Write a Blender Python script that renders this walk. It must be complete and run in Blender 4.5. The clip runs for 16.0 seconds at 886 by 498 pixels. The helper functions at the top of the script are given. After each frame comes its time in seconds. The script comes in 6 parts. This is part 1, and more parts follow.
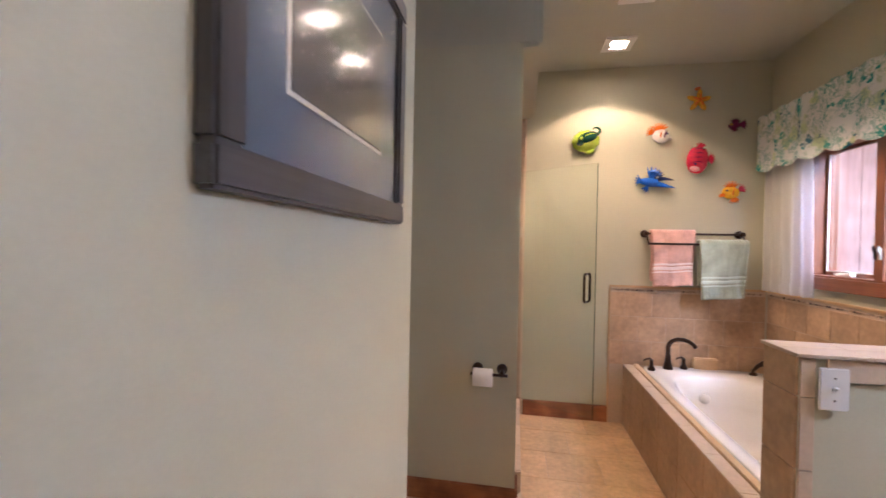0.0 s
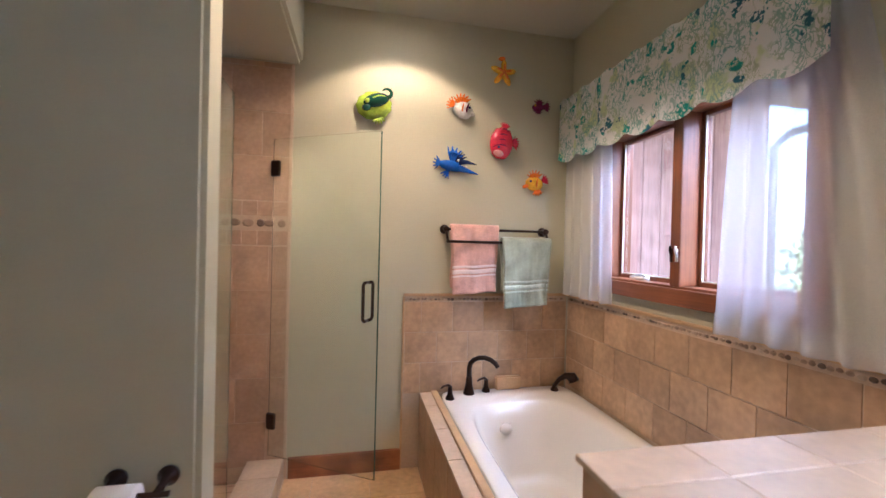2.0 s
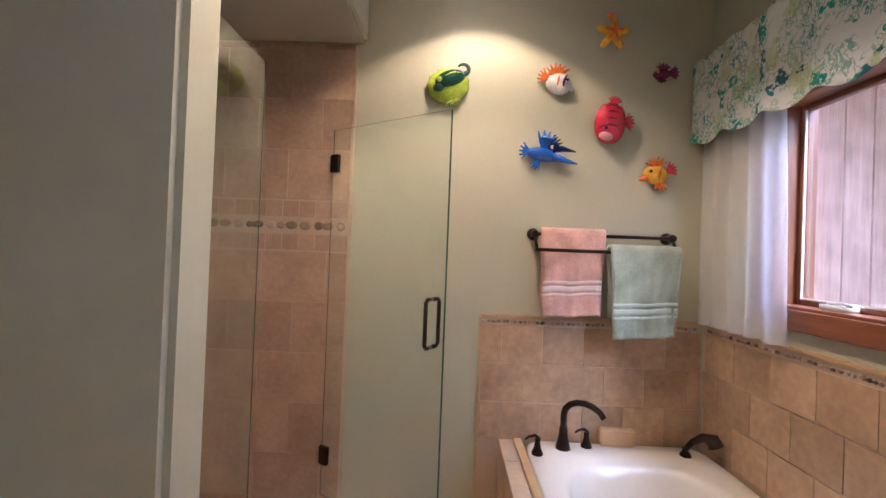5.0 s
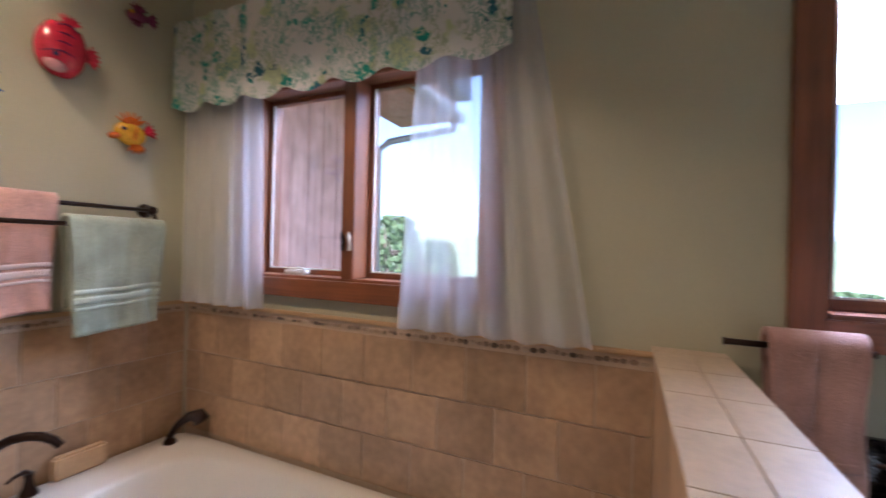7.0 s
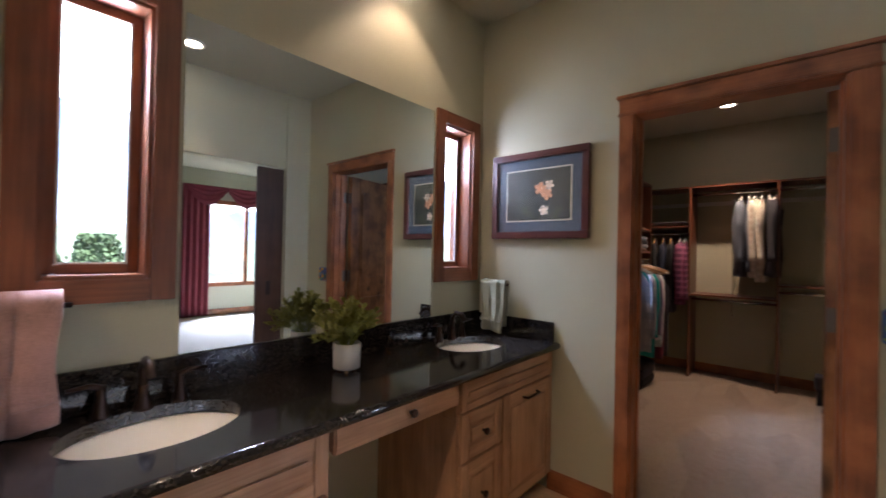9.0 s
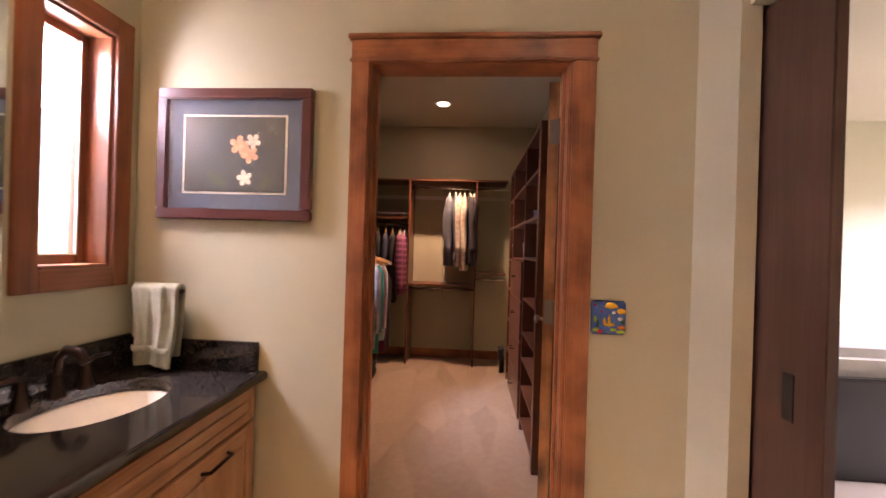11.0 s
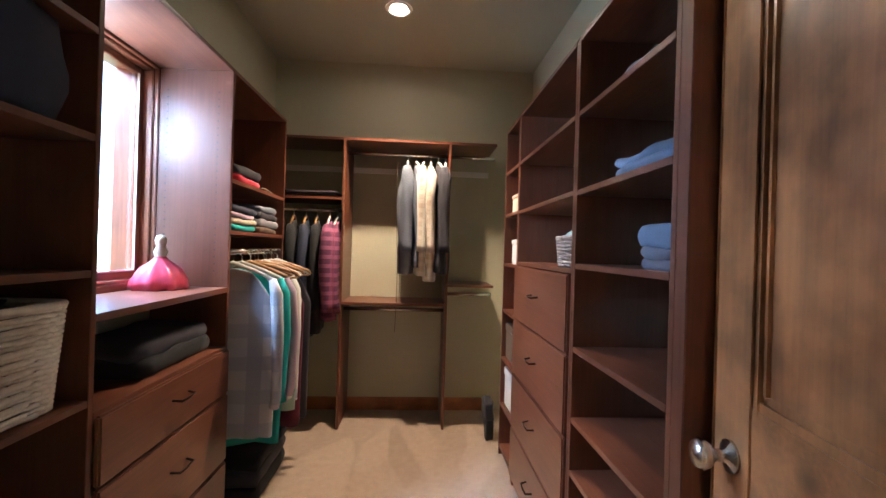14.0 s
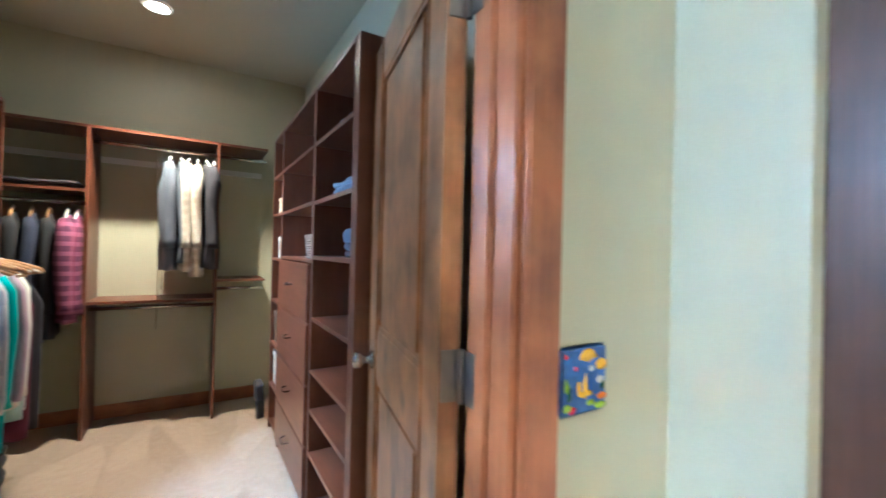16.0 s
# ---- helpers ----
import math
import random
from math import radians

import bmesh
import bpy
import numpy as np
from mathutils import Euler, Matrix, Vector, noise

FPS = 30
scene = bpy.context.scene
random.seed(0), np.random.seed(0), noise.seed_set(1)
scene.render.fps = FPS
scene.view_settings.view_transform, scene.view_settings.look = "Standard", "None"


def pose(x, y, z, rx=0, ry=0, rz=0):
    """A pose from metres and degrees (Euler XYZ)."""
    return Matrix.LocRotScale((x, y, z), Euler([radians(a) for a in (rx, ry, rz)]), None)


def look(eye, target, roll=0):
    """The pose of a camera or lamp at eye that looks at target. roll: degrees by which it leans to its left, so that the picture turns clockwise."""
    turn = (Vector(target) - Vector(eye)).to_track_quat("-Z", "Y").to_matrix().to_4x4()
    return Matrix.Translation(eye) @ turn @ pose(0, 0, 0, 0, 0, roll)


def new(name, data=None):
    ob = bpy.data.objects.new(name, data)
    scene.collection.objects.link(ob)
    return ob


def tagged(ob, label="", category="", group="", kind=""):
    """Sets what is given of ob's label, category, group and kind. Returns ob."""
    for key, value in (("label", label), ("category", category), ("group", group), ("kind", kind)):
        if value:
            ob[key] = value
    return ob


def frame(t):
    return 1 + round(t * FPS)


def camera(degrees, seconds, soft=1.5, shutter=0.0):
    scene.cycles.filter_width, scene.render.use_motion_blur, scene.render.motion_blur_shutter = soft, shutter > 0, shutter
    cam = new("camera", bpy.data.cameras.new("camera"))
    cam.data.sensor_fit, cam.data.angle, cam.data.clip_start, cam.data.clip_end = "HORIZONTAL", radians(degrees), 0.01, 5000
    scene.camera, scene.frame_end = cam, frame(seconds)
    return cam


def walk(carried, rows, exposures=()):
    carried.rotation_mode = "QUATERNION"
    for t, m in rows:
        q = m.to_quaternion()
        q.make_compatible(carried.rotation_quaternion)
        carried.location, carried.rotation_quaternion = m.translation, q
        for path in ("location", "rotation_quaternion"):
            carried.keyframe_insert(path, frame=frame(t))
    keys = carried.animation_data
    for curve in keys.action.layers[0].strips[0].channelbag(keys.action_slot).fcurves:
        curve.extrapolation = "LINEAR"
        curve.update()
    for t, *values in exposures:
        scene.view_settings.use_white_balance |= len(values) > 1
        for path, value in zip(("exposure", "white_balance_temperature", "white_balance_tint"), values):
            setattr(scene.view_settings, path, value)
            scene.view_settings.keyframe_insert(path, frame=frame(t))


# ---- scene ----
cam = camera(94.9, 16.0, 1.5, 0.3)
PATH = [
    (0, (0.248, 0.515, 1.394), (-0.109, 2.483, 1.374), 1.1),
    (0.5, (0.283, 0.723, 1.394), (0.27, 2.723, 1.375), 1.0),
    (1, (0.4, 0.97, 1.396), (0.646, 2.955, 1.372), 1.2),
    (1.5, (0.545, 1.212, 1.39), (0.932, 3.175, 1.374), 1.3),
    (2, (0.691, 1.417, 1.41), (1.106, 3.373, 1.391), 1.4),
    (2.5, (0.925, 1.575, 1.431), (1.226, 3.552, 1.414), 1.6),
    (3, (0.978, 1.735, 1.428), (1.089, 3.732, 1.425), 1.6),
    (3.2, (0.975, 1.786, 1.429), (0.985, 3.786, 1.429), 1.6),
    (5.3, (0.815, 1.913, 1.386), (0.776, 3.913, 1.406), 2.2),
    (5.5, (0.817, 1.94, 1.378), (1.012, 3.93, 1.402), 2.0),
    (6, (0.842, 1.992, 1.393), (1.657, 3.819, 1.404), 1.6),
    (6.5, (0.824, 2.03, 1.402), (2.221, 3.462, 1.4), 1.4),
    (7, (0.823, 2.002, 1.375), (2.64, 2.836, 1.376), 1.4),
    (7.5, (0.801, 1.882, 1.388), (2.796, 2.014, 1.354), 1.1),
    (8, (0.719, 1.808, 1.391), (2.623, 1.199, 1.331), 1.7),
    (8.5, (0.633, 1.733, 1.357), (2.249, 0.556, 1.346), 1.6),
    (9, (0.516, 1.665, 1.333), (1.844, 0.17, 1.347), 1.2),
    (9.5, (0.476, 1.591, 1.34), (1.47, -0.144, 1.345), 1.0),
    (10, (0.566, 1.483, 1.331), (1.2, -0.414, 1.336), 1.1),
    (12.3, (0.856, 0.265, 1.34), (0.78, -1.734, 1.332), 1.7),
    (12.5, (0.87, 0.144, 1.339), (0.786, -1.854, 1.325), 1.5),
    (13, (0.942, -0.141, 1.326), (0.813, -2.137, 1.314), 1.7),
    (13.5, (0.937, -0.393, 1.325), (0.768, -2.385, 1.32), 1.6),
    (14, (0.929, -0.575, 1.326), (0.804, -2.571, 1.329), 1.7),
    (14.5, (0.913, -0.571, 1.324), (0.755, -2.565, 1.329), 1.6),
    (15, (0.905, -0.412, 1.338), (0.565, -2.383, 1.345), 1.5),
    (15.5, (0.899, -0.211, 1.335), (0.246, -2.102, 1.342), 1.5),
    (16, (0.852, 0.008, 1.325), (-0.19, -1.699, 1.337), 1.4),
]
EXPOSURES = [(0, 2.65, 5500, 28), (0.5, 2.65, 5600, 27), (1.2, 2.65, 5450, 25), (2.0, 2.5, 5200, 23), (3.0, 2.35, 5200, 23), (5.5, 2.4, 5100, 22), (6.5, 2.1, 5300, 24), (7.0, 1.95, 5200, 22), (7.5, 1.9, 5800, 26), (8.0, 1.95, 6200, 28),
             (8.6, 2.05, 5500, 22), (9.0, 2.2, 5450, 24), (9.5, 2.5, 6100, 29), (10.2, 3.0, 6900, 40), (12.5, 3.15, 7200, 50), (13.0, 3.25, 7200, 52), (13.5, 3.45, 6100, 29), (14.5, 3.85, 4950, 10),
             (15.2, 4.05, 4500, -4), (16.0, 4.2, 4450, 1)]
walk(cam, [(t, look(eye, target, roll)) for t, eye, target, roll in PATH], EXPOSURES)

# ---- world, sun and lamps ----
sky_world = bpy.data.worlds.new("sky")
scene.world = sky_world
sky_world.use_nodes = True
wn = sky_world.node_tree
sky = wn.nodes.new("ShaderNodeTexSky")
sky.sky_type, sky.sun_disc = "NISHITA", False
sky.sun_elevation, sky.sun_rotation = radians(52), radians(250)
sky.air_density, sky.dust_density = 1.0, 2.5
wn.links.new(sky.outputs[0], wn.nodes["Background"].inputs[0])
wn.nodes["Background"].inputs[1].default_value = 0.15

sun_data = bpy.data.lights.new("sun", "SUN")
sun_data.energy, sun_data.angle, sun_data.color = 4.0, radians(0.6), (1.0, 0.95, 0.87)
sun_ob = new("sun", sun_data)
sun_ob.matrix_world = look((-20, -8, 26), (0, 0, 0))

WARM = (1.0, 0.71, 0.41)


def downlight(x, y, z, power, size=104, blend=0.18, tilt=(0, 0)):
    data = bpy.data.lights.new("downlight_lamp", "SPOT")
    data.energy, data.color, data.spot_size, data.spot_blend, data.shadow_soft_size = power, WARM, radians(size), blend, 0.03
    ob = new("downlight_lamp", data)
    ob.matrix_world = look((x, y, z), (x + tilt[0], y + tilt[1], z - 1))


CEIL = 2.83
downlight(0.92, 3.55, CEIL - 0.03, 8.5, 118, 0.25)
downlight(0.90, 2.95, CEIL - 0.03, 12, 118, 0.3)
downlight(1.90, 0.26, CEIL - 0.03, 4.5, 96, 0.4)
downlight(0.31, 0.68, CEIL - 0.03, 4.5, 84, 0.6)
downlight(1.09, -3.14, CEIL - 0.03, 25, 90, 0.6)


def daylight(eye, target, w, h, power, colour=(0.80, 0.90, 1.0)):
    """An added area lamp that boosts the sky light through a window, outside it or in its opening."""
    data = bpy.data.lights.new("window_daylight_fill", "AREA")
    data.shape, data.size, data.size_y, data.energy, data.color = "RECTANGLE", w, h, power, colour
    new("window_daylight_fill", data).matrix_world = look(eye, target)


daylight((2.72, 2.95, 2.62), (1.6, 2.95, 1.2), 1.1, 0.6, 13)
daylight((2.80, 1.44, 2.52), (1.5, 1.44, 1.1), 0.5, 0.45, 24)
daylight((2.80, -0.25, 2.52), (1.5, -0.25, 1.1), 0.5, 0.45, 24)
daylight((2.80, -2.20, 2.50), (1.2, -2.10, 1.0), 0.7, 0.5, 10, (0.66, 0.83, 1.0))
daylight((-5.75, -1.92, 2.62), (-2.5, -1.5, 1.0), 1.5, 0.7, 220)
# Extra fill lamps inside the window openings, to reach the walls opposite.
daylight((2.27, 1.44, 1.94), (0, 1.44, 1.5), 0.22, 0.28, 2.5)
daylight((2.27, -0.25, 1.93), (0, 0.1, 1.3), 0.22, 0.28, 1.5)
daylight((2.27, -2.08, 1.90), (0, -1.1, 1.4), 0.22, 0.30, 1.7, (0.66, 0.83, 1.0))

# ---- materials ----


def nodes_of(name):
    m = bpy.data.materials.new(name)
    m.use_nodes = True
    nt = m.node_tree
    return m, nt, nt.nodes["Principled BSDF"]


def noise_node(nt, coords, scale, detail=4, stretch=None):
    src = coords
    if stretch:
        mp = nt.nodes.new("ShaderNodeMapping")
        mp.inputs["Scale"].default_value = stretch
        nt.links.new(coords, mp.inputs[0])
        src = mp.outputs[0]
    n = nt.nodes.new("ShaderNodeTexNoise")
    n.inputs["Scale"].default_value, n.inputs["Detail"].default_value = scale, detail
    nt.links.new(src, n.inputs["Vector"])
    return n.outputs["Fac"]


def ramp(nt, fac, stops):
    r = nt.nodes.new("ShaderNodeValToRGB")
    els = r.color_ramp.elements
    while len(els) < len(stops):
        els.new(0.5)
    for el, (p, c) in zip(els, stops):
        el.position, el.color = p, (*c, 1)
    nt.links.new(fac, r.inputs[0])
    return r.outputs[0]


def mixed(nt, fac, a, b, mode="MIX"):
    n = nt.nodes.new("ShaderNodeMix")
    n.data_type, n.blend_type = "RGBA", mode
    for value, socket in ((fac, n.inputs[0]), (a, n.inputs[6]), (b, n.inputs[7])):
        if isinstance(value, (int, float)):
            socket.default_value = value
        elif isinstance(value, tuple):
            socket.default_value = (*value, 1)
        else:
            nt.links.new(value, socket)
    return n.outputs[2]


def shade(c, k):
    return tuple(min(1, v * k) for v in c)


def bumped(nt, bsdf, height, strength, dist=0.002):
    b = nt.nodes.new("ShaderNodeBump")
    b.inputs["Strength"].default_value, b.inputs["Distance"].default_value = strength, dist
    nt.links.new(height, b.inputs["Height"])
    nt.links.new(b.outputs[0], bsdf.inputs["Normal"])


def surface(name, colour, rough=0.6, metal=0.0, var=0.12, big=1.5, fine=60, bump=0.15, dist=0.001, coat=0.0, piece=0.0, sheen=0.0, laid=False):
    """Plain material with broad blotches, fine grain and relief; piece: tone change from object to object; laid: grain runs through the place, so alike pieces differ."""
    m, nt, b = nodes_of(name)
    co = nt.nodes.new("ShaderNodeNewGeometry").outputs["Position"] if laid else nt.nodes.new("ShaderNodeTexCoord").outputs["Object"]
    n1, n2 = noise_node(nt, co, big, 3), noise_node(nt, co, fine, 5)
    c = ramp(nt, n1, [(0.3, shade(colour, 1 - var)), (0.7, shade(colour, 1 + var))])
    c = mixed(nt, 0.5, c, ramp(nt, n2, [(0.3, shade(colour, 1 - var * 0.8)), (0.7, shade(colour, 1 + var * 0.8))]))
    if piece:
        rnd = nt.nodes.new("ShaderNodeObjectInfo").outputs["Random"]
        c = mixed(nt, 1.0, c, ramp(nt, rnd, [(0, (1 - piece,) * 3), (1, (1,) * 3)]), "MULTIPLY")
    nt.links.new(c, b.inputs["Base Color"])
    b.inputs["Roughness"].default_value, b.inputs["Metallic"].default_value = rough, metal
    b.inputs["Coat Weight"].default_value = coat
    b.inputs["Sheen Weight"].default_value = sheen
    if bump:
        bumped(nt, b, n2, bump, dist)
    return m


def wood(name, dark, light, axis=2, rough=0.38, knots=0.0, coat=0.15, blotch=0.2):
    """Grain that runs along one axis, with cathedral bands and optional knots."""
    m, nt, b = nodes_of(name)
    co = nt.nodes.new("ShaderNodeTexCoord").outputs["Object"]
    st = [9, 9, 9]
    st[axis] = 0.8
    n1 = noise_node(nt, co, 2.2, 6, tuple(st))
    st2 = [70, 70, 70]
    st2[axis] = 3
    n2 = noise_node(nt, co, 1.5, 4, tuple(st2))
    n3 = noise_node(nt, co, 6.5, 4)
    c = ramp(nt, n1, [(0.3, dark), (0.5, tuple((p + q) / 2 for p, q in zip(dark, light))), (0.72, light)])
    c = mixed(nt, 0.35, c, ramp(nt, n2, [(0.35, shade(dark, 0.7)), (0.65, light)]))
    c = mixed(nt, blotch, c, ramp(nt, n3, [(0.36, shade(dark, 0.6)), (0.62, shade(light, 1.1))]))
    if knots:
        v = nt.nodes.new("ShaderNodeTexVoronoi")
        v.inputs["Scale"].default_value = 4.5
        mp = nt.nodes.new("ShaderNodeMapping")
        sc = [1.6, 1.6, 1.6]
        sc[axis] = 0.6
        mp.inputs["Scale"].default_value = sc
        nt.links.new(co, mp.inputs[0])
        nt.links.new(mp.outputs[0], v.inputs["Vector"])
        k = ramp(nt, v.outputs["Distance"], [(0.06, (knots,) * 3), (0.26, (0, 0, 0))])
        c = mixed(nt, k, c, shade(dark, 0.3))
    nt.links.new(c, b.inputs["Base Color"])
    b.inputs["Roughness"].default_value, b.inputs["Coat Weight"].default_value = rough, coat
    b.inputs["Coat Roughness"].default_value = 0.3
    bumped(nt, b, n2, 0.12, 0.0006)
    return m


PAINT = surface("sage_paint", (0.475, 0.455, 0.32), 0.55, var=0.05, big=0.8, fine=160, bump=0.25, dist=0.0007)
CEILING_PAINT = surface("ceiling_paint", (0.46, 0.45, 0.35), 0.7, var=0.04, big=0.7, fine=120, bump=0.3, dist=0.001)
BEDROOM_PAINT = surface("bedroom_paint", (0.52, 0.53, 0.40), 0.6, var=0.05, bump=0.2)
TRIM = {a: wood("alder_trim_%d" % a, (0.17, 0.05, 0.017), (0.40, 0.145, 0.05), a, 0.35, 0.0, 0.15, 0.5) for a in (0, 1, 2)}
DARKTRIM = {a: wood("window_wood_%d" % a, (0.13, 0.042, 0.017), (0.29, 0.098, 0.038), a, 0.35) for a in (0, 1, 2)}
DOORWOOD = {a: wood("knotty_alder_%d" % a, (0.15, 0.055, 0.018), (0.48, 0.22, 0.08), a, 0.30, 0.9, 0.3, 0.6) for a in (0, 2)}
CHERRY = {a: wood("cherry_board_%d" % a, (0.115, 0.036, 0.017), (0.175, 0.062, 0.031), a, 0.36, coat=0.1) for a in (0, 1, 2)}
VANITY = {a: wood("vanity_alder_%d" % a, (0.26, 0.125, 0.055), (0.52, 0.31, 0.165), a, 0.34, 0.5) for a in (0, 1, 2)}
TILE = surface("travertine_tile", (0.50, 0.33, 0.19), 0.36, var=0.34, big=5, fine=32, bump=0.2, piece=0.24, laid=True)
TILE_PALE = surface("pale_cap_tile", (0.60, 0.46, 0.32), 0.33, var=0.16, big=9, fine=50, bump=0.15, piece=0.15, laid=True)
TILE_SHOWER = surface("shower_tile", (0.49, 0.335, 0.22), 0.38, var=0.24, big=6, fine=40, bump=0.2, piece=0.16, laid=True)
FLOOR_TILE = surface("floor_tile", (0.62, 0.40, 0.205), 0.42, var=0.3, big=5, fine=30, bump=0.2, piece=0.12, laid=True)
GROUT = surface("grout", (0.52, 0.40, 0.28), 0.9, bump=0.4)
PEBBLE = surface("pebble", (0.30, 0.22, 0.16), 0.4, var=0.3, big=30, fine=90, piece=0.75)
PENCIL = surface("pencil_trim", (0.52, 0.34, 0.175), 0.4, var=0.15, big=12)
ACRYLIC = surface("white_acrylic", (0.80, 0.765, 0.70), 0.16, var=0.02, bump=0, coat=0.4)
BISQUE = surface("bisque_china", (0.86, 0.79, 0.66), 0.14, var=0.02, bump=0, coat=0.4)
BRONZE = surface("oil_rubbed_bronze", (0.045, 0.028, 0.022), 0.3, 0.85, var=0.3, big=20, fine=120, bump=0.05)
NICKEL = surface("satin_nickel", (0.62, 0.60, 0.56), 0.25, 1.0, var=0.08, bump=0.03)
STEEL = surface("chrome_tube", (0.66, 0.65, 0.64), 0.18, 1.0, var=0.06, bump=0)
BLACK = surface("black_lacquer", (0.016, 0.015, 0.016), 0.35, var=0.2, bump=0.05)
WHITE_PLASTIC = surface("white_plastic", (0.74, 0.72, 0.67), 0.35, var=0.03, bump=0)
PAPER = surface("tissue_paper", (0.82, 0.80, 0.77), 0.9, var=0.03, bump=0.3)


def terry(name, c, var=0.4):
    return surface(name, c, 0.95, var=var, big=9, fine=260, bump=0.8, dist=0.004, sheen=0.3)


def carpet_material():
    m, nt, b = nodes_of("tan_carpet")
    co = nt.nodes.new("ShaderNodeTexCoord").outputs["Object"]
    fine = noise_node(nt, co, 260, 4)
    mid = noise_node(nt, co, 22, 4)
    swath = nt.nodes.new("ShaderNodeTexVoronoi")
    swath.feature = "SMOOTH_F1"
    swath.inputs["Scale"].default_value, swath.inputs["Smoothness"].default_value = 2.4, 0.16
    mp = nt.nodes.new("ShaderNodeMapping")
    mp.inputs["Scale"].default_value, mp.inputs["Rotation"].default_value = (1.9, 0.62, 1), (0, 0, 0.12)
    nt.links.new(co, mp.inputs[0])
    nt.links.new(mp.outputs[0], swath.inputs["Vector"])
    sep = nt.nodes.new("ShaderNodeSeparateColor")
    nt.links.new(swath.outputs["Color"], sep.inputs[0])
    c = ramp(nt, sep.outputs[0], [(0.1, (0.36, 0.25, 0.16)), (0.9, (0.54, 0.405, 0.28))])
    c = mixed(nt, 0.3, c, ramp(nt, mid, [(0.35, (0.28, 0.2, 0.14)), (0.65, (0.5, 0.39, 0.29))]))
    c = mixed(nt, 0.3, c, ramp(nt, fine, [(0.3, (0.22, 0.155, 0.1)), (0.7, (0.55, 0.43, 0.31))]))
    nt.links.new(c, b.inputs["Base Color"])
    b.inputs["Roughness"].default_value, b.inputs["Sheen Weight"].default_value = 1.0, 0.25
    bumped(nt, b, fine, 0.9, 0.006)
    return m


def granite_material():
    m, nt, b = nodes_of("black_granite")
    co = nt.nodes.new("ShaderNodeTexCoord").outputs["Object"]
    v = nt.nodes.new("ShaderNodeTexVoronoi")
    v.inputs["Scale"].default_value = 150
    nt.links.new(co, v.inputs["Vector"])
    sep = nt.nodes.new("ShaderNodeSeparateColor")
    nt.links.new(v.outputs["Color"], sep.inputs[0])
    c = ramp(nt, sep.outputs[0], [(0.5, (0.013, 0.011, 0.010)), (0.85, (0.035, 0.027, 0.021)), (0.98, (0.06, 0.047, 0.034))])
    c = mixed(nt, 0.4, c, ramp(nt, noise_node(nt, co, 18, 5), [(0.4, (0.006, 0.006, 0.007)), (0.7, (0.03, 0.023, 0.017))]))
    nt.links.new(c, b.inputs["Base Color"])
    b.inputs["Roughness"].default_value = 0.09
    return m


def glass_material(name, tint=(1, 1, 1), ior=1.45):
    m, nt, b = nodes_of(name)
    b.inputs["Base Color"].default_value = (*tint, 1)
    b.inputs["Transmission Weight"].default_value, b.inputs["Roughness"].default_value, b.inputs["IOR"].default_value = 1.0, 0.0, ior
    return m


def sheer_material():
    m, nt, b = nodes_of("sheer_voile")
    b.inputs["Base Color"].default_value = (0.82, 0.82, 0.84, 1)
    b.inputs["Roughness"].default_value = 0.9
    tl = nt.nodes.new("ShaderNodeBsdfTranslucent")
    tl.inputs[0].default_value = (0.78, 0.80, 0.86, 1)
    tp = nt.nodes.new("ShaderNodeBsdfTransparent")
    m1, m2 = nt.nodes.new("ShaderNodeMixShader"), nt.nodes.new("ShaderNodeMixShader")
    m1.inputs[0].default_value = 0.5
    co = nt.nodes.new("ShaderNodeTexCoord").outputs["Object"]
    weave = noise_node(nt, co, 900, 2)
    mr = nt.nodes.new("ShaderNodeMapRange")
    mr.inputs["From Min"].default_value, mr.inputs["From Max"].default_value = 0.3, 0.7
    mr.inputs["To Min"].default_value, mr.inputs["To Max"].default_value = 0.42, 0.66
    nt.links.new(weave, mr.inputs[0])
    nt.links.new(mr.outputs[0], m2.inputs[0])
    nt.links.new(b.outputs[0], m1.inputs[1])
    nt.links.new(tl.outputs[0], m1.inputs[2])
    nt.links.new(m1.outputs[0], m2.inputs[1])
    nt.links.new(tp.outputs[0], m2.inputs[2])
    nt.links.new(m2.outputs[0], nt.nodes["Material Output"].inputs[0])
    return m


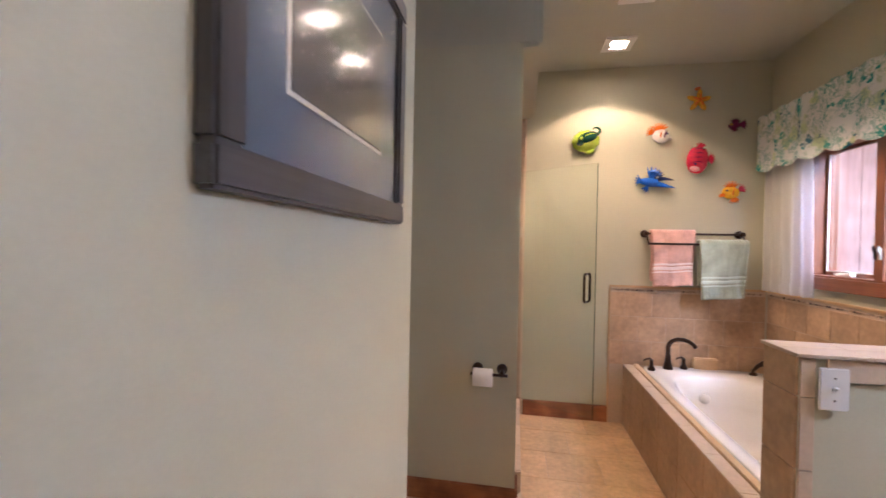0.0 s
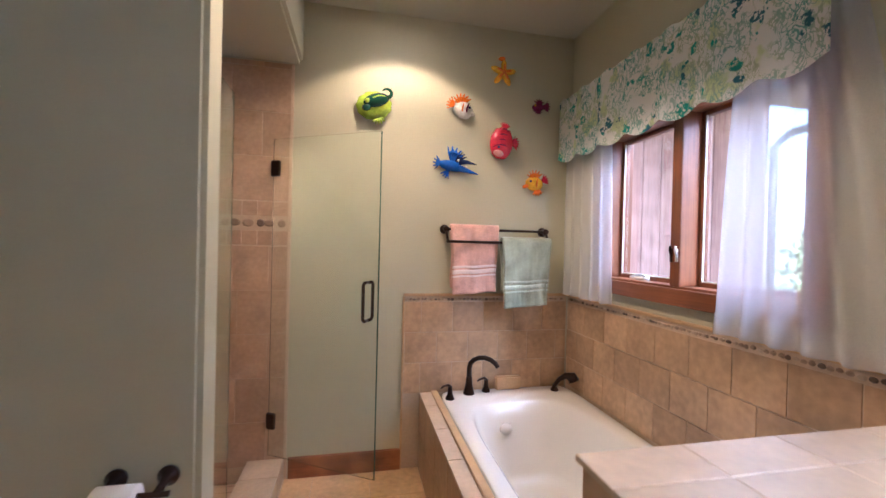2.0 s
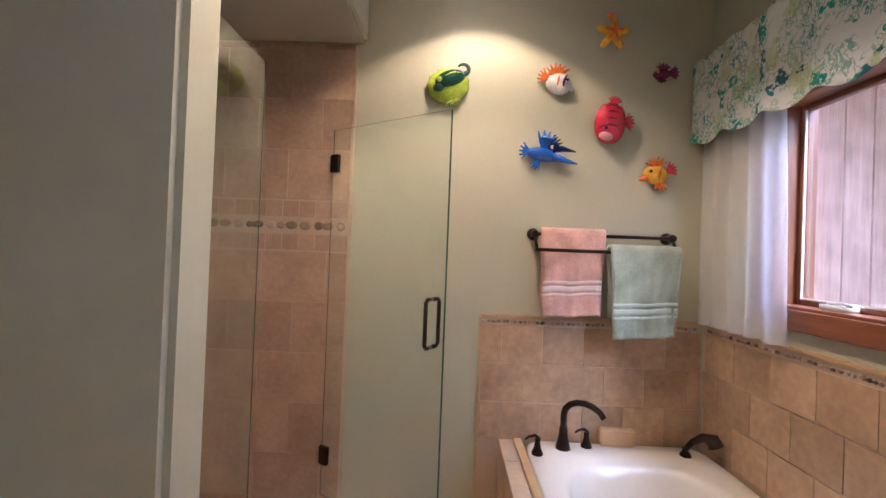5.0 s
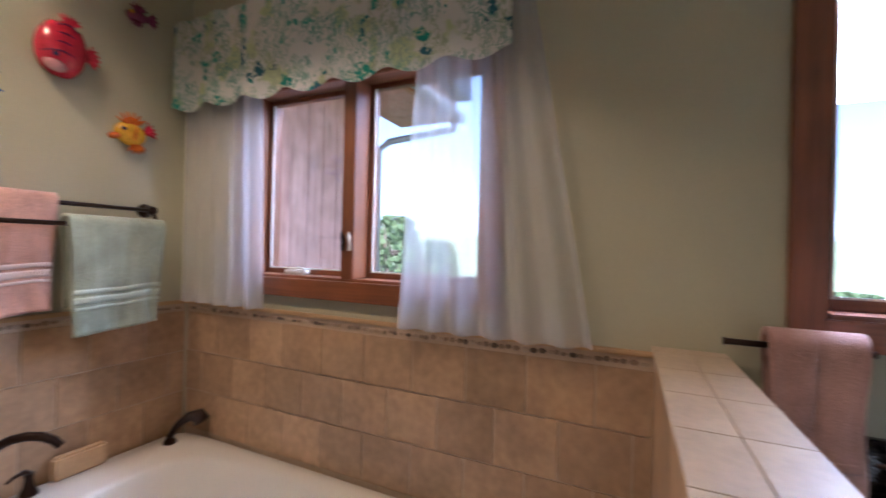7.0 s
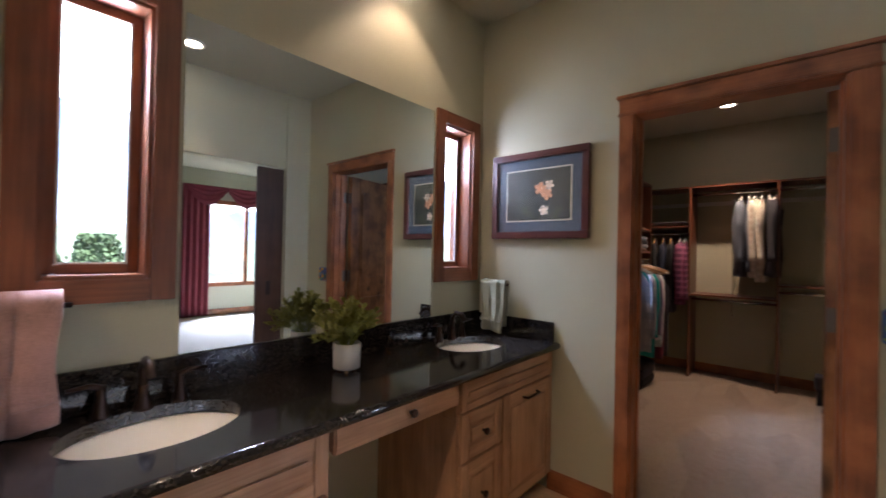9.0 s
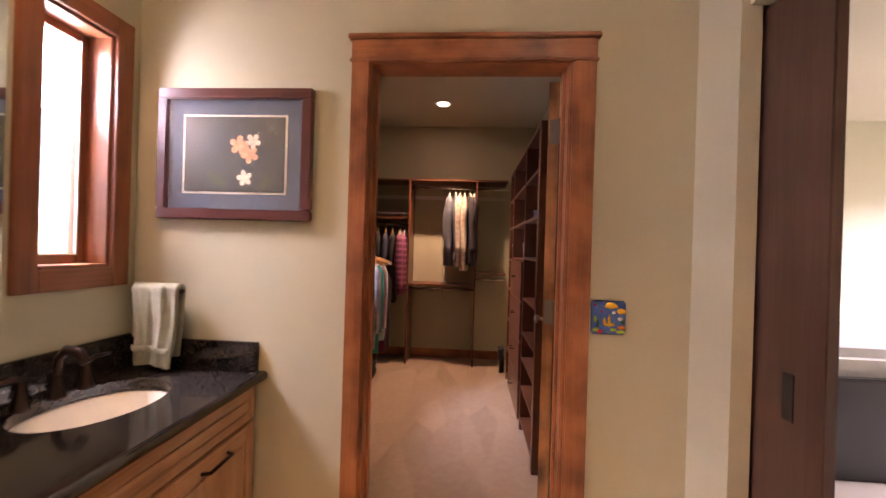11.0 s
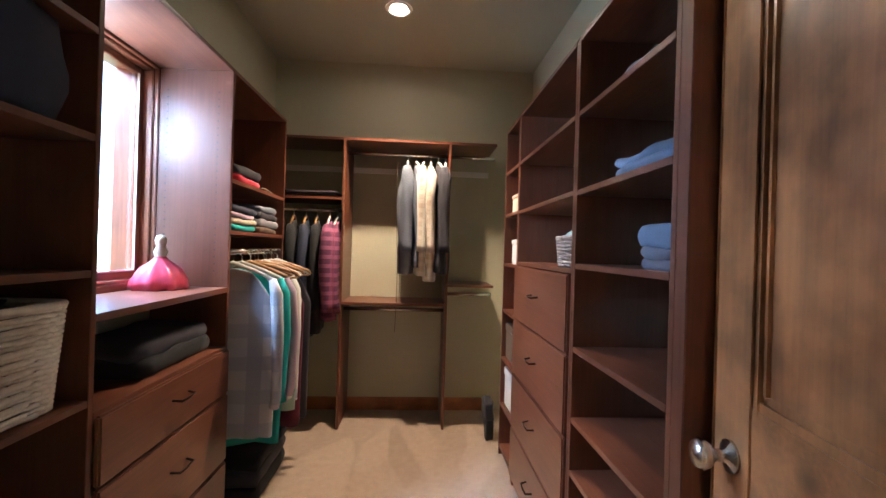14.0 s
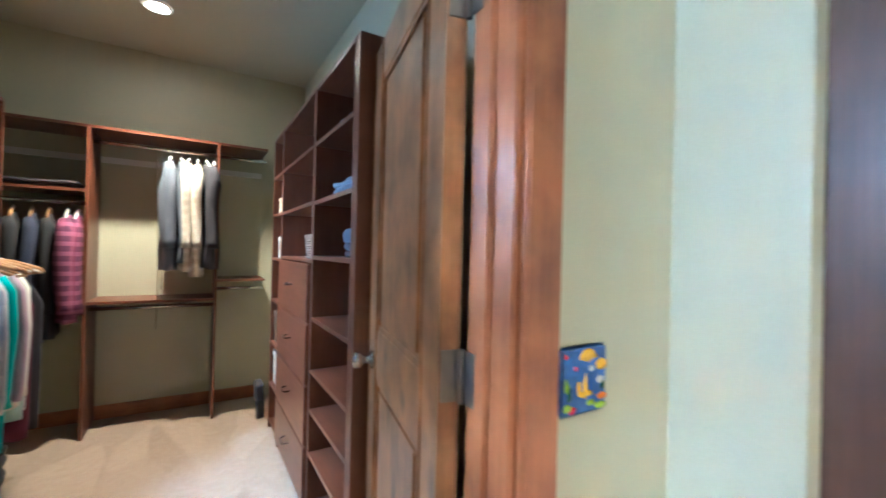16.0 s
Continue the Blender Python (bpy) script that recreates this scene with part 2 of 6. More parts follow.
def coral_print():
    """White cotton with loose sea-green seaweed strokes, lime washes and teal sea creatures."""
    m, nt, b = nodes_of("coral_print_cotton")
    co = nt.nodes.new("ShaderNodeTexCoord").outputs["Object"]

    def strokes(scale, width, distortion, stretch):
        n = nt.nodes.new("ShaderNodeTexNoise")
        n.inputs["Scale"].default_value, n.inputs["Detail"].default_value, n.inputs["Distortion"].default_value = scale, 1.5, distortion
        mp = nt.nodes.new("ShaderNodeMapping")
        mp.inputs["Scale"].default_value = stretch
        nt.links.new(co, mp.inputs[0])
        nt.links.new(mp.outputs[0], n.inputs["Vector"])
        return ramp(nt, n.outputs["Fac"], [(0.5 - width, (0, 0, 0)), (0.5 - width * 0.6, (1, 1, 1)), (0.5 + width * 0.6, (1, 1, 1)), (0.5 + width, (0, 0, 0))])
    wash = ramp(nt, noise_node(nt, co, 8, 3), [(0.56, (0, 0, 0)), (0.62, (0.75, 0.75, 0.75))])
    c = mixed(nt, wash, (0.80, 0.80, 0.76), (0.55, 0.66, 0.30))
    hue = ramp(nt, noise_node(nt, co, 6, 2), [(0.38, (0.14, 0.40, 0.34)), (0.5, (0.33, 0.50, 0.42)), (0.6, (0.45, 0.52, 0.36))])
    gate = ramp(nt, noise_node(nt, co, 9, 2), [(0.40, (0, 0, 0)), (0.46, (0.9, 0.9, 0.9))])
    c = mixed(nt, mixed(nt, 1.0, strokes(20, 0.04, 1.6, (1, 1.3, 0.8)), gate, "MULTIPLY"), c, hue)
    c = mixed(nt, mixed(nt, 1.0, strokes(34, 0.035, 0.8, (1, 1, 0.7)), gate, "MULTIPLY"), c, hue)
    spot = ramp(nt, noise_node(nt, co, 13, 3), [(0.59, (0, 0, 0)), (0.61, (1, 1, 1))])
    fleck = ramp(nt, noise_node(nt, co, 60, 2), [(0.42, (0, 0, 0)), (0.48, (1, 1, 1))])
    tone = ramp(nt, noise_node(nt, co, 4, 1), [(0.4, (0.02, 0.30, 0.27)), (0.52, (0.03, 0.38, 0.30)), (0.6, (0.04, 0.16, 0.22))])
    c = mixed(nt, mixed(nt, 1.0, spot, fleck, "MULTIPLY"), c, tone)
    nt.links.new(c, b.inputs["Base Color"])
    b.inputs["Roughness"].default_value = 0.9
    tl = nt.nodes.new("ShaderNodeBsdfTranslucent")
    nt.links.new(c, tl.inputs[0])
    mx = nt.nodes.new("ShaderNodeMixShader")
    mx.inputs[0].default_value = 0.35
    nt.links.new(b.outputs[0], mx.inputs[1])
    nt.links.new(tl.outputs[0], mx.inputs[2])
    nt.links.new(mx.outputs[0], nt.nodes["Material Output"].inputs[0])
    return m


def plaid(name, base, line1, line2, scale=14, amount=0.6):
    m, nt, b = nodes_of(name)
    co = nt.nodes.new("ShaderNodeTexCoord").outputs["Object"]
    sep = nt.nodes.new("ShaderNodeSeparateXYZ")
    nt.links.new(co, sep.inputs[0])
    c = base
    for k, (axis, line) in enumerate(((0, line1), (1, line1), (2, line2))):
        mu = nt.nodes.new("ShaderNodeMath")
        mu.operation = "MULTIPLY"
        mu.inputs[1].default_value = scale * 6.283
        nt.links.new(sep.outputs[axis], mu.inputs[0])
        sn = nt.nodes.new("ShaderNodeMath")
        sn.operation = "SINE"
        nt.links.new(mu.outputs[0], sn.inputs[0])
        f = ramp(nt, sn.outputs[0], [(0.1, (0, 0, 0)), (0.35, (amount,) * 3)])
        c = mixed(nt, f, c, line)
    nt.links.new(c, b.inputs["Base Color"])
    b.inputs["Roughness"].default_value = 0.9
    bumped(nt, b, noise_node(nt, co, 300, 3), 0.3, 0.001)
    return m


def glow(name, colour, strength):
    m, nt, b = nodes_of(name)
    b.inputs["Emission Color"].default_value, b.inputs["Emission Strength"].default_value = (*colour, 1), strength
    return m


CARPET = carpet_material()
GRANITE = granite_material()
SHOWER_GLASS = glass_material("shower_glass", (0.93, 0.98, 0.95))
PANE = glass_material("window_glass")
SHEER = sheer_material()
PRINT = coral_print()
BULB = glow("lamp_glow", (1.0, 0.78, 0.5), 12)
MIRROR, mnt, mb = nodes_of("mirror_silver")
mb.inputs["Base Color"].default_value, mb.inputs["Metallic"].default_value, mb.inputs["Roughness"].default_value = (0.80, 0.84, 0.83, 1), 1.0, 0.0

# ---- mesh tools ----


def bx(bm, x0, x1, y0, y1, z0, z1):
    m = Matrix.Translation(((x0 + x1) / 2, (y0 + y1) / 2, (z0 + z1) / 2)) @ Matrix.Diagonal((abs(x1 - x0), abs(y1 - y0), abs(z1 - z0), 1))
    return bmesh.ops.create_cube(bm, size=1, matrix=m)["verts"]


def tube(bm, points, radii, seg=12):
    """A round bar through the points; radii is one number or one for each point."""
    pts = [Vector(p) for p in points]
    if not isinstance(radii, (list, tuple)):
        radii = [radii] * len(pts)
    rings = []
    for i, p in enumerate(pts):
        d = (pts[min(i + 1, len(pts) - 1)] - pts[max(i - 1, 0)]).normalized()
        side = d.orthogonal().normalized() if i == 0 else (side - d * side.dot(d)).normalized()
        up = d.cross(side)
        rings.append([bm.verts.new(p + radii[i] * (math.cos(a) * side + math.sin(a) * up)) for a in (2 * math.pi * k / seg for k in range(seg))])
    for a, b in zip(rings, rings[1:]):
        for k in range(seg):
            bm.faces.new((a[k], a[(k + 1) % seg], b[(k + 1) % seg], b[k]))
    bm.faces.new(rings[0][::-1])
    bm.faces.new(rings[-1])


def lathe(bm, profile, cx, cy, seg=28, sx=1.0, sy=1.0):
    """Rings of (radius, height) round an upright axis."""
    rings = [[bm.verts.new((cx + sx * r * math.cos(a), cy + sy * r * math.sin(a), z)) for a in (2 * math.pi * k / seg for k in range(seg))] for r, z in profile]
    for a, b in zip(rings, rings[1:]):
        for k in range(seg):
            bm.faces.new((a[k], a[(k + 1) % seg], b[(k + 1) % seg], b[k]))
    if profile[0][0] > 1e-4:
        bm.faces.new(rings[0][::-1])
    if profile[-1][0] > 1e-4:
        bm.faces.new(rings[-1])


def sheet(bm, nu, nv, f, thick=0.0):
    """A grid of f(u, v); with a thickness it becomes a closed slab."""
    g = [[bm.verts.new(f(i / nu, j / nv)) for j in range(nv + 1)] for i in range(nu + 1)]
    faces = [bm.faces.new((g[i][j], g[i + 1][j], g[i + 1][j + 1], g[i][j + 1])) for i in range(nu) for j in range(nv)]
    if thick:
        bm.normal_update()
        bmesh.ops.solidify(bm, geom=faces, thickness=thick)


def blob(bm, centre, size, sub=2, rough=0.0, seed=0):
    r = bmesh.ops.create_icosphere(bm, subdivisions=sub, radius=1)
    for v in r["verts"]:
        k = 1 + rough * noise.noise(v.co * 1.7 + Vector((seed, seed * 2, 0)))
        v.co = Vector(centre) + Vector([c * s * k for c, s in zip(v.co, size)])


def mesh_ob(name, bm, material, bevel=0.0, smooth=False, base=Vector((0, 0, 0))):
    if bevel:
        bmesh.ops.bevel(bm, geom=bm.edges[:], offset=bevel, segments=2, affect="EDGES", clamp_overlap=True)
    bmesh.ops.recalc_face_normals(bm, faces=bm.faces[:])
    for v in bm.verts:
        v.co -= base
    me = bpy.data.meshes.new(name)
    bm.to_mesh(me)
    bm.free()
    me.materials.append(material)
    if smooth:
        me.shade_smooth()
    return new(name, me)


def structure(name, bm, material, label="", bevel=0.0, parent=None):
    ob = mesh_ob(name, bm, material, bevel)
    return tagged(ob, label, "", "", "structure")


def thing(name, loc, label, category, group="", kind=""):
    ob = new(name)
    ob.location = loc
    ob.empty_display_size = 0.05
    ob["base_x"], ob["base_y"], ob["base_z"] = loc
    return tagged(ob, label, category, group, kind)


def part(name, bm, material, parent, label="", bevel=0.0, smooth=False, kind=""):
    root = parent
    while root.parent:
        root = root.parent
    ob = mesh_ob(name, bm, material, bevel, smooth, Vector(root.location))
    ob.parent = parent
    if label or kind:
        tagged(ob, label, "", "", kind)
    return ob


def solo(name, bm, material, label, category, group="", bevel=0.0, smooth=False):
    xs, ys, zs = zip(*[v.co for v in bm.verts])
    base = Vector(((min(xs) + max(xs)) / 2, (min(ys) + max(ys)) / 2, min(zs)))
    ob = mesh_ob(name, bm, material, bevel, smooth, base)
    ob.location = base
    return tagged(ob, label, category, group)


def B():
    return bmesh.new()


def box_part(name, dims, material, parent, label="", bevel=0.003):
    bm = B()
    bx(bm, *dims)
    return part(name, bm, material, parent, label, bevel)


def wall(name, axis, a0, a1, u0, u1, z0, z1, material, label, holes=()):
    """A wall slab across axis ('x' or 'y') from a0 to a1, that runs from u0 to u1; holes are (u0, u1, z0, z1)."""
    bm = B()

    def slab(p, q, r, s):
        if q - p > 1e-4 and s - r > 1e-4:
            bx(bm, a0, a1, p, q, r, s) if axis == "x" else bx(bm, p, q, a0, a1, r, s)
    at = u0
    for h0, h1, hz0, hz1 in sorted(holes):
        slab(at, h0, z0, z1)
        slab(h0, h1, z0, hz0)
        slab(h0, h1, hz1, z1)
        at = h1
    slab(at, u1, z0, z1)
    return structure(name, bm, material, label)


def tiles(parent, name, axis, at, u0, u1, v0, v1, tu, tv, material, proud=0.008, gap=0.004, offset=0.5, du=0.0, face=1):
    """Loose tiles on a flat face. axis 'x' or 'y': an upright face, u along it and v up; 'z': a floor, u is x and v is y."""
    cache = {}
    row = 0
    v = v0
    while v < v1 - 0.01:
        h = min(tv, v1 - v)
        u = u0 - (du + offset * tu * (row % 2)) % tu
        while u < u1 - 0.01:
            p, q = max(u, u0), min(u + tu, u1)
            if q - p > 0.015:
                key = (round(q - p, 3), round(h, 3))
                if key not in cache:
                    bm = B()
                    w, hh, d = (q - p - gap) / 2, (h - gap) / 2, proud / 2
                    dims = {"x": (-d, d, -w, w, -hh, hh), "y": (-w, w, -d, d, -hh, hh), "z": (-w, w, -hh, hh, -d, d)}[axis]
                    bx(bm, *dims)
                    bmesh.ops.bevel(bm, geom=bm.edges[:], offset=0.001, segments=1, affect="EDGES")
                    me = bpy.data.meshes.new(name)
                    bm.to_mesh(me)
                    bm.free()
                    me.materials.append(material)
                    cache[key] = me
                ob = new(name, cache[key])
                cu, cv, ca = (p + q) / 2, v + h / 2, at + face * (proud / 2 - 0.0055)
                loc = {"x": (ca, cu, cv), "y": (cu, ca, cv), "z": (cu, cv, ca)}[axis]
                ob.location = loc
                ob.parent = parent
            u += tu
        v += tv
        row += 1


# ---- structure ----
E, N, D, W = 2.11, 3.96, -0.50, -0.08
CLOSET_N, CLOSET_S, CLOSET_W = -0.63, -3.94, 0.0
COUNTER = 0.832

bm = B()
bx(bm, -1.3, 2.3, -0.63, 4.1, -0.12, -0.006)
floor_bath = structure("floor", bm, GROUT, "tan stone tile bathroom floor with thin grout joints")
bm = B()
sheet(bm, 40, 60, lambda u, v: (-0.1 + 2.25 * u, -3.99 + 3.42 * v, 0.006 * noise.noise(Vector((u * 9, v * 14, 0)))))
closet_floor = structure("floor_closet", bm, CARPET, "tan cut-pile closet carpet with vacuum tracks")
bm = B()
bx(bm, -0.3, 2.3, -4.1, -0.63, -0.12, -0.012)
structure("floor_slab", bm, GROUT, "plain slab under the closet carpet")
bm = B()
bx(bm, -5.0, -0.2, -3.7, 1.6, -0.12, 0.0)
structure("floor_bedroom", bm, surface("cream_carpet", (0.55, 0.48, 0.40), 1.0, var=0.1, fine=240, bump=0.8, dist=0.005), "cream bedroom carpet")

bm = B()
bx(bm, -5.2, 2.45, -4.2, 4.15, CEIL, CEIL + 0.2)
structure("ceiling", bm, CEILING_PAINT, "sage painted plaster ceiling")
# Added slab above the ceiling, never in view, that keeps the sun out.
bm = B()
bx(bm, -5.6, 2.9, -4.6, 4.25, CEIL + 0.25, CEIL + 0.4)
structure("roof", bm, BLACK, "unseen slab over the rooms that blocks the sun")
bm = B()
bx(bm, -1.15, 0.36, 2.70, N, 2.45, CEIL)
structure("ceiling_shower", bm, CEILING_PAINT, "dropped plaster soffit over the shower", 0.02)

W1, W2, W3, W4 = (2.45, 3.54, 1.235, 2.05), (1.305, 1.575, 1.225, 2.115), (-0.385, -0.115, 1.225, 2.095), (-2.452, -1.95, 1.15, 2.09)
EX = E + 0.17
wall("wall_east", "x", E, EX, CLOSET_S - 0.15, N + 0.15, -0.1, CEIL, PAINT, "sage painted outer wall with four windows", [W1, W2, W3, W4])
wall_n = wall("wall_north", "y", N, N + 0.15, -1.3, E, -0.1, CEIL, PAINT, "sage painted wall behind the tub")
wall("wall_south", "y", CLOSET_N, D, -0.22, E, -0.1, CEIL, PAINT, "sage painted wall with the closet doorway", [(0.385, 1.175, -0.1, 2.065)])
wall("wall_west", "x", -0.22, W, -0.26, 1.76, -0.1, CEIL, PAINT, "sage painted wall with a pocket door opening", [(-0.26, 0.70, -0.1, 2.11)])
wall("wall_west_pocket", "x", -0.22, -0.168, D, -0.26, -0.1, CEIL, PAINT, "bedroom skin of the pocket in the wall")
wall("wall_west_return", "x", -0.118, -0.055, D, -0.26, -0.1, CEIL, PAINT, "sage painted wall return hiding the pocket door")
wall("wall_nook_south", "y", 1.62, 1.76, -1.3, -0.22, -0.1, CEIL, PAINT, "painted side wall of the toilet nook")
wall("wall_nook_west", "x", -1.3, -1.15, 1.76, N, -0.1, CEIL, PAINT, "painted end wall of the toilet nook")
bm = B()
bx(bm, -1.15, 0.262, 2.70, 2.84, -0.1, CEIL)
bmesh.ops.bevel(bm, geom=[e for e in bm.edges if abs(e.verts[0].co.z - e.verts[1].co.z) > 1], offset=0.018, segments=4, affect="EDGES")
structure("wall_nook", bm, PAINT, "painted stub wall with rounded plaster corners")
wall("wall_closet_west", "x", -0.22, CLOSET_W, CLOSET_S, CLOSET_N, -0.1, CEIL, PAINT, "sage painted closet wall")
wall("wall_closet_south", "y", CLOSET_S - 0.15, CLOSET_S, -0.22, E, -0.1, CEIL, PAINT, "sage painted closet end wall")
wall("wall_bedroom_west", "x", -5.1, -4.95, -3.7, 1.76, -0.1, CEIL, BEDROOM_PAINT, "painted bedroom wall with a wide window", [(-2.7, -1.15, 0.62, 2.2)])
wall("wall_bedroom_south", "y", -3.75, -3.6, -4.95, -0.22, -0.1, CEIL, BEDROOM_PAINT, "painted bedroom wall with a window over the bed", [(-2.9, -0.5, 1.42, 1.75)])
wall("wall_bedroom_north", "y", 1.62, 1.76, -4.95, -1.3, -0.1, CEIL, BEDROOM_PAINT, "painted bedroom wall")


def baseboard(dims):
    bm = B()
    bx(bm, *dims)
    top = max(dims[4], dims[5])
    bmesh.ops.bevel(bm, geom=[e for e in bm.edges if all(v.co.z > top - 0.001 for v in e.verts)], offset=0.006, segments=2, affect="EDGES")
    long_axis = 0 if abs(dims[1] - dims[0]) > abs(dims[3] - dims[2]) else 1
    structure("baseboard", bm, TRIM[long_axis], "reddish stained alder baseboard")


baseboard((-1.15, 0.272, 2.685, 2.70, 0, 0.11))
baseboard((0.262, 0.277, 2.70, 2.86, 0, 0.11))
baseboard((0.32, 0.985, N - 0.015, N, 0, 0.13))
baseboard((1.24, 1.60, D, D + 0.015, 0, 0.11))
baseboard((-0.055, 0.31, D, D + 0.015, 0, 0.11))
baseboard((W, W + 0.015, 0.72, 1.76, 0, 0.11))
baseboard((0.36, E, CLOSET_S, CLOSET_S + 0.015, 0.0, 0.105))
baseboard((-4.95, -0.22, -3.6, -3.585, 0, 0.12))
baseboard((-4.95, -4.935, -3.58, 1.62, 0, 0.12))


# closet doorway: jambs, stops, casing with a cap
def casing_board(name, dims, axis, label=""):
    bm = B()
    bx(bm, *dims)
    bmesh.ops.bevel(bm, geom=bm.edges[:], offset=0.004, segments=2, affect="EDGES")
    return structure(name, bm, TRIM[axis], label or "reddish stained alder door casing")


for y0, y1 in ((D, D + 0.018), (CLOSET_N - 0.018, CLOSET_N)):
    casing_board("trim_door_side", (1.163, 1.233, y0, y1, 0, 2.053), 2)
    casing_board("trim_door_side", (0.31, 0.392, y0, y1, 0, 2.053), 2)
    casing_board("trim_door_head", (0.31, 1.233, y0, y1 + (0.004 if y0 == D else 0), 2.053, 2.128), 0)
casing_board("trim_door_cap", (0.298, 1.245, D, D + 0.034, 2.128, 2.146), 0)
casing_board("trim_door_fillet", (0.303, 1.24, D, D + 0.026, 2.044, 2.056), 0)
casing_board("door_jamb", (1.155, 1.175, CLOSET_N, D, 0, 2.045), 2, "alder door jamb")
casing_board("door_jamb", (0.385, 0.405, CLOSET_N, D, 0, 2.045), 2, "alder door jamb")
casing_board("door_jamb", (0.385, 1.175, CLOSET_N, D, 2.045, 2.065), 0, "alder door head jamb")
casing_board("door_stop", (1.143, 1.155, CLOSET_N + 0.04, CLOSET_N + 0.075, 0, 2.04), 2, "alder door stop")
casing_board("door_stop", (0.405, 0.417, CLOSET_N + 0.04, CLOSET_N + 0.075, 0, 2.04), 2, "alder door stop")

# ---- windows ----


def window(name, hole, panes, label, casing=0.068, wood_set=DARKTRIM, depth=0.12, stile=0.03):
    """A stained wood window in the east wall: liner, casing, sashes with glass."""
    y0, y1, z0, z1 = hole
    w = thing(name, (E, (y0 + y1) / 2, z0), label, "", "", "structure")
    t = 0.016
    box_part("jamb", (E - 0.002, EX - 0.01, y0, y0 + t, z0, z1), wood_set[2], w)
    box_part("jamb", (E - 0.002, EX - 0.01, y1 - t, y1, z0, z1), wood_set[2], w)
    box_part("head", (E - 0.002, EX - 0.01, y0 + t, y1 - t, z1 - t, z1), wood_set[1], w)
    box_part("sill", (E - 0.012, EX + 0.03, y0 + t, y1 - t, z0, z0 + t), wood_set[1], w)
    c = casing
    box_part("casing", (E - 0.02, E + 0.001, y0 - c, y0 + 0.004, z0 - c, z1 + c), wood_set[2], w)
    box_part("casing", (E - 0.02, E + 0.001, y1 - 0.004, y1 + c, z0 - c, z1 + c), wood_set[2], w)
    box_part("casing", (E - 0.02, E + 0.001, y0 + 0.004, y1 - 0.004, z1 - 0.004, z1 + c), wood_set[1], w)
    box_part("casing", (E - 0.02, E + 0.001, y0 + 0.004, y1 - 0.004, z0 - c, z0 + 0.004), wood_set[1], w)
    for p0, p1 in panes:
        s = stile
        x0, x1 = E + depth - 0.035, E + depth
        q0, q1, r0, r1 = p0, p1, z0 + t, z1 - t
        sash = box_part("sash", (x0, x1, q0, q0 + s, r0, r1), wood_set[2], w)
        box_part("sash", (x0, x1, q1 - s, q1, r0, r1), wood_set[2], w)
        box_part("sash", (x0, x1, q0 + s, q1 - s, r1 - s, r1), wood_set[1], w)
        box_part("sash", (x0, x1, q0 + s, q1 - s, r0, r0 + s), wood_set[1], w)
        bm = B()
        bx(bm, x0 + 0.012, x0 + 0.018, q0 + s, q1 - s, r0 + s, r1 - s)
        g = part("pane", bm, PANE, w, "clear glass pane")
        g.visible_shadow = False
        bm = B()
        for yy in (q0 + s, q1 - s - 0.006):
            bx(bm, x0 - 0.003, x0 + 0.004, yy, yy + 0.006, r0 + s, r1 - s)
        bx(bm, x0 - 0.003, x0 + 0.004, q0 + s + 0.006, q1 - s - 0.006, r0 + s, r0 + s + 0.006)
        part("glazing_bead", bm, WHITE_PLASTIC, w, "pale glazing gasket")
    return w


win_1 = window("window_1", W1, [(2.466, 2.968), (3.022, 3.524)], "two-sash casement window stained reddish brown above the tub", 0.07, DARKTRIM, 0.12, 0.021)
box_part("mullion", (E - 0.015, E + 0.13, 2.966, 3.024, W1[2] + 0.016, W1[3] - 0.016), DARKTRIM[2], win_1)
box_part("stool", (E - 0.035, E, 2.38, 3.61, 1.165, 1.24), DARKTRIM[1], win_1, "deep stained sill board")
for yy, lever in ((2.98, 1), (3.012, 1)):
    bm = B()
    bx(bm, E - 0.022, E - 0.014, yy - 0.006, yy + 0.006, 1.36, 1.42)
    tube(bm, [(E - 0.02, yy, 1.39), (E - 0.03, yy - 0.003, 1.41), (E - 0.029, yy - 0.004, 1.432)], 0.005, 8)
    part("sash_lock", bm, WHITE_PLASTIC if yy < 3 else BRONZE, win_1, "small cam lock lever", 0, True)
bm = B()
bx(bm, E + 0.03, E + 0.075, 3.26, 3.36, W1[2] + 0.016, W1[2] + 0.036)
tube(bm, [(E + 0.045, 3.34, W1[2] + 0.04), (E + 0.04, 3.28, W1[2] + 0.045), (E + 0.04, 3.25, W1[2] + 0.04)], 0.006, 8)
part("crank_handle", bm, WHITE_PLASTIC, win_1, "white folding crank", 0, True)
window("window_2", W2, [(1.322, 1.558)], "tall narrow casement window in stained wood beside the mirror")
window("window_3", W3, [(-0.368, -0.132)], "tall narrow casement window in stained wood by the corner")
window("window_4", W4, [(-2.436, -1.966)], "closet casement window in stained wood behind the shelving", 0.06, DARKTRIM, 0.07)

# ---- tub corner ----
tub_wall = structure("wall_tub_backing", (lambda b: (bx(b, 0.99, E - 0.012, N - 0.006, N, 0.0, 1.085), b)[1])(B()), GROUT, "grout bed behind the tub wall tiles")
side_wall = structure("wall_tub_side_backing", (lambda b: (bx(b, E - 0.006, E, 1.90, N - 0.012, 0.3, 1.085), b)[1])(B()), GROUT, "grout bed behind the window wall tiles")
cap = B()
bx(cap, 0.985, E - 0.016, N - 0.016, N, 1.085, 1.102)
bx(cap, 0.98, 0.992, N - 0.016, N, 0.0, 1.085)
structure("trim_tile_cap", cap, PENCIL, "tan bullnose tile edging on the tub wall", 0.004)
cap = B()
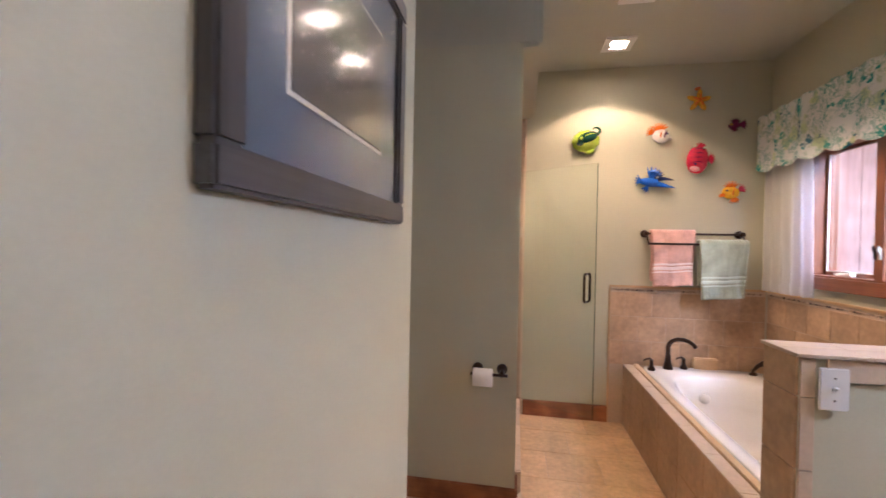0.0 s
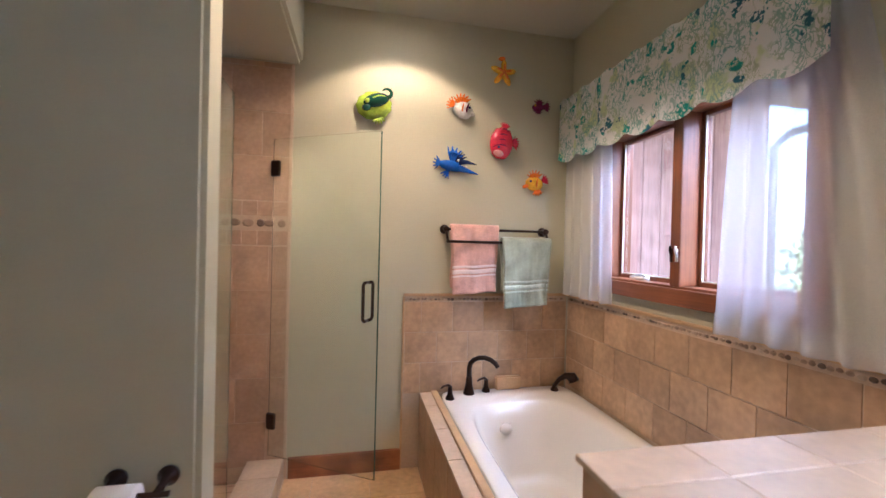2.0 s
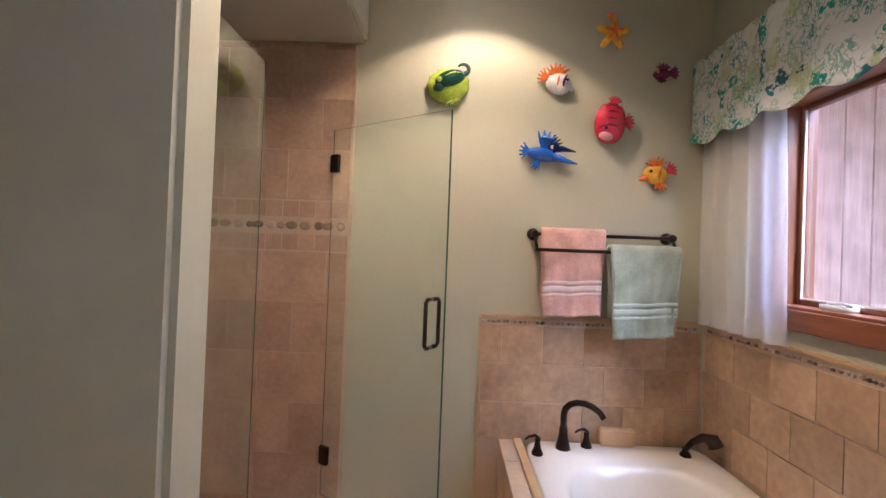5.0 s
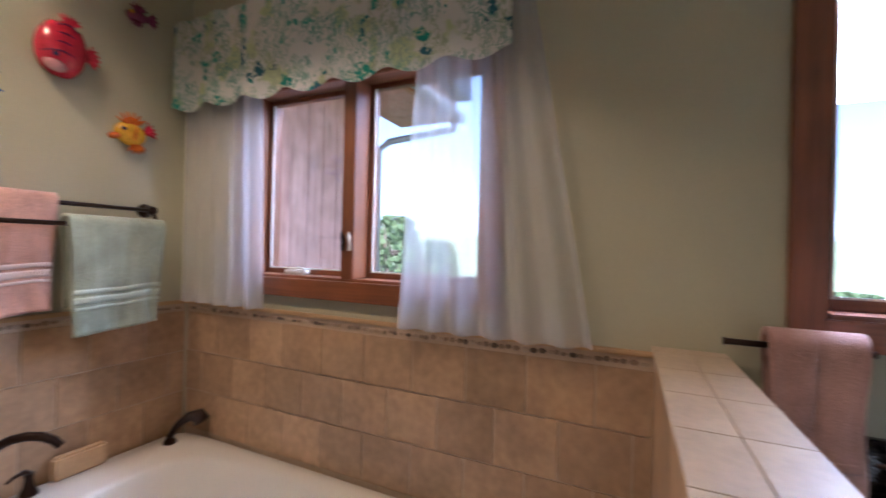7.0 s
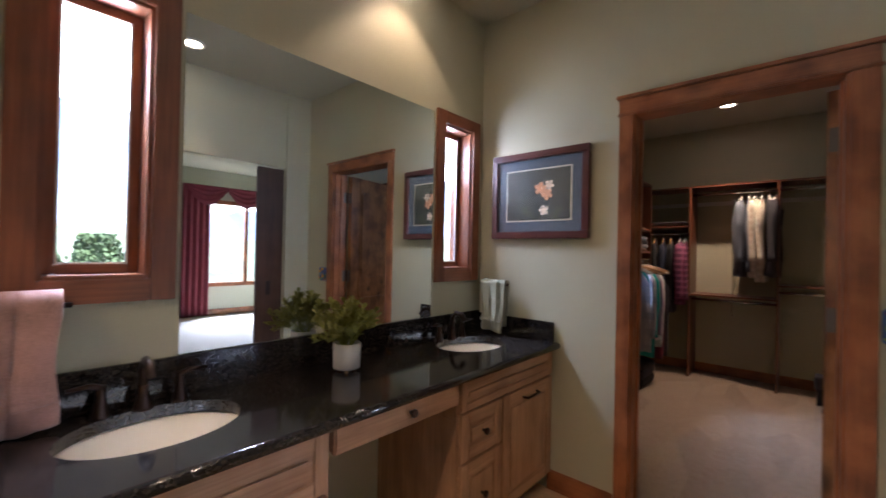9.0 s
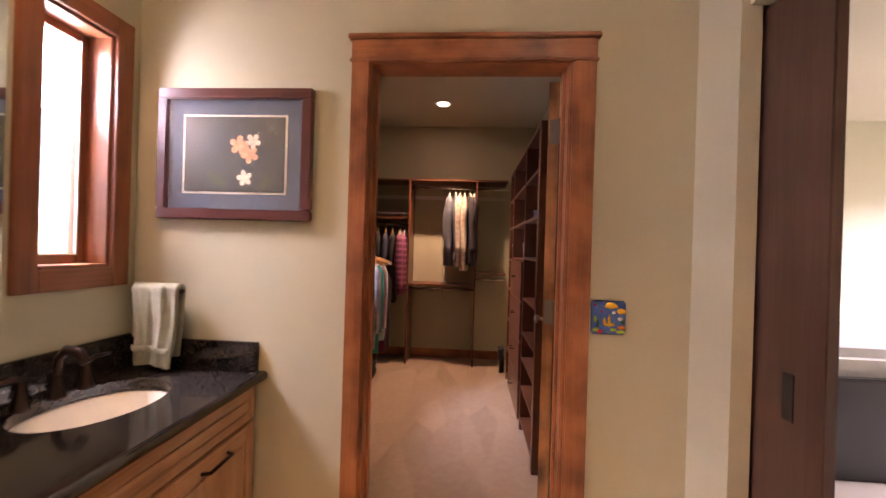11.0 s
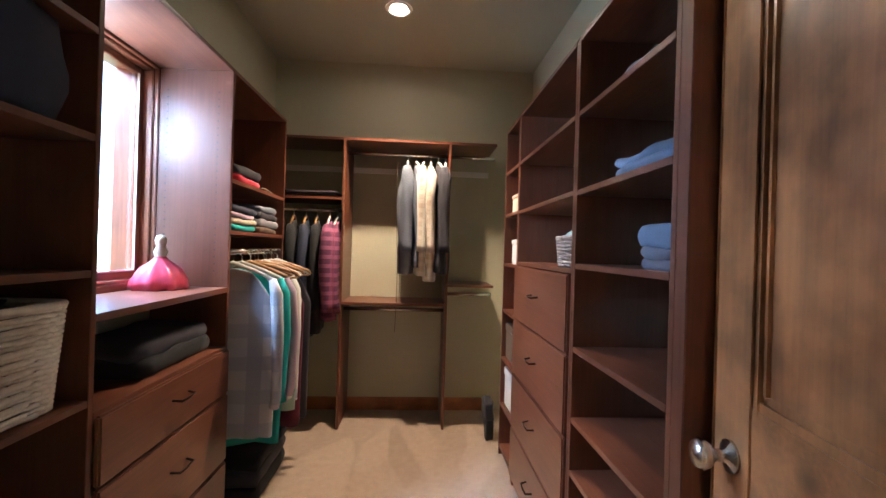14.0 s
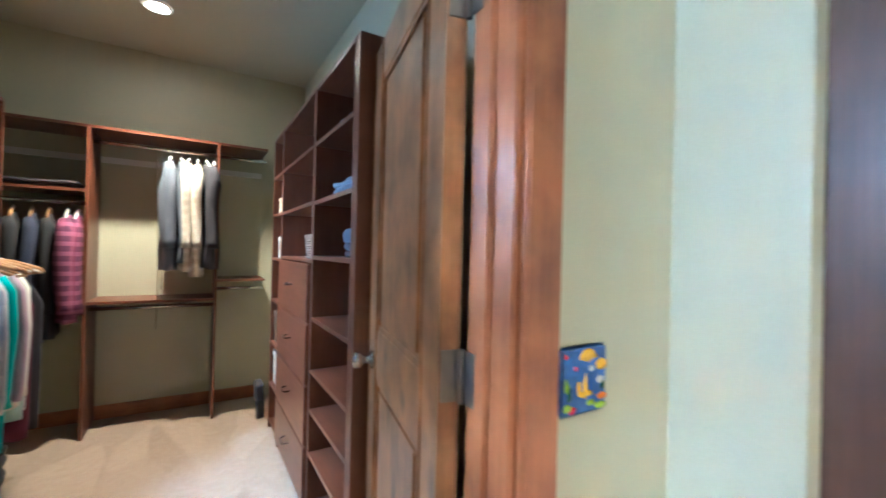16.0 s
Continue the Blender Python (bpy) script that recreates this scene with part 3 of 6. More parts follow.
bx(cap, E - 0.016, E, 1.92, N, 1.085, 1.102)
structure("trim_tile_cap_side", cap, PENCIL, "tan bullnose tile edging under the window", 0.004)

tub = thing("bathtub", (1.66, 2.93, 0.0), "white drop-in bathtub in a tiled platform", "bathtub")
TX0, TX1, TY0, TY1, RIM = 1.215, 2.085, 1.965, 3.925, 0.487


def ring(cx, cy, hx, hy, z, n, seg=72):
    out = []
    for k in range(seg):
        a = 2 * math.pi * k / seg
        c, s_ = math.cos(a), math.sin(a)
        out.append((cx + hx * math.copysign(abs(c) ** (2 / n), c), cy + hy * math.copysign(abs(s_) ** (2 / n), s_), z))
    return out


bm = B()
cx, cy = (TX0 + TX1) / 2, (TY0 + TY1) / 2
hx, hy = (TX1 - TX0) / 2, (TY1 - TY0) / 2
levels = [ring(cx, cy, hx, hy, 0.47, 16), ring(cx, cy, hx, hy, RIM - 0.006, 16), ring(cx, cy, hx - 0.008, hy - 0.008, RIM, 14),
          ring(cx, cy - 0.05, hx - 0.075, hy - 0.15, RIM - 0.002, 5.0), ring(cx, cy - 0.05, hx - 0.095, hy - 0.172, RIM - 0.02, 4.5),
          ring(cx, cy - 0.05, hx - 0.12, hy - 0.23, 0.3, 4), ring(cx, cy - 0.04, hx - 0.15, hy - 0.31, 0.12, 3.6),
          ring(cx, cy - 0.04, hx - 0.2, hy - 0.38, 0.075, 3.2), ring(cx, cy - 0.04, 0.06, 0.1, 0.068, 2)]
vr = [[bm.verts.new(p) for p in lv] for lv in levels]
for a, b in zip(vr, vr[1:]):
    for k in range(72):
        bm.faces.new((a[k], a[(k + 1) % 72], b[(k + 1) % 72], b[k]))
bm.faces.new(vr[-1])
part("basin", bm, ACRYLIC, tub, "glossy white acrylic basin", 0, True)
bm = B()
tube(bm, [(1.56, 3.640, 0.355), (1.56, 3.618, 0.353)], [0.036, 0.034], 24)
part("overflow_plate", bm, ACRYLIC, tub, "round white overflow cover", 0.002, True)
bm = B()
lathe(bm, [(0.0, 0.085), (0.02, 0.084), (0.03, 0.08), (0.032, 0.07)], 1.62, 3.30)
part("drain", bm, BRONZE, tub, "dark bronze drain stopper", 0, True)

plat = structure("tub_platform", (lambda b: (bx(b, 1.104, 1.21, 1.93, N - 0.008, 0.0, 0.468), b)[1])(B()), GROUT, "tiled tub surround platform")
bm = B()
bx(bm, 1.172, 1.212, 1.94, N - 0.01, 0.468, 0.4845)
structure("trim_tub_pencil", bm, PENCIL, "tan pencil tile strip along the tub rim", 0.004)

pony = structure("wall_pony", (lambda b: (bx(b, 1.012, E, 1.778, 1.928, -0.1, 1.108), b)[1])(B()), PAINT, "half-height painted wall with tiled cap beside the tub")
bm = B()
bx(bm, 1.006, E, 1.772, 1.938, 1.108, 1.114)
structure("wall_pony_cap", bm, GROUT, "grout bed of the half wall cap")

# towel rack on the north wall, two tiers
rack = thing("towel_rack", (1.57, N, 1.40), "two-tier oil-rubbed bronze towel bar above the tub", "towel bar")
for xx in (1.235, 1.905):
    bm = B()
    tube(bm, [(xx, N, 1.512), (xx, N - 0.012, 1.512), (xx, N - 0.02, 1.512), (xx, N - 0.05, 1.512), (xx, N - 0.064, 1.512), (xx, N - 0.075, 1.512)], [0.03, 0.03, 0.018, 0.012, 0.02, 0.016], 20)
    tube(bm, [(xx, N - 0.062, 1.508), (xx, N - 0.09, 1.47), (xx, N - 0.125, 1.434)], 0.007, 10)
    part("post", bm, BRONZE, rack, "", 0, True)
for yy, zz in ((N - 0.062, 1.512), (N - 0.128, 1.434)):
    bm = B()
    tube(bm, [(1.225, yy, zz), (1.915, yy, zz)], 0.0085, 14)
    part("bar", bm, BRONZE, rack, "", 0, True)


def towel(name, p0, p1, zbar, drop_front, drop_back, r, material, label, bands=(), band_material=None, normal=(0, -1, 0), seed=0, band_up=0.0):
    """A folded towel over a bar from p0 to p1 (its width); normal points to the side that it shows."""
    a, b, n = Vector((*p0, zbar)), Vector((*p1, zbar)), Vector(normal)
    t = thing(name, ((a + b) / 2)[:2] + (zbar - drop_front,), label, "towel")
    length = drop_front + drop_back + math.pi * r

    def f(u, v, lift=0.0):
        s_ = v * length
        w = a.lerp(b, u)
        if s_ < drop_back:
            h, out = -(drop_back - s_), -r
        elif s_ < drop_back + math.pi * r:
            g = (s_ - drop_back) / r
            h, out = r * math.sin(g), -r * math.cos(g)
        else:
            h, out = -(s_ - drop_back - math.pi * r), r
        fold = (0.008 + 0.02 * min(1, max(0, -h) * 3)) * noise.noise(Vector((u * 4 + seed, h * 3.5, seed))) + 0.007 * noise.noise(Vector((u * 11, h * 5, seed)))
        w = w + n * (out + (fold + lift) * (1 if out > 0 else 0.3))
        edge = ((u - 0.5) * -0.035 + 0.02 * noise.noise(Vector((h * 5, u * 2, seed + 2)))) * min(1, -h / 0.25) if h < 0 else 0
        w = w + (b - a).normalized() * edge
        w.z = zbar + h + (0.014 * noise.noise(Vector((u * 3, seed, 4))) + 0.02 * (u - 0.5)) * min(1, max(0, -h) * 3)
        return w
    bm = B()
    sheet(bm, 26, 60, f, 0.013)
    part("cloth", bm, material, t, "", 0, True)
    for z0, z1 in bands:
        bm = B()
        v0 = (drop_back + math.pi * r + z0) / length
        v1 = (drop_back + math.pi * r + z1) / length
        sheet(bm, 26, 3, lambda u, v: f(u, v0 + (v1 - v0) * v, 0.0125), 0.003)
        part("woven_band", bm, band_material or material, t, "flat woven border stripe", 0, True)
    return t


PEACH, PEACH_BAND = terry("peach_terry", (0.66, 0.37, 0.28), 0.55), terry("peach_band", (0.80, 0.64, 0.57), 0.08)
SEAGREEN, SEA_BAND = terry("sage_terry", (0.33, 0.36, 0.255), 0.5), terry("sage_band", (0.50, 0.56, 0.44), 0.08)
DUSTY = terry("dusty_pink_terry", (0.47, 0.27, 0.23))
OLIVE = terry("olive_terry", (0.30, 0.29, 0.19))
towel("bath_towel", (1.262, N - 0.062), (1.572, N - 0.062), 1.513, 0.40, 0.36, 0.020, PEACH, "peach terry towel with striped border folded over the bar", ((0.225, 0.24), (0.25, 0.275), (0.285, 0.295)), PEACH_BAND, seed=3)
towel("bath_towel", (1.575, N - 0.128), (1.905, N - 0.128), 1.436, 0.40, 0.30, 0.022, SEAGREEN, "sage green terry towel with striped border on the front bar", ((0.235, 0.25), (0.262, 0.285), (0.297, 0.307)), SEA_BAND, seed=8)


# sea creature ornaments
def glaze(name, c):
    return surface(name, c, 0.18, var=0.3, big=25, fine=70, bump=0.08, coat=0.5)


G_LIME, G_DARK, G_RED, G_BLUE, G_WHITE = glaze("lime_glaze", (0.40, 0.55, 0.04)), glaze("dark_green_glaze", (0.012, 0.07, 0.04)), glaze("red_glaze", (0.55, 0.02, 0.05)), glaze("blue_glaze", (0.012, 0.10, 0.50)), glaze("white_glaze", (0.66, 0.62, 0.56))
G_ORANGE, G_YELLOW, G_PLUM, G_PINK = glaze("orange_glaze", (0.72, 0.17, 0.015)), glaze("yellow_glaze", (0.80, 0.42, 0.02)), glaze("plum_glaze", (0.14, 0.010, 0.06)), glaze("pale_pink_glaze", (0.70, 0.30, 0.32))
G_NIGHT = glaze("night_blue_glaze", (0.006, 0.02, 0.10))


def relief(cx, cz, rx, rz, depth, tilt=0.0, lift=0.012, shape=None):
    """A domed shape that leans off the wall; shape(a) scales the outline by angle."""
    bm, n = B(), 36
    ct, st_ = math.cos(tilt), math.sin(tilt)
    rings = []
    for t, h in ((0.96, 0.0), (1.0, 0.12), (0.93, 0.42), (0.76, 0.72), (0.5, 0.92), (0.22, 1.0)):
        loop = []
        for k in range(n):
            a = 2 * math.pi * k / n
            r = t * (shape(a) if shape else 1)
            x, z = rx * r * math.cos(a), rz * r * math.sin(a)
            loop.append(bm.verts.new((cx + x * ct - z * st_, N - lift - depth * h, cz + x * st_ + z * ct)))
        rings.append(loop)
    for p, q in zip(rings, rings[1:]):
        for k in range(n):
            bm.faces.new((p[k], p[(k + 1) % n], q[(k + 1) % n], q[k]))
    bm.faces.new(rings[0][::-1])
    bm.faces.new(rings[-1])
    return bm


def fan(cx, cz, aim, spread, r0, r1, rays, lift=0.02, curl=0.0):
    """A ribbed fin that opens from a root; aim and spread in degrees."""
    bm = B()

    def f(u, v):
        a = radians(aim + (u - 0.5) * spread + curl * v)
        r = r0 + (r1 * (0.82 + 0.18 * math.cos(u * rays * 2 * math.pi)) - r0) * v
        return (cx + r * math.cos(a), N - lift - 0.006 * v - 0.004 * math.sin(u * rays * 2 * math.pi), cz + r * math.sin(a))
    sheet(bm, rays * 6, 5, f, 0.006)
    return bm


def ornament(name, label, at, parts):
    t = thing(name, (at[0], N, at[1]), label, "wall ornament", "ceramic sea creatures on the wall")
    for pn, material, bm in parts:
        part(pn, bm, material, t, "", 0, True)
    bm = B()
    tube(bm, [(at[0], N, at[1]), (at[0], N - 0.03, at[1])], 0.012, 10)
    part("hanger", bm, BRONZE, t)


def stripe(cx, cz, rx, tilt, lift, arch=0.3, w=0.004):
    bm = B()
    ct, st_ = math.cos(tilt), math.sin(tilt)
    pts = []
    for k in range(9):
        u = k / 4 - 1
        x, z = rx * u, -arch * rx * u * u
        pts.append((cx + x * ct - z * st_, N - lift + 0.022 * u * u, cz + x * st_ + z * ct))
    tube(bm, pts, [w * (0.35 + 0.65 * (1 - (k / 4 - 1) ** 2)) for k in range(9)], 6)
    return bm


ornament("ceramic_fish", "lime and dark green glazed ceramic fish on the wall", (0.775, 2.26), [
    ("body", G_LIME, relief(0.775, 2.25, 0.108, 0.088, 0.045, 0.15, 0.012, lambda a: 1 + 0.03 * math.sin(11 * a))),
    ("back", G_DARK, relief(0.785, 2.272, 0.082, 0.046, 0.042, 0.35, 0.035)),
    ("snout", G_DARK, relief(0.73, 2.225, 0.028, 0.022, 0.025, 0.2, 0.05)),
    ("eye", G_LIME, relief(0.735, 2.262, 0.015, 0.015, 0.014, 0, 0.064)),
    ("tail", G_DARK, (lambda b: (tube(b, [(0.85 + 0.028 * math.cos(q), N - 0.04, 2.325 + 0.026 * math.sin(q)) for q in [4.0 + 0.45 * k for k in range(12)]], [0.014, 0.014, 0.013, 0.013, 0.012, 0.011, 0.01, 0.009, 0.008, 0.007, 0.006, 0.004], 10), b)[1])(B())),
    ("fin", G_LIME, fan(0.80, 2.19, -70, 110, 0.01, 0.055, 5)),
    ("stripe", G_LIME, stripe(0.79, 2.29, 0.06, 0.35, 0.078))])
ornament("ceramic_fish", "white ceramic fish with an orange fin on the wall", (1.335, 2.29), [
    ("body", G_WHITE, relief(1.335, 2.275, 0.066, 0.056, 0.036, -0.2)),
    ("dorsal_fin", G_ORANGE, fan(1.325, 2.305, 100, 130, 0.01, 0.072, 6, 0.022)),
    ("tail", G_ORANGE, fan(1.285, 2.295, 160, 80, 0.01, 0.062, 4)),
    ("snout", G_WHITE, relief(1.392, 2.255, 0.022, 0.014, 0.02, -0.5, 0.02)),
    ("stripe", G_PLUM, stripe(1.355, 2.28, 0.042, 1.3, 0.05, 0.2, 0.007)),
    ("stripe", G_ORANGE, stripe(1.325, 2.28, 0.042, 1.4, 0.05, 0.2, 0.005)),
    ("eye", G_NIGHT, relief(1.372, 2.285, 0.008, 0.008, 0.008, 0, 0.045))])
ornament("ceramic_starfish", "yellow-orange glazed ceramic starfish on the wall", (1.60, 2.545), [
    ("body", G_YELLOW, relief(1.60, 2.54, 0.092, 0.092, 0.03, 0.25, 0.01, lambda a: 0.36 + 0.64 * abs(math.cos(2.5 * a)) ** 2.2)),
    ("crab", G_ORANGE, relief(1.59, 2.632, 0.024, 0.014, 0.016, 0.2)),
    ("ridge", G_ORANGE, relief(1.60, 2.54, 0.055, 0.055, 0.012, 0.25, 0.036, lambda a: 0.2 + 0.8 * abs(math.cos(2.5 * a)) ** 3))])
ornament("ceramic_fish", "small dark plum glazed ceramic fish on the wall", (1.85, 2.34), [
    ("body", G_PLUM, relief(1.85, 2.34, 0.044, 0.026, 0.026, 0.1)), ("tail", G_PLUM, fan(1.88, 2.345, 5, 90, 0.01, 0.052, 4)),
    ("dorsal_fin", G_PLUM, fan(1.85, 2.355, 90, 120, 0.006, 0.04, 4)), ("belly_fin", G_PLUM, fan(1.845, 2.325, -90, 110, 0.006, 0.036, 4)),
    ("eye", G_YELLOW, relief(1.822, 2.345, 0.007, 0.007, 0.008, 0, 0.032))])
ornament("ceramic_fish", "red ceramic angelfish with a pale striped face on the wall", (1.60, 2.09), [
    ("body", G_RED, relief(1.60, 2.095, 0.078, 0.115, 0.052, -0.1, 0.012, lambda a: 1 - 0.13 * math.sin(a) * abs(math.cos(a)) - (0.12 if 0.9 < a < 2.2 else 0))),
    ("face", G_PINK, relief(1.572, 2.012, 0.036, 0.022, 0.03, -0.2, 0.036)),
    ("tail", G_RED, fan(1.665, 2.085, 10, 110, 0.005, 0.055, 5)),
    ("dorsal_fin", G_RED, fan(1.61, 2.17, 80, 100, 0.0, 0.045, 5, 0.03)),
    ("eye", G_NIGHT, relief(1.563, 2.045, 0.009, 0.009, 0.008, 0, 0.07))] +
    [("stripe", G_PLUM, stripe(1.603 - 0.004 * k, 2.165 - 0.034 * k, 0.038 + 0.007 * k, -0.1, 0.064, 0.35)) for k in range(4)])
ornament("ceramic_fish", "blue ceramic sailfish with an open bill on the wall", (1.28, 1.925), [
    ("body", G_BLUE, relief(1.27, 1.915, 0.088, 0.036, 0.042, -0.15)),
    ("dorsal_fin", G_BLUE, fan(1.265, 1.93, 85, 70, 0.01, 0.105, 4, 0.03, -14)),
    ("fin", G_NIGHT, fan(1.285, 1.93, 50, 40, 0.01, 0.085, 3, 0.04)),
    ("bill", G_NIGHT, (lambda b: (tube(b, [(1.31, N - 0.045, 1.935), (1.36, N - 0.05, 1.938), (1.425, N - 0.05, 1.925)], [0.022, 0.014, 0.003], 10), b)[1])(B())),
    ("jaw", G_BLUE, (lambda b: (tube(b, [(1.31, N - 0.04, 1.90), (1.37, N - 0.048, 1.882), (1.435, N - 0.05, 1.865)], [0.024, 0.014, 0.003], 10), b)[1])(B())),
    ("mouth", G_WHITE, relief(1.335, 1.912, 0.036, 0.012, 0.02, -0.15, 0.035)),
    ("tail", G_BLUE, fan(1.205, 1.925, 175, 90, 0.01, 0.06, 4)),
    ("belly_fin", G_BLUE, fan(1.25, 1.89, -120, 60, 0.01, 0.06, 3)),
    ("eye", G_WHITE, relief(1.305, 1.945, 0.009, 0.009, 0.009, 0, 0.055))])
ornament("ceramic_fish", "orange and yellow ceramic fish on the wall", (1.84, 1.835), [
    ("body", G_YELLOW, relief(1.835, 1.832, 0.062, 0.05, 0.036, -0.15)), ("dorsal_fin", G_ORANGE, fan(1.835, 1.855, 98, 110, 0.01, 0.068, 5, 0.025)),
    ("belly_fin", G_ORANGE, fan(1.85, 1.81, -75, 80, 0.01, 0.062, 4)), ("tail", G_RED, fan(1.885, 1.85, 30, 90, 0.005, 0.052, 4)),
    ("snout", G_ORANGE, relief(1.775, 1.812, 0.026, 0.014, 0.018, 0.3, 0.02)), ("eye", G_NIGHT, relief(1.80, 1.845, 0.008, 0.008, 0.008, 0, 0.042)),
    ("stripe", G_ORANGE, stripe(1.84, 1.832, 0.04, 1.4, 0.05, 0.2, 0.006))])

# tub filler set
zt = 0.487


def tap_handle(x, y, parent=None):
    t = thing("tub_valve", (x, y, zt), "oil-rubbed bronze tub valve with a lever handle", "tap", "tub filler set")
    bm = B()
    lathe(bm, [(0.027, zt), (0.026, zt + 0.008), (0.016, zt + 0.03), (0.012, zt + 0.06), (0.014, zt + 0.07), (0.0, zt + 0.078)], x, y)
    part("base", bm, BRONZE, t, "", 0, True)
    bm = B()
    tube(bm, [(x + 0.008, y, zt + 0.07), (x - 0.015, y - 0.005, zt + 0.088), (x - 0.045, y - 0.012, zt + 0.083), (x - 0.062, y - 0.016, zt + 0.072)], [0.009, 0.008, 0.006, 0.004], 10)
    part("lever", bm, BRONZE, t, "", 0, True)


tap_handle(1.258, 3.785)
tap_handle(1.515, 3.88)
spout = thing("tub_spout", (1.395, 3.855, zt), "tall arched oil-rubbed bronze tub spout", "tap", "tub filler set")
bm = B()
lathe(bm, [(0.036, zt), (0.034, zt + 0.012), (0.022, zt + 0.06), (0.017, zt + 0.11)], 1.395, 3.855)
part("base", bm, BRONZE, spout, "", 0, True)
bm = B()
tube(bm, [(1.395, 3.855, zt + 0.1)] + [(1.395 + 0.075 - 0.075 * math.cos(a), 3.855 - 0.05 + 0.05 * math.cos(a) - 0.01 * a, zt + 0.165 + 0.075 * math.sin(a)) for a in (0.0, 0.4, 0.8, 1.2, 1.6, 2.0, 2.4, 2.75)], [0.017, 0.016, 0.016, 0.015, 0.015, 0.015, 0.015, 0.014, 0.014], 14)
part("neck", bm, BRONZE, spout, "", 0, True)
wand = thing("hand_shower", (1.965, 3.835, zt), "oil-rubbed bronze hand shower resting in its deck holder", "hand shower", "tub filler set")
bm = B()
lathe(bm, [(0.026, zt), (0.024, zt + 0.01), (0.013, zt + 0.025), (0.015, zt + 0.04), (0.0, zt + 0.045)], 1.965, 3.835)
part("holder", bm, BRONZE, wand, "", 0, True)
bm = B()
tube(bm, [(1.96, 3.83, zt + 0.03), (1.985, 3.815, zt + 0.075), (2.02, 3.795, zt + 0.105), (2.055, 3.78, zt + 0.10), (2.065, 3.772, zt + 0.075)], [0.012, 0.014, 0.02, 0.034, 0.036], 16)
part("head", bm, BRONZE, wand, "", 0, True)
bm = B()
bx(bm, 1.585, 1.755, 3.885, 3.925, zt, zt + 0.085)
solo("soap_block", bm, PENCIL, "tan stone soap block on the tub ledge", "soap dish", "", 0.008)

# window dressing
bm = B()
rod = thing("curtain_rod", (2.03, 3.1, 2.33), "dark bronze curtain rod over the tub window", "curtain rod")
tube(bm, [(2.035, 2.26, 2.335), (2.035, 3.945, 2.335)], 0.009, 12)
part("rod", bm, BRONZE, rod, "", 0, True)
for yy in (2.25, 3.945):
    bm = B()
    blob(bm, (2.035, yy, 2.335), (0.018, 0.02, 0.018), 2)
    part("finial", bm, BRONZE, rod, "", 0, True)
for yy in (2.32, 3.90):
    bm = B()
    tube(bm, [(2.035, yy, 2.335), (2.08, yy, 2.335), (E, yy, 2.32)], [0.008, 0.008, 0.016], 10)
    part("bracket", bm, BRONZE, rod, "", 0, True)


def drape(name, y0, y1, b0, b1, z0, z1, x, material, label, pleats, amp, hem=True, scallop=0.0, thick=0.0, seed=0):
    """Cloth that hangs from a rod: top from y0 to y1, hem from b0 to b1."""
    t = thing(name, (x, (y0 + y1) / 2, z0), label, "curtain")

    def f(u, v, dx=0.0):
        k = 1 - v
        lo = z0 + scallop * (0.5 + 0.5 * math.cos(u * pleats * 2 * math.pi)) + 0.006 * noise.noise(Vector((u * 9, seed, 0)))
        yy = (y0 + (y1 - y0) * u) * v + (b0 + (b1 - b0) * u) * k
        ph = u * pleats * 2 * math.pi + 0.9 * noise.noise(Vector((u * 5, seed, v * 1.2)))
        xx = x + amp * (0.45 + 0.55 * k) * math.sin(ph) + 0.5 * amp * noise.noise(Vector((u * 12, v * 2, seed))) + dx
        return (xx, yy, lo + (z1 - lo) * v + (0.012 * abs(math.sin(ph)) if v == 1 else 0))
    bm = B()
    sheet(bm, pleats * 14, 22, f, thick)
    part("cloth", bm, material, t, "", 0, True)
    if hem:
        bm = B()
        sheet(bm, pleats * 14, 2, lambda u, v: f(u, v * 0.065, -0.004))
        part("hem", bm, material, t, "doubled hem", 0, True)
    return t


drape("sheer_curtain", 3.42, 3.90, 3.375, 3.90, 1.105, 2.33, 2.045, SHEER, "white sheer voile curtain panel at the window", 5, 0.016, seed=1)
drape("sheer_curtain", 2.31, 2.66, 2.09, 2.73, 1.10, 2.33, 2.043, SHEER, "white sheer voile curtain panel flaring at the hem", 6, 0.018, seed=5)
drape("window_valance", 2.335, 3.94, 2.335, 3.945, 1.965, 2.375, 2.006, PRINT, "white valance printed with green coral and seahorses", 7, 0.013, True, 0.03, 0.0015, seed=9)

# ---- vanity ----
VX = 1.60
Y_S, Y_N, KNEE_S, KNEE_N = D, 1.772, 0.335, 0.95


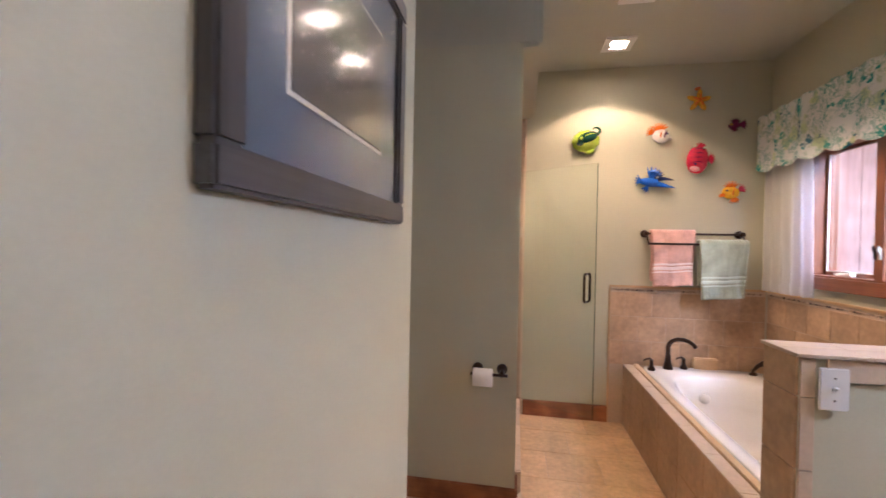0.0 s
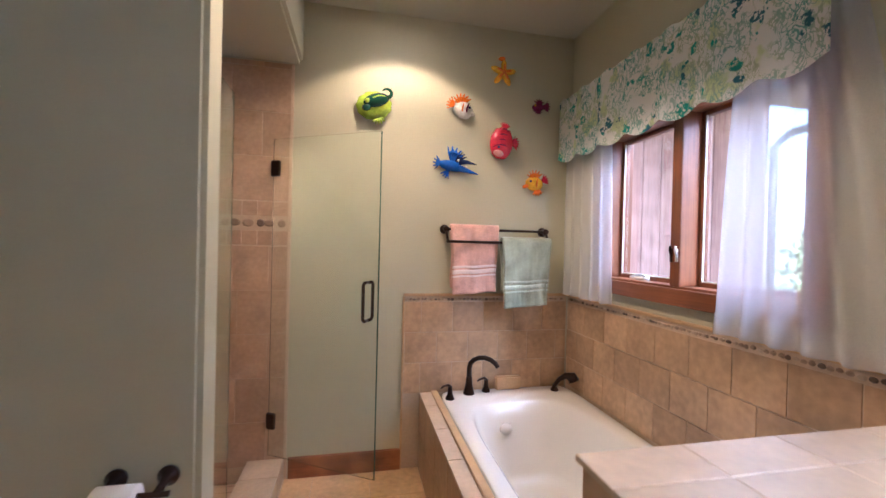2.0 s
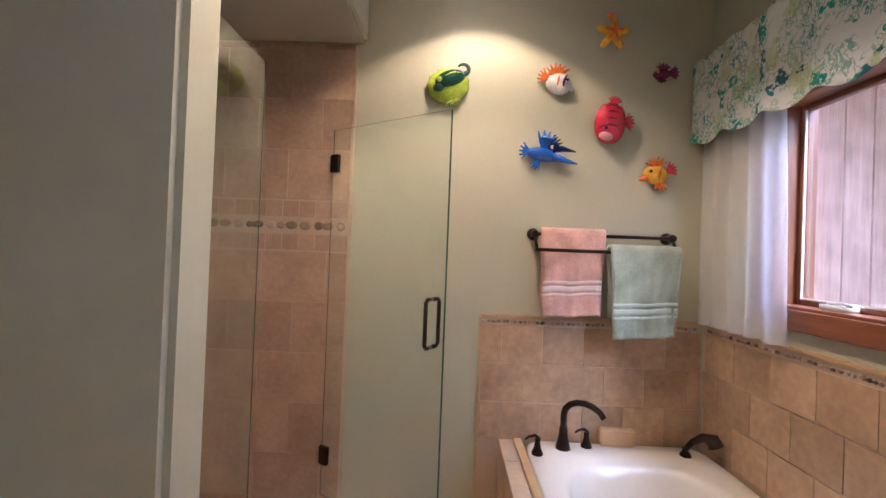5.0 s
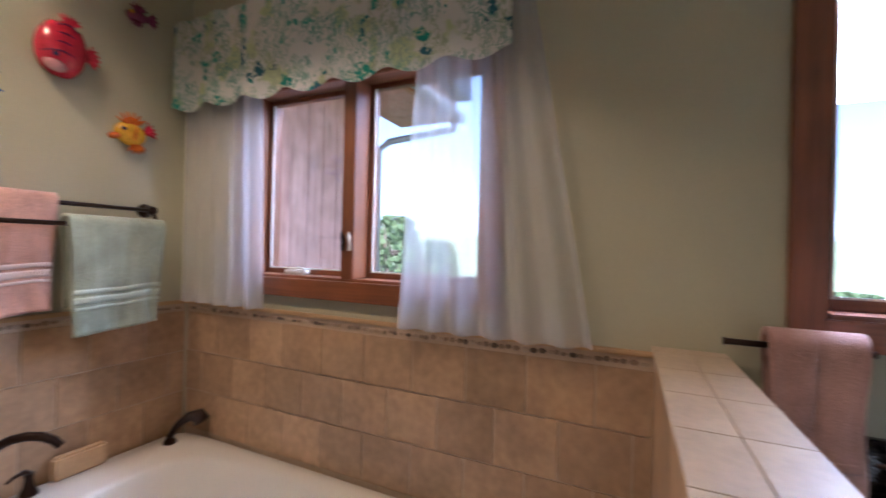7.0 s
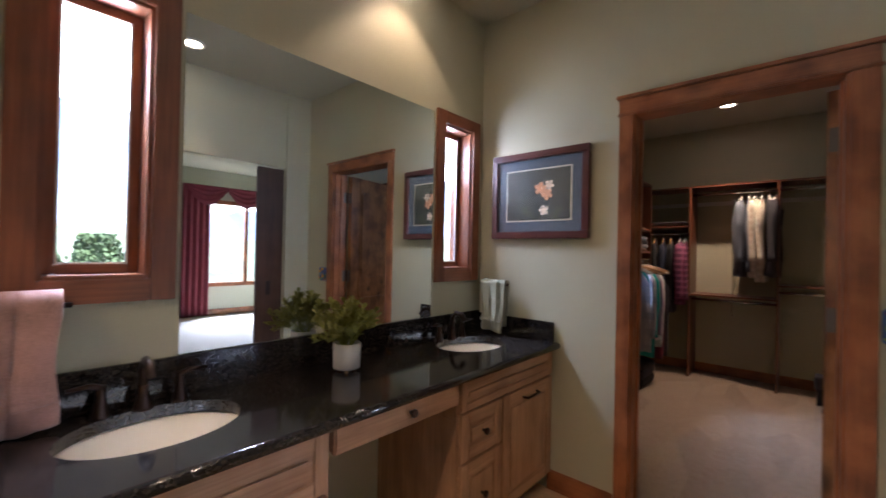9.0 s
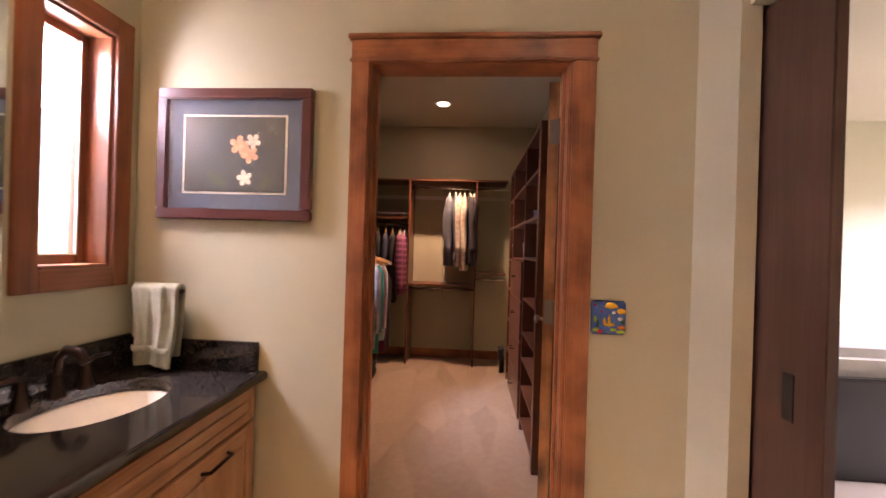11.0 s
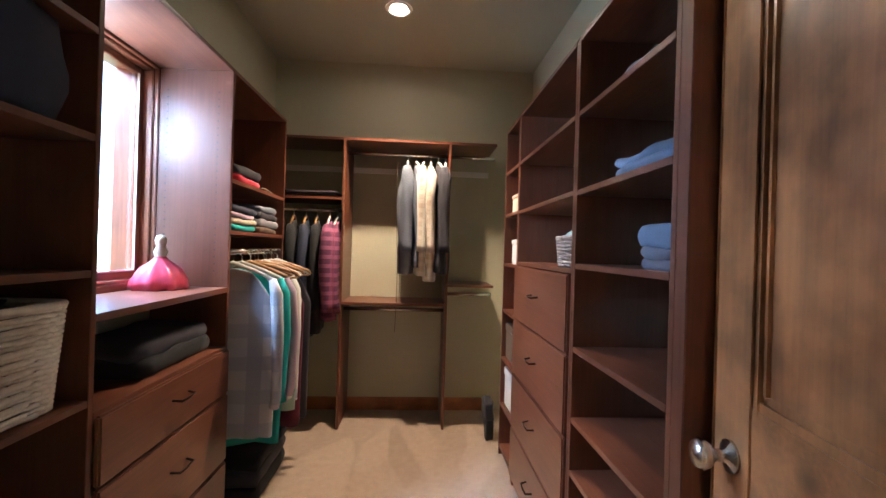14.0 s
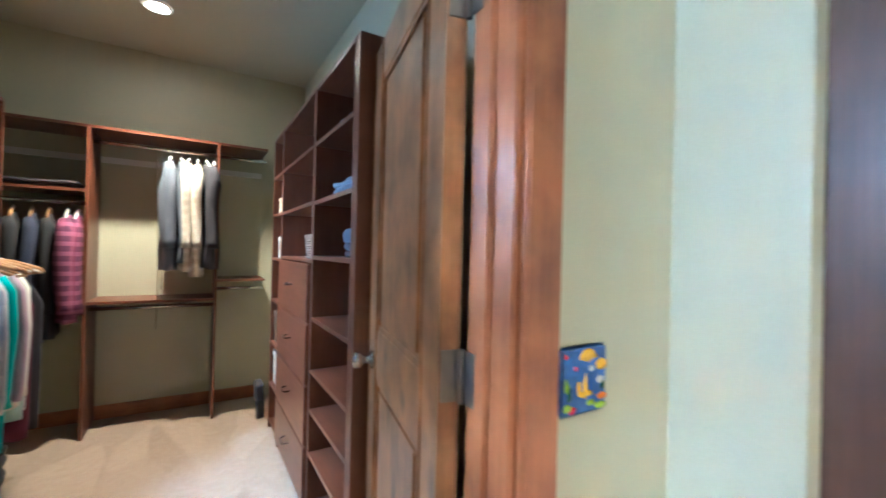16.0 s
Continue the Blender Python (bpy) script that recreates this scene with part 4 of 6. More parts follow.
def raised_door(parent, y0, y1, z0, z1, name="door", pull=None, x=VX):
    """A framed raised-panel front on the vanity face (faces -x)."""
    d = box_part(name, (x - 0.012, x, y0, y1, z0, z1), VANITY[1], parent)
    s = min(0.055, (z1 - z0) * 0.26)
    for dims, ax in (((x - 0.02, x - 0.010, y0, y0 + s, z0, z1), 2), ((x - 0.02, x - 0.010, y1 - s, y1, z0, z1), 2),
                     ((x - 0.02, x - 0.010, y0 + s, y1 - s, z0, z0 + s), 1), ((x - 0.02, x - 0.010, y0 + s, y1 - s, z1 - s, z1), 1)):
        box_part("rail" if ax == 1 else "stile", dims, VANITY[ax], d, "", 0.003)
    g = s + 0.014
    if z1 - z0 > 0.12 and y1 - y0 > 0.12:
        box_part("raised_panel", (x - 0.019, x - 0.008, y0 + g, y1 - g, z0 + g, z1 - g), VANITY[2 if z1 - z0 > y1 - y0 else 1], d, "", 0.007)
    bm = B()
    if pull == "knob":
        c = (x - 0.02, (y0 + y1) / 2, (z0 + z1) / 2)
        tube(bm, [c, (c[0] - 0.014, c[1], c[2]), (c[0] - 0.02, c[1], c[2]), (c[0] - 0.03, c[1], c[2])], [0.007, 0.007, 0.016, 0.013], 16)
    elif pull == "bar":
        yc, zc = (y0 + y1) / 2, z1 - 0.045
        tube(bm, [(x - 0.02, yc - 0.07, zc), (x - 0.045, yc - 0.06, zc), (x - 0.045, yc + 0.06, zc), (x - 0.02, yc + 0.07, zc)], 0.006, 10)
    if pull:
        part("knob" if pull == "knob" else "pull", bm, BRONZE, d, "oil-rubbed bronze " + ("knob" if pull == "knob" else "pull"), 0, True)
    else:
        bm.free()


def vanity_cabinet(y0, y1, label, fronts):
    c = thing("vanity_cabinet", (1.85, (y0 + y1) / 2, 0), label, "cabinet", "vanity cabinets")
    box_part("body", (VX, E - 0.002, y0, y1, 0.09, 0.625), VANITY[2], c)
    box_part("face_rail", (VX, VX + 0.02, y0, y1, 0.625, 0.795), VANITY[1], c)
    for ya in (y0, y1 - 0.018):
        box_part("side", (VX + 0.02, E - 0.002, ya, ya + 0.018, 0.625, 0.795), VANITY[2], c)
    box_part("toe_kick", (VX + 0.06, E - 0.01, y0 + 0.005, y1 - 0.005, 0, 0.09), BLACK, c, "dark toe kick")
    for f in fronts:
        raised_door(c, *f)


vanity_cabinet(Y_S + 0.003, KNEE_S, "knotty alder sink cabinet with drawers and a door by the wall", [
    (-0.49, 0.325, 0.655, 0.785, "drawer"), (-0.49, 0.005, 0.10, 0.645, "door", "bar"),
    (0.02, 0.325, 0.44, 0.645, "drawer", "knob"), (0.02, 0.325, 0.10, 0.43, "drawer", "knob")])
vanity_cabinet(KNEE_N, Y_N, "knotty alder sink cabinet beside the half wall", [
    (0.965, 1.76, 0.60, 0.785, "drawer"), (0.965, 1.355, 0.10, 0.59, "door", "bar"), (1.37, 1.76, 0.10, 0.59, "door", "bar")])
kd = thing("vanity_apron", (1.85, 0.64, 0.69), "alder apron with a pencil drawer over the knee space", "cabinet", "vanity cabinets")
box_part("drawer_box", (VX + 0.01, 2.0, KNEE_S + 0.01, KNEE_N - 0.01, 0.70, 0.795), VANITY[1], kd)
box_part("drawer_front", (VX - 0.015, VX + 0.01, KNEE_S + 0.008, KNEE_N - 0.008, 0.695, 0.795), VANITY[1], kd, "", 0.006)
bm = B()
tube(bm, [(VX - 0.015, 0.62, 0.745), (VX - 0.028, 0.62, 0.745), (VX - 0.034, 0.62, 0.745), (VX - 0.043, 0.62, 0.745)], [0.007, 0.007, 0.017, 0.013], 16)
part("knob", bm, BRONZE, kd, "oil-rubbed bronze knob", 0, True)

counter = thing("vanity_counter", (1.85, 0.64, COUNTER - 0.035), "polished black granite vanity counter with two sink cutouts", "countertop")
SINKS = ((1.865, 1.335), (1.885, -0.125))
SRX, SRY = 0.165, 0.218
bm = B()
# slab top with two oval cutouts: quads between each oval and its own square, plain boxes between
x0c, x1c = 1.555, E - 0.001
spans = [(Y_S + 0.002, SINKS[1][1] - 0.26), (SINKS[1][1] + 0.26, SINKS[0][1] - 0.26), (SINKS[0][1] + 0.26, Y_N)]
for a, b in spans:
    bx(bm, x0c, x1c, a, b, COUNTER - 0.036, COUNTER)
    part("slab", bm, GRANITE, counter)
    bm = B()
for sx, sy in SINKS:
    bm.free()
    bm = B()
    seg = 64
    outer, inner = [], []
    for k in range(seg):
        a = 2 * math.pi * k / seg
        c_, s_ = math.cos(a), math.sin(a)
        m_ = max(abs(c_), abs(s_))
        ox = (x1c - sx) * c_ / m_ if c_ > 0 else (sx - x0c) * c_ / m_
        outer.append((sx + ox, sy + 0.26 * s_ / m_))
        inner.append((sx + SRX * c_, sy + SRY * s_))
    rows = [[bm.verts.new((*p, z)) for p in loop] for loop, z in ((outer, COUNTER - 0.036), (outer, COUNTER), (inner, COUNTER), (inner, COUNTER - 0.036))]
    for r0, r1 in zip(rows, rows[1:] + rows[:1]):
        for k in range(seg):
            bm.faces.new((r0[k], r0[(k + 1) % seg], r1[(k + 1) % seg], r1[k]))
    part("slab", bm, GRANITE, counter)
    bm = B()
tube(bm, [(x0c, Y_S + 0.002, COUNTER - 0.018), (x0c, Y_N, COUNTER - 0.018)], 0.018, 16)
part("bullnose", bm, GRANITE, counter, "", 0, True)
box_part("backsplash", (E - 0.022, E - 0.001, Y_S + 0.022, Y_N - 0.022, COUNTER, 0.962), GRANITE, counter)
box_part("side_splash", (1.575, E - 0.001, Y_S + 0.001, Y_S + 0.021, COUNTER, 0.945), GRANITE, counter)
box_part("side_splash", (1.53, E - 0.001, Y_N - 0.021, Y_N, COUNTER, 0.99), GRANITE, counter)


def sink(sx, sy):
    t = thing("sink", (sx, sy, COUNTER - 0.2), "bisque oval undermount sink set in black granite", "sink", "vanity sinks")
    bm = B()
    lathe(bm, [(0.02, 0.648), (0.075, 0.652), (0.125, 0.69), (0.148, 0.74), (0.158, 0.785), (0.172, 0.795), (0.175, 0.785), (0.165, 0.72), (0.13, 0.66), (0.06, 0.635)], sx, sy, 48, 1.06, 1.38)
    part("bowl", bm, BISQUE, t, "", 0, True)
    bm = B()
    lathe(bm, [(0.0, 0.657), (0.018, 0.657), (0.022, 0.653), (0.022, 0.645)], sx, sy, 20)
    part("drain", bm, BRONZE, t, "bronze drain ring", 0, True)
    f = thing("sink_faucet", (2.02, sy, COUNTER), "oil-rubbed bronze widespread faucet with lever handles", "tap", "vanity faucets")
    bm = B()
    lathe(bm, [(0.026, COUNTER), (0.024, COUNTER + 0.01), (0.016, COUNTER + 0.04), (0.013, COUNTER + 0.08)], 2.025, sy)
    tube(bm, [(2.025, sy, COUNTER + 0.07), (2.02, sy, COUNTER + 0.125), (1.995, sy, COUNTER + 0.155), (1.955, sy, COUNTER + 0.15), (1.93, sy, COUNTER + 0.115)], [0.013, 0.013, 0.014, 0.014, 0.015], 14)
    part("spout", bm, BRONZE, f, "", 0, True)
    for dy in (-0.1, 0.1):
        bm = B()
        lathe(bm, [(0.024, COUNTER), (0.022, COUNTER + 0.01), (0.013, COUNTER + 0.05), (0.011, COUNTER + 0.085), (0.0, COUNTER + 0.095)], 2.03, sy + dy)
        s_ = 1 if dy > 0 else -1
        tube(bm, [(2.03, sy + dy - 0.008 * s_, COUNTER + 0.085), (2.02, sy + dy + 0.025 * s_, COUNTER + 0.1), (2.015, sy + dy + 0.075 * s_, COUNTER + 0.098)], [0.009, 0.008, 0.005], 10)
        part("handle", bm, BRONZE, f, "", 0, True)


for s_ in SINKS:
    sink(*s_)

bm = B()
bx(bm, E - 0.006, E - 0.0005, -0.03, 1.222, 0.964, 2.137)
tagged(solo("vanity_mirror", bm, MIRROR, "large frameless wall mirror above the vanity", "mirror", "", 0.0015))

# potted plant
plant = thing("potted_plant", (1.93, 0.66, COUNTER), "small leafy green plant in a white footed pot", "plant")
bm = B()
lathe(bm, [(0.046, COUNTER + 0.012), (0.054, COUNTER + 0.016), (0.057, COUNTER + 0.115), (0.054, COUNTER + 0.118), (0.05, COUNTER + 0.10), (0.0, COUNTER + 0.095)], 1.93, 0.66, 32)
part("pot", bm, surface("white_ceramic", (0.78, 0.75, 0.70), 0.4, var=0.04), plant, "", 0, True)
for k in range(3):
    bm = B()
    a = 2.1 * k + 0.4
    lathe(bm, [(0.008, COUNTER), (0.01, COUNTER + 0.014)], 1.93 + 0.033 * math.cos(a), 0.66 + 0.033 * math.sin(a), 10)
    part("foot", bm, PENCIL, plant)
rng = random.Random(4)
LEAF = surface("leaf_green", (0.33, 0.34, 0.07), 0.5, var=0.45, big=30, fine=80, piece=0.2)
stems, leaves = B(), B()
for k in range(58):
    a, lean = rng.uniform(0, 6.28), rng.uniform(0.05, 1.0) ** 0.7
    tip = Vector((1.93 + 0.165 * lean * math.cos(a), 0.66 + 0.165 * lean * math.sin(a), COUNTER + 0.285 - 0.13 * lean ** 2 + rng.uniform(-0.04, 0.03)))
    root = Vector((1.93 + 0.02 * math.cos(a), 0.66 + 0.02 * math.sin(a), COUNTER + 0.1))
    mid = root.lerp(tip, 0.5) + Vector((0, 0, 0.03))
    tube(stems, [root, mid, tip], 0.0016, 5)
    for j in range(15):
        f = 0.35 + 0.65 * j / 14
        p = root.lerp(mid, f * 2) if f < 0.5 else mid.lerp(tip, f * 2 - 1)
        d = (Vector((rng.uniform(-1, 1), rng.uniform(-1, 1), rng.uniform(-0.1, 0.9))) + (tip - root).normalized() * 0.5).normalized()
        s1 = d.cross(Vector((rng.uniform(-0.4, 0.4), rng.uniform(-0.4, 0.4), 1))).normalized()
        L = rng.uniform(0.024, 0.04)
        up = Vector((0, 0, L * 0.12))
        q = [p, p + d * L * 0.35 + s1 * L * 0.2 + up, p + d * L * 0.7 + s1 * L * 0.27 + up, p + d * L, p + d * L * 0.7 - s1 * L * 0.27 + up, p + d * L * 0.35 - s1 * L * 0.2 + up]
        vs = [leaves.verts.new(v) for v in q]
        leaves.faces.new(vs[:4])
        leaves.faces.new([vs[0], vs[3], vs[4], vs[5]])
part("stem", stems, LEAF, plant, "", 0, False, "stuff")
part("leaves", leaves, LEAF, plant, "small yellow-green leaves", 0, False, "stuff")

# hand towels
hook = thing("hand_towel_bar", (E, 1.60, 1.165), "short oil-rubbed bronze towel bar under the narrow window", "towel bar", "hand towel bars")
bm = B()
tube(bm, [(2.045, 1.785, 1.163), (2.045, 1.775, 1.163), (2.045, 1.50, 1.163)], [0.011, 0.008, 0.008], 12)
part("bar", bm, BRONZE, hook, "", 0, True)
bm = B()
tube(bm, [(E, 1.655, 1.175), (E - 0.01, 1.655, 1.175), (E - 0.02, 1.655, 1.17), (2.045, 1.655, 1.163)], [0.022, 0.022, 0.01, 0.01], 14)
part("post", bm, BRONZE, hook, "", 0, True)
towel("hand_towel", (2.045, 1.70), (2.045, 1.52), 1.165, 0.325, 0.28, 0.03, DUSTY, "dusty pink hand towel hanging beside the sink", ((0.24, 0.262),), DUSTY, (-1, 0, 0), 5)
hook = thing("hand_towel_bar", (1.97, D, 1.14), "short oil-rubbed bronze towel bar in the vanity corner", "towel bar", "hand towel bars")
bm = B()
tube(bm, [(2.06, D + 0.062, 1.14), (1.85, D + 0.062, 1.14)], 0.008, 12)
part("bar", bm, BRONZE, hook, "", 0, True)
bm = B()
tube(bm, [(2.055, D, 1.145), (2.055, D + 0.01, 1.145), (2.055, D + 0.02, 1.14), (2.055, D + 0.062, 1.14)], [0.022, 0.022, 0.01, 0.01], 14)
part("post", bm, BRONZE, hook, "", 0, True)
towel("hand_towel", (1.862, D + 0.062), (2.038, D + 0.062), 1.142, 0.285, 0.25, 0.028, OLIVE, "olive hand towel hanging in the vanity corner", ((0.21, 0.23),), OLIVE, (0, 1, 0), 2)


# framed pictures
PICTURE_GLASS = glass_material("picture_glass")
PICTURE_GLASS.node_tree.nodes["Principled BSDF"].inputs["Roughness"].default_value = 0.13


def framed(name, axis, at, u0, u1, z0, z1, fw, mat_w, frame_mat, label, petals, face=1, dark=(0.03, 0.032, 0.018)):
    t = thing(name, (at, (u0 + u1) / 2, z0) if axis == "x" else ((u0 + u1) / 2, at, z0), label, "picture", "framed botanical pictures")

    def P(p, q, r, s, d0, d1):
        a, b = sorted((at + face * d0, at + face * d1))
        return (a, b, p, q, r, s) if axis == "x" else (p, q, a, b, r, s)
    for p, q, r, s, ax in ((u0, u1, z0, z0 + fw, 0), (u0, u1, z1 - fw, z1, 0), (u0, u0 + fw, z0 + fw, z1 - fw, 2), (u1 - fw, u1, z0 + fw, z1 - fw, 2)):
        box_part("frame", P(p, q, r, s, 0, 0.03), frame_mat[(1 if axis == "x" else 0) if ax == 0 else 2], t, "", 0.005)
    box_part("mat_board", P(u0 + fw, u1 - fw, z0 + fw, z1 - fw, 0.004, 0.012), surface("blue_grey_mat", (0.055, 0.075, 0.10), 0.8, var=0.05), t, "blue-grey mat board", 0)
    m = fw + mat_w
    box_part("inner_mat", P(u0 + m, u1 - m, z0 + m, z1 - m, 0.006, 0.014), surface("cream_fillet", (0.65, 0.60, 0.48), 0.7), t, "thin cream fillet", 0)
    m += 0.008
    box_part("print", P(u0 + m, u1 - m, z0 + m, z1 - m, 0.008, 0.0165), surface("dark_print", dark, 0.5, var=0.7, big=5, fine=14, bump=0), t, "dark green background print", 0)
    for (fu, fz, ru, rz, ang, material) in petals:
        cu, cz = u0 + (u1 - u0) * fu, z0 + (z1 - z0) * fz
        bm = B()
        vs = []
        for k in range(14):
            a = 2 * math.pi * k / 14
            pu, pz = ru * math.cos(a), rz * math.sin(a) * (1 + 0.3 * math.cos(a))
            du, dz = pu * math.cos(ang) - pz * math.sin(ang), pu * math.sin(ang) + pz * math.cos(ang)
            co = at + face * 0.0172
            vs.append(bm.verts.new((co, cu + du, cz + dz) if axis == "x" else (cu + du, co, cz + dz)))
        bm.faces.new(vs)
        part("printed_petal", bm, material, t)
    bm = B()
    bx(bm, *P(u0 + fw * 0.7, u1 - fw * 0.7, z0 + fw * 0.7, z1 - fw * 0.7, 0.019, 0.022))
    g = part("glazing", bm, PICTURE_GLASS, t, "clear picture glass")
    g.visible_shadow = False


FRAME_RED = {a: wood("mahogany_frame_%d" % a, (0.05, 0.014, 0.012), (0.12, 0.035, 0.028), a, 0.3) for a in (0, 1, 2)}
FRAME_GREY = {a: wood("grey_frame_%d" % a, (0.025, 0.022, 0.024), (0.075, 0.068, 0.068), a, 0.4) for a in (0, 1, 2)}
P_PEACH, P_CREAM, P_LEAF = surface("print_peach", (0.62, 0.30, 0.15), 0.6, var=0.4, big=40), surface("print_cream", (0.66, 0.52, 0.38), 0.6, var=0.3, big=40), surface("print_leaf", (0.05, 0.06, 0.022), 0.6, var=0.4)
petals = []
for cu, cz, r, mt in ((0.47, 0.57, 0.032, P_PEACH), (0.40, 0.50, 0.03, P_PEACH), (0.38, 0.60, 0.026, P_CREAM), (0.43, 0.32, 0.026, P_CREAM)):
    for k in range(5):
        a = 1.2566 * k + cu * 9
        petals.append((cu + 0.03 * math.cos(a) * r / 0.03, cz + 0.035 * math.sin(a) * r / 0.03, r * 0.62, r * 0.38, a, mt))
petals += [(0.60, 0.30, 0.05, 0.018, 0.6, P_LEAF), (0.3, 0.28, 0.05, 0.016, 2.3, P_LEAF)]
framed("framed_picture", "y", D, 1.378, 2.006, 1.422, 1.937, 0.042, 0.06, FRAME_RED, "framed orchid print with blue-grey mat on the vanity wall", petals)
framed("framed_picture", "x", W, 0.875, 1.562, 1.447, 2.02, 0.05, 0.1, FRAME_GREY, "large dark framed print with grey mat by the toilet nook", [(0.5, 0.6, 0.11, 0.05, 0.5, P_LEAF), (0.35, 0.75, 0.06, 0.04, 1.5, surface("print_teal", (0.08, 0.16, 0.18), 0.6, var=0.5, big=20))], 1, (0.035, 0.025, 0.018))

# painted tile plaque and switches
tag = thing("painted_plaque", (0.24, D, 1.03), "small blue ceramic plaque painted with bright flowers", "wall plaque")
box_part("plaque", (0.177, 0.303, D, D + 0.012, 1.034, 1.16), surface("plaque_blue", (0.05, 0.12, 0.34), 0.3, var=0.5, big=25), tag, "", 0.006)
for px, pz, rx_, rz_, mt in ((0.232, 1.142, 0.024, 0.012, G_YELLOW), (0.195, 1.122, 0.017, 0.011, G_YELLOW), (0.198, 1.094, 0.010, 0.007, G_WHITE), (0.222, 1.117, 0.007, 0.006, G_WHITE), (0.238, 1.085, 0.006, 0.022, G_YELLOW), (0.238, 1.072, 0.022, 0.006, G_YELLOW),
                             (0.255, 1.083, 0.006, 0.012, G_YELLOW), (0.222, 1.054, 0.012, 0.006, G_LIME), (0.272, 1.046, 0.010, 0.008, G_RED), (0.192, 1.062, 0.015, 0.007, G_ORANGE), (0.196, 1.046, 0.018, 0.006, G_LIME), (0.28, 1.075, 0.006, 0.014, G_DARK), (0.285, 1.052, 0.012, 0.007, G_LIME), (0.288, 1.09, 0.006, 0.012, G_LIME), (0.265, 1.12, 0.005, 0.005, G_RED), (0.29, 1.143, 0.005, 0.005, G_RED), (0.19, 1.082, 0.006, 0.010, G_DARK)):
    bm = B()
    blob(bm, (px, D + 0.012, pz), (rx_, 0.003, rz_), 2, 0.4, px * 40)
    part("painted_flower", bm, mt, tag, "", 0, True)


def switch_plate(name, x0, x1, z0, z1, y, label, toggles):
    t = thing(name, ((x0 + x1) / 2, y, z0), label, "light switch")
    box_part("plate", (x0, x1, y - 0.007, y, z0, z1), WHITE_PLASTIC, t, "", 0.003)
    for u in toggles:
        bm = B()
        xc, zc = x0 + (x1 - x0) * u, (z0 + z1) / 2
        tube(bm, [(xc, y - 0.006, zc), (xc, y - 0.018, zc + 0.006)], [0.006, 0.004], 8)
        part("toggle", bm, WHITE_PLASTIC, t, "", 0, True)
        for dz in (-0.03, 0.03):
            bm = B()
            tube(bm, [(xc, y - 0.0065, zc + dz), (xc, y - 0.009, zc + dz)], 0.003, 8)
            part("screw", bm, NICKEL, t)


switch_plate("light_switch", 1.052, 1.124, 0.972, 1.085, 1.770, "white toggle switch plate on the half wall", (0.5,))

# toilet paper holder
tp = thing("paper_holder", (0.090, 2.70, 0.725), "oil-rubbed bronze toilet paper holder on the stub wall", "paper holder")
for xx in (0.055, 0.185):
    bm = B()
    tube(bm, [(xx, 2.70, 0.740), (xx, 2.69, 0.740), (xx, 2.68, 0.740), (xx, 2.65, 0.735), (xx, 2.625, 0.727)], [0.028, 0.028, 0.014, 0.011, 0.013], 18)
    part("post", bm, BRONZE, tp, "", 0, True)
bm = B()
tube(bm, [(0.025, 2.625, 0.727), (0.215, 2.625, 0.727)], 0.008, 12)
part("bar", bm, BRONZE, tp, "", 0, True)
bm = B()
tube(bm, [(0.038, 2.622, 0.712), (0.040, 2.622, 0.712), (0.136, 2.622, 0.712), (0.138, 2.622, 0.712)], [0.043, 0.046, 0.046, 0.043], 32)
solo("toilet_roll", bm, PAPER, "white toilet paper roll on the holder", "toilet paper", "", 0, True)

# toilet
wc = thing("toilet", (-0.7, 2.23, 0), "white ceramic toilet in the nook", "toilet")
bm = B()
lathe(bm, [(0.12, 0.0), (0.115, 0.12), (0.15, 0.28), (0.19, 0.38), (0.195, 0.40), (0.14, 0.40), (0.1, 0.25), (0.0, 0.2)], -0.6, 2.23, 36, 1.3, 0.95)
part("bowl", bm, ACRYLIC, wc, "", 0, True)
bm = B()
lathe(bm, [(0.0, 0.43), (0.17, 0.432), (0.2, 0.425), (0.2, 0.405), (0.0, 0.403)], -0.59, 2.23, 36, 1.3, 0.95)
part("seat_lid", bm, ACRYLIC, wc, "", 0, True)
box_part("tank", (-1.14, -0.93, 2.02, 2.44, 0.38, 0.74), ACRYLIC, wc, "", 0.025)
box_part("tank_lid", (-1.145, -0.92, 2.01, 2.45, 0.74, 0.775), ACRYLIC, wc, "", 0.012)


# ceiling lamps
def can(x, y, square, label):
    t = thing("ceiling_light", (x, y, CEIL - 0.02), label, "ceiling light", "recessed ceiling lights")
    bm = B()
    if square:
        for dims in ((x - 0.1, x + 0.1, y - 0.1, y - 0.06), (x - 0.1, x + 0.1, y + 0.06, y + 0.1), (x - 0.1, x - 0.06, y - 0.06, y + 0.06), (x + 0.06, x + 0.1, y - 0.06, y + 0.06)):
            bx(bm, *dims, CEIL - 0.012, CEIL + 0.0)
    else:
        lathe(bm, [(0.085, CEIL), (0.083, CEIL - 0.008), (0.066, CEIL - 0.01), (0.062, CEIL - 0.002)], x, y, 36)
    part("trim_ring", bm, WHITE_PLASTIC, t, "white trim")
    bm = B()
    lathe(bm, [(0.0, CEIL - 0.004), (0.05, CEIL - 0.004), (0.054, CEIL - 0.001)], x, y, 28)
    part("bulb", bm, BULB, t, "lit warm bulb face", 0, True)


can(0.92, 3.55, True, "square white recessed ceiling light over the tub, lit")
can(0.90, 2.95, True, "square white recessed ceiling light over the walkway, lit")
can(1.90, 0.26, False, "round white recessed ceiling light over the vanity, lit")
can(0.31, 0.68, False, "round white recessed ceiling light inside the pocket door, lit")
can(1.09, -3.14, False, "round white recessed closet ceiling light, lit")

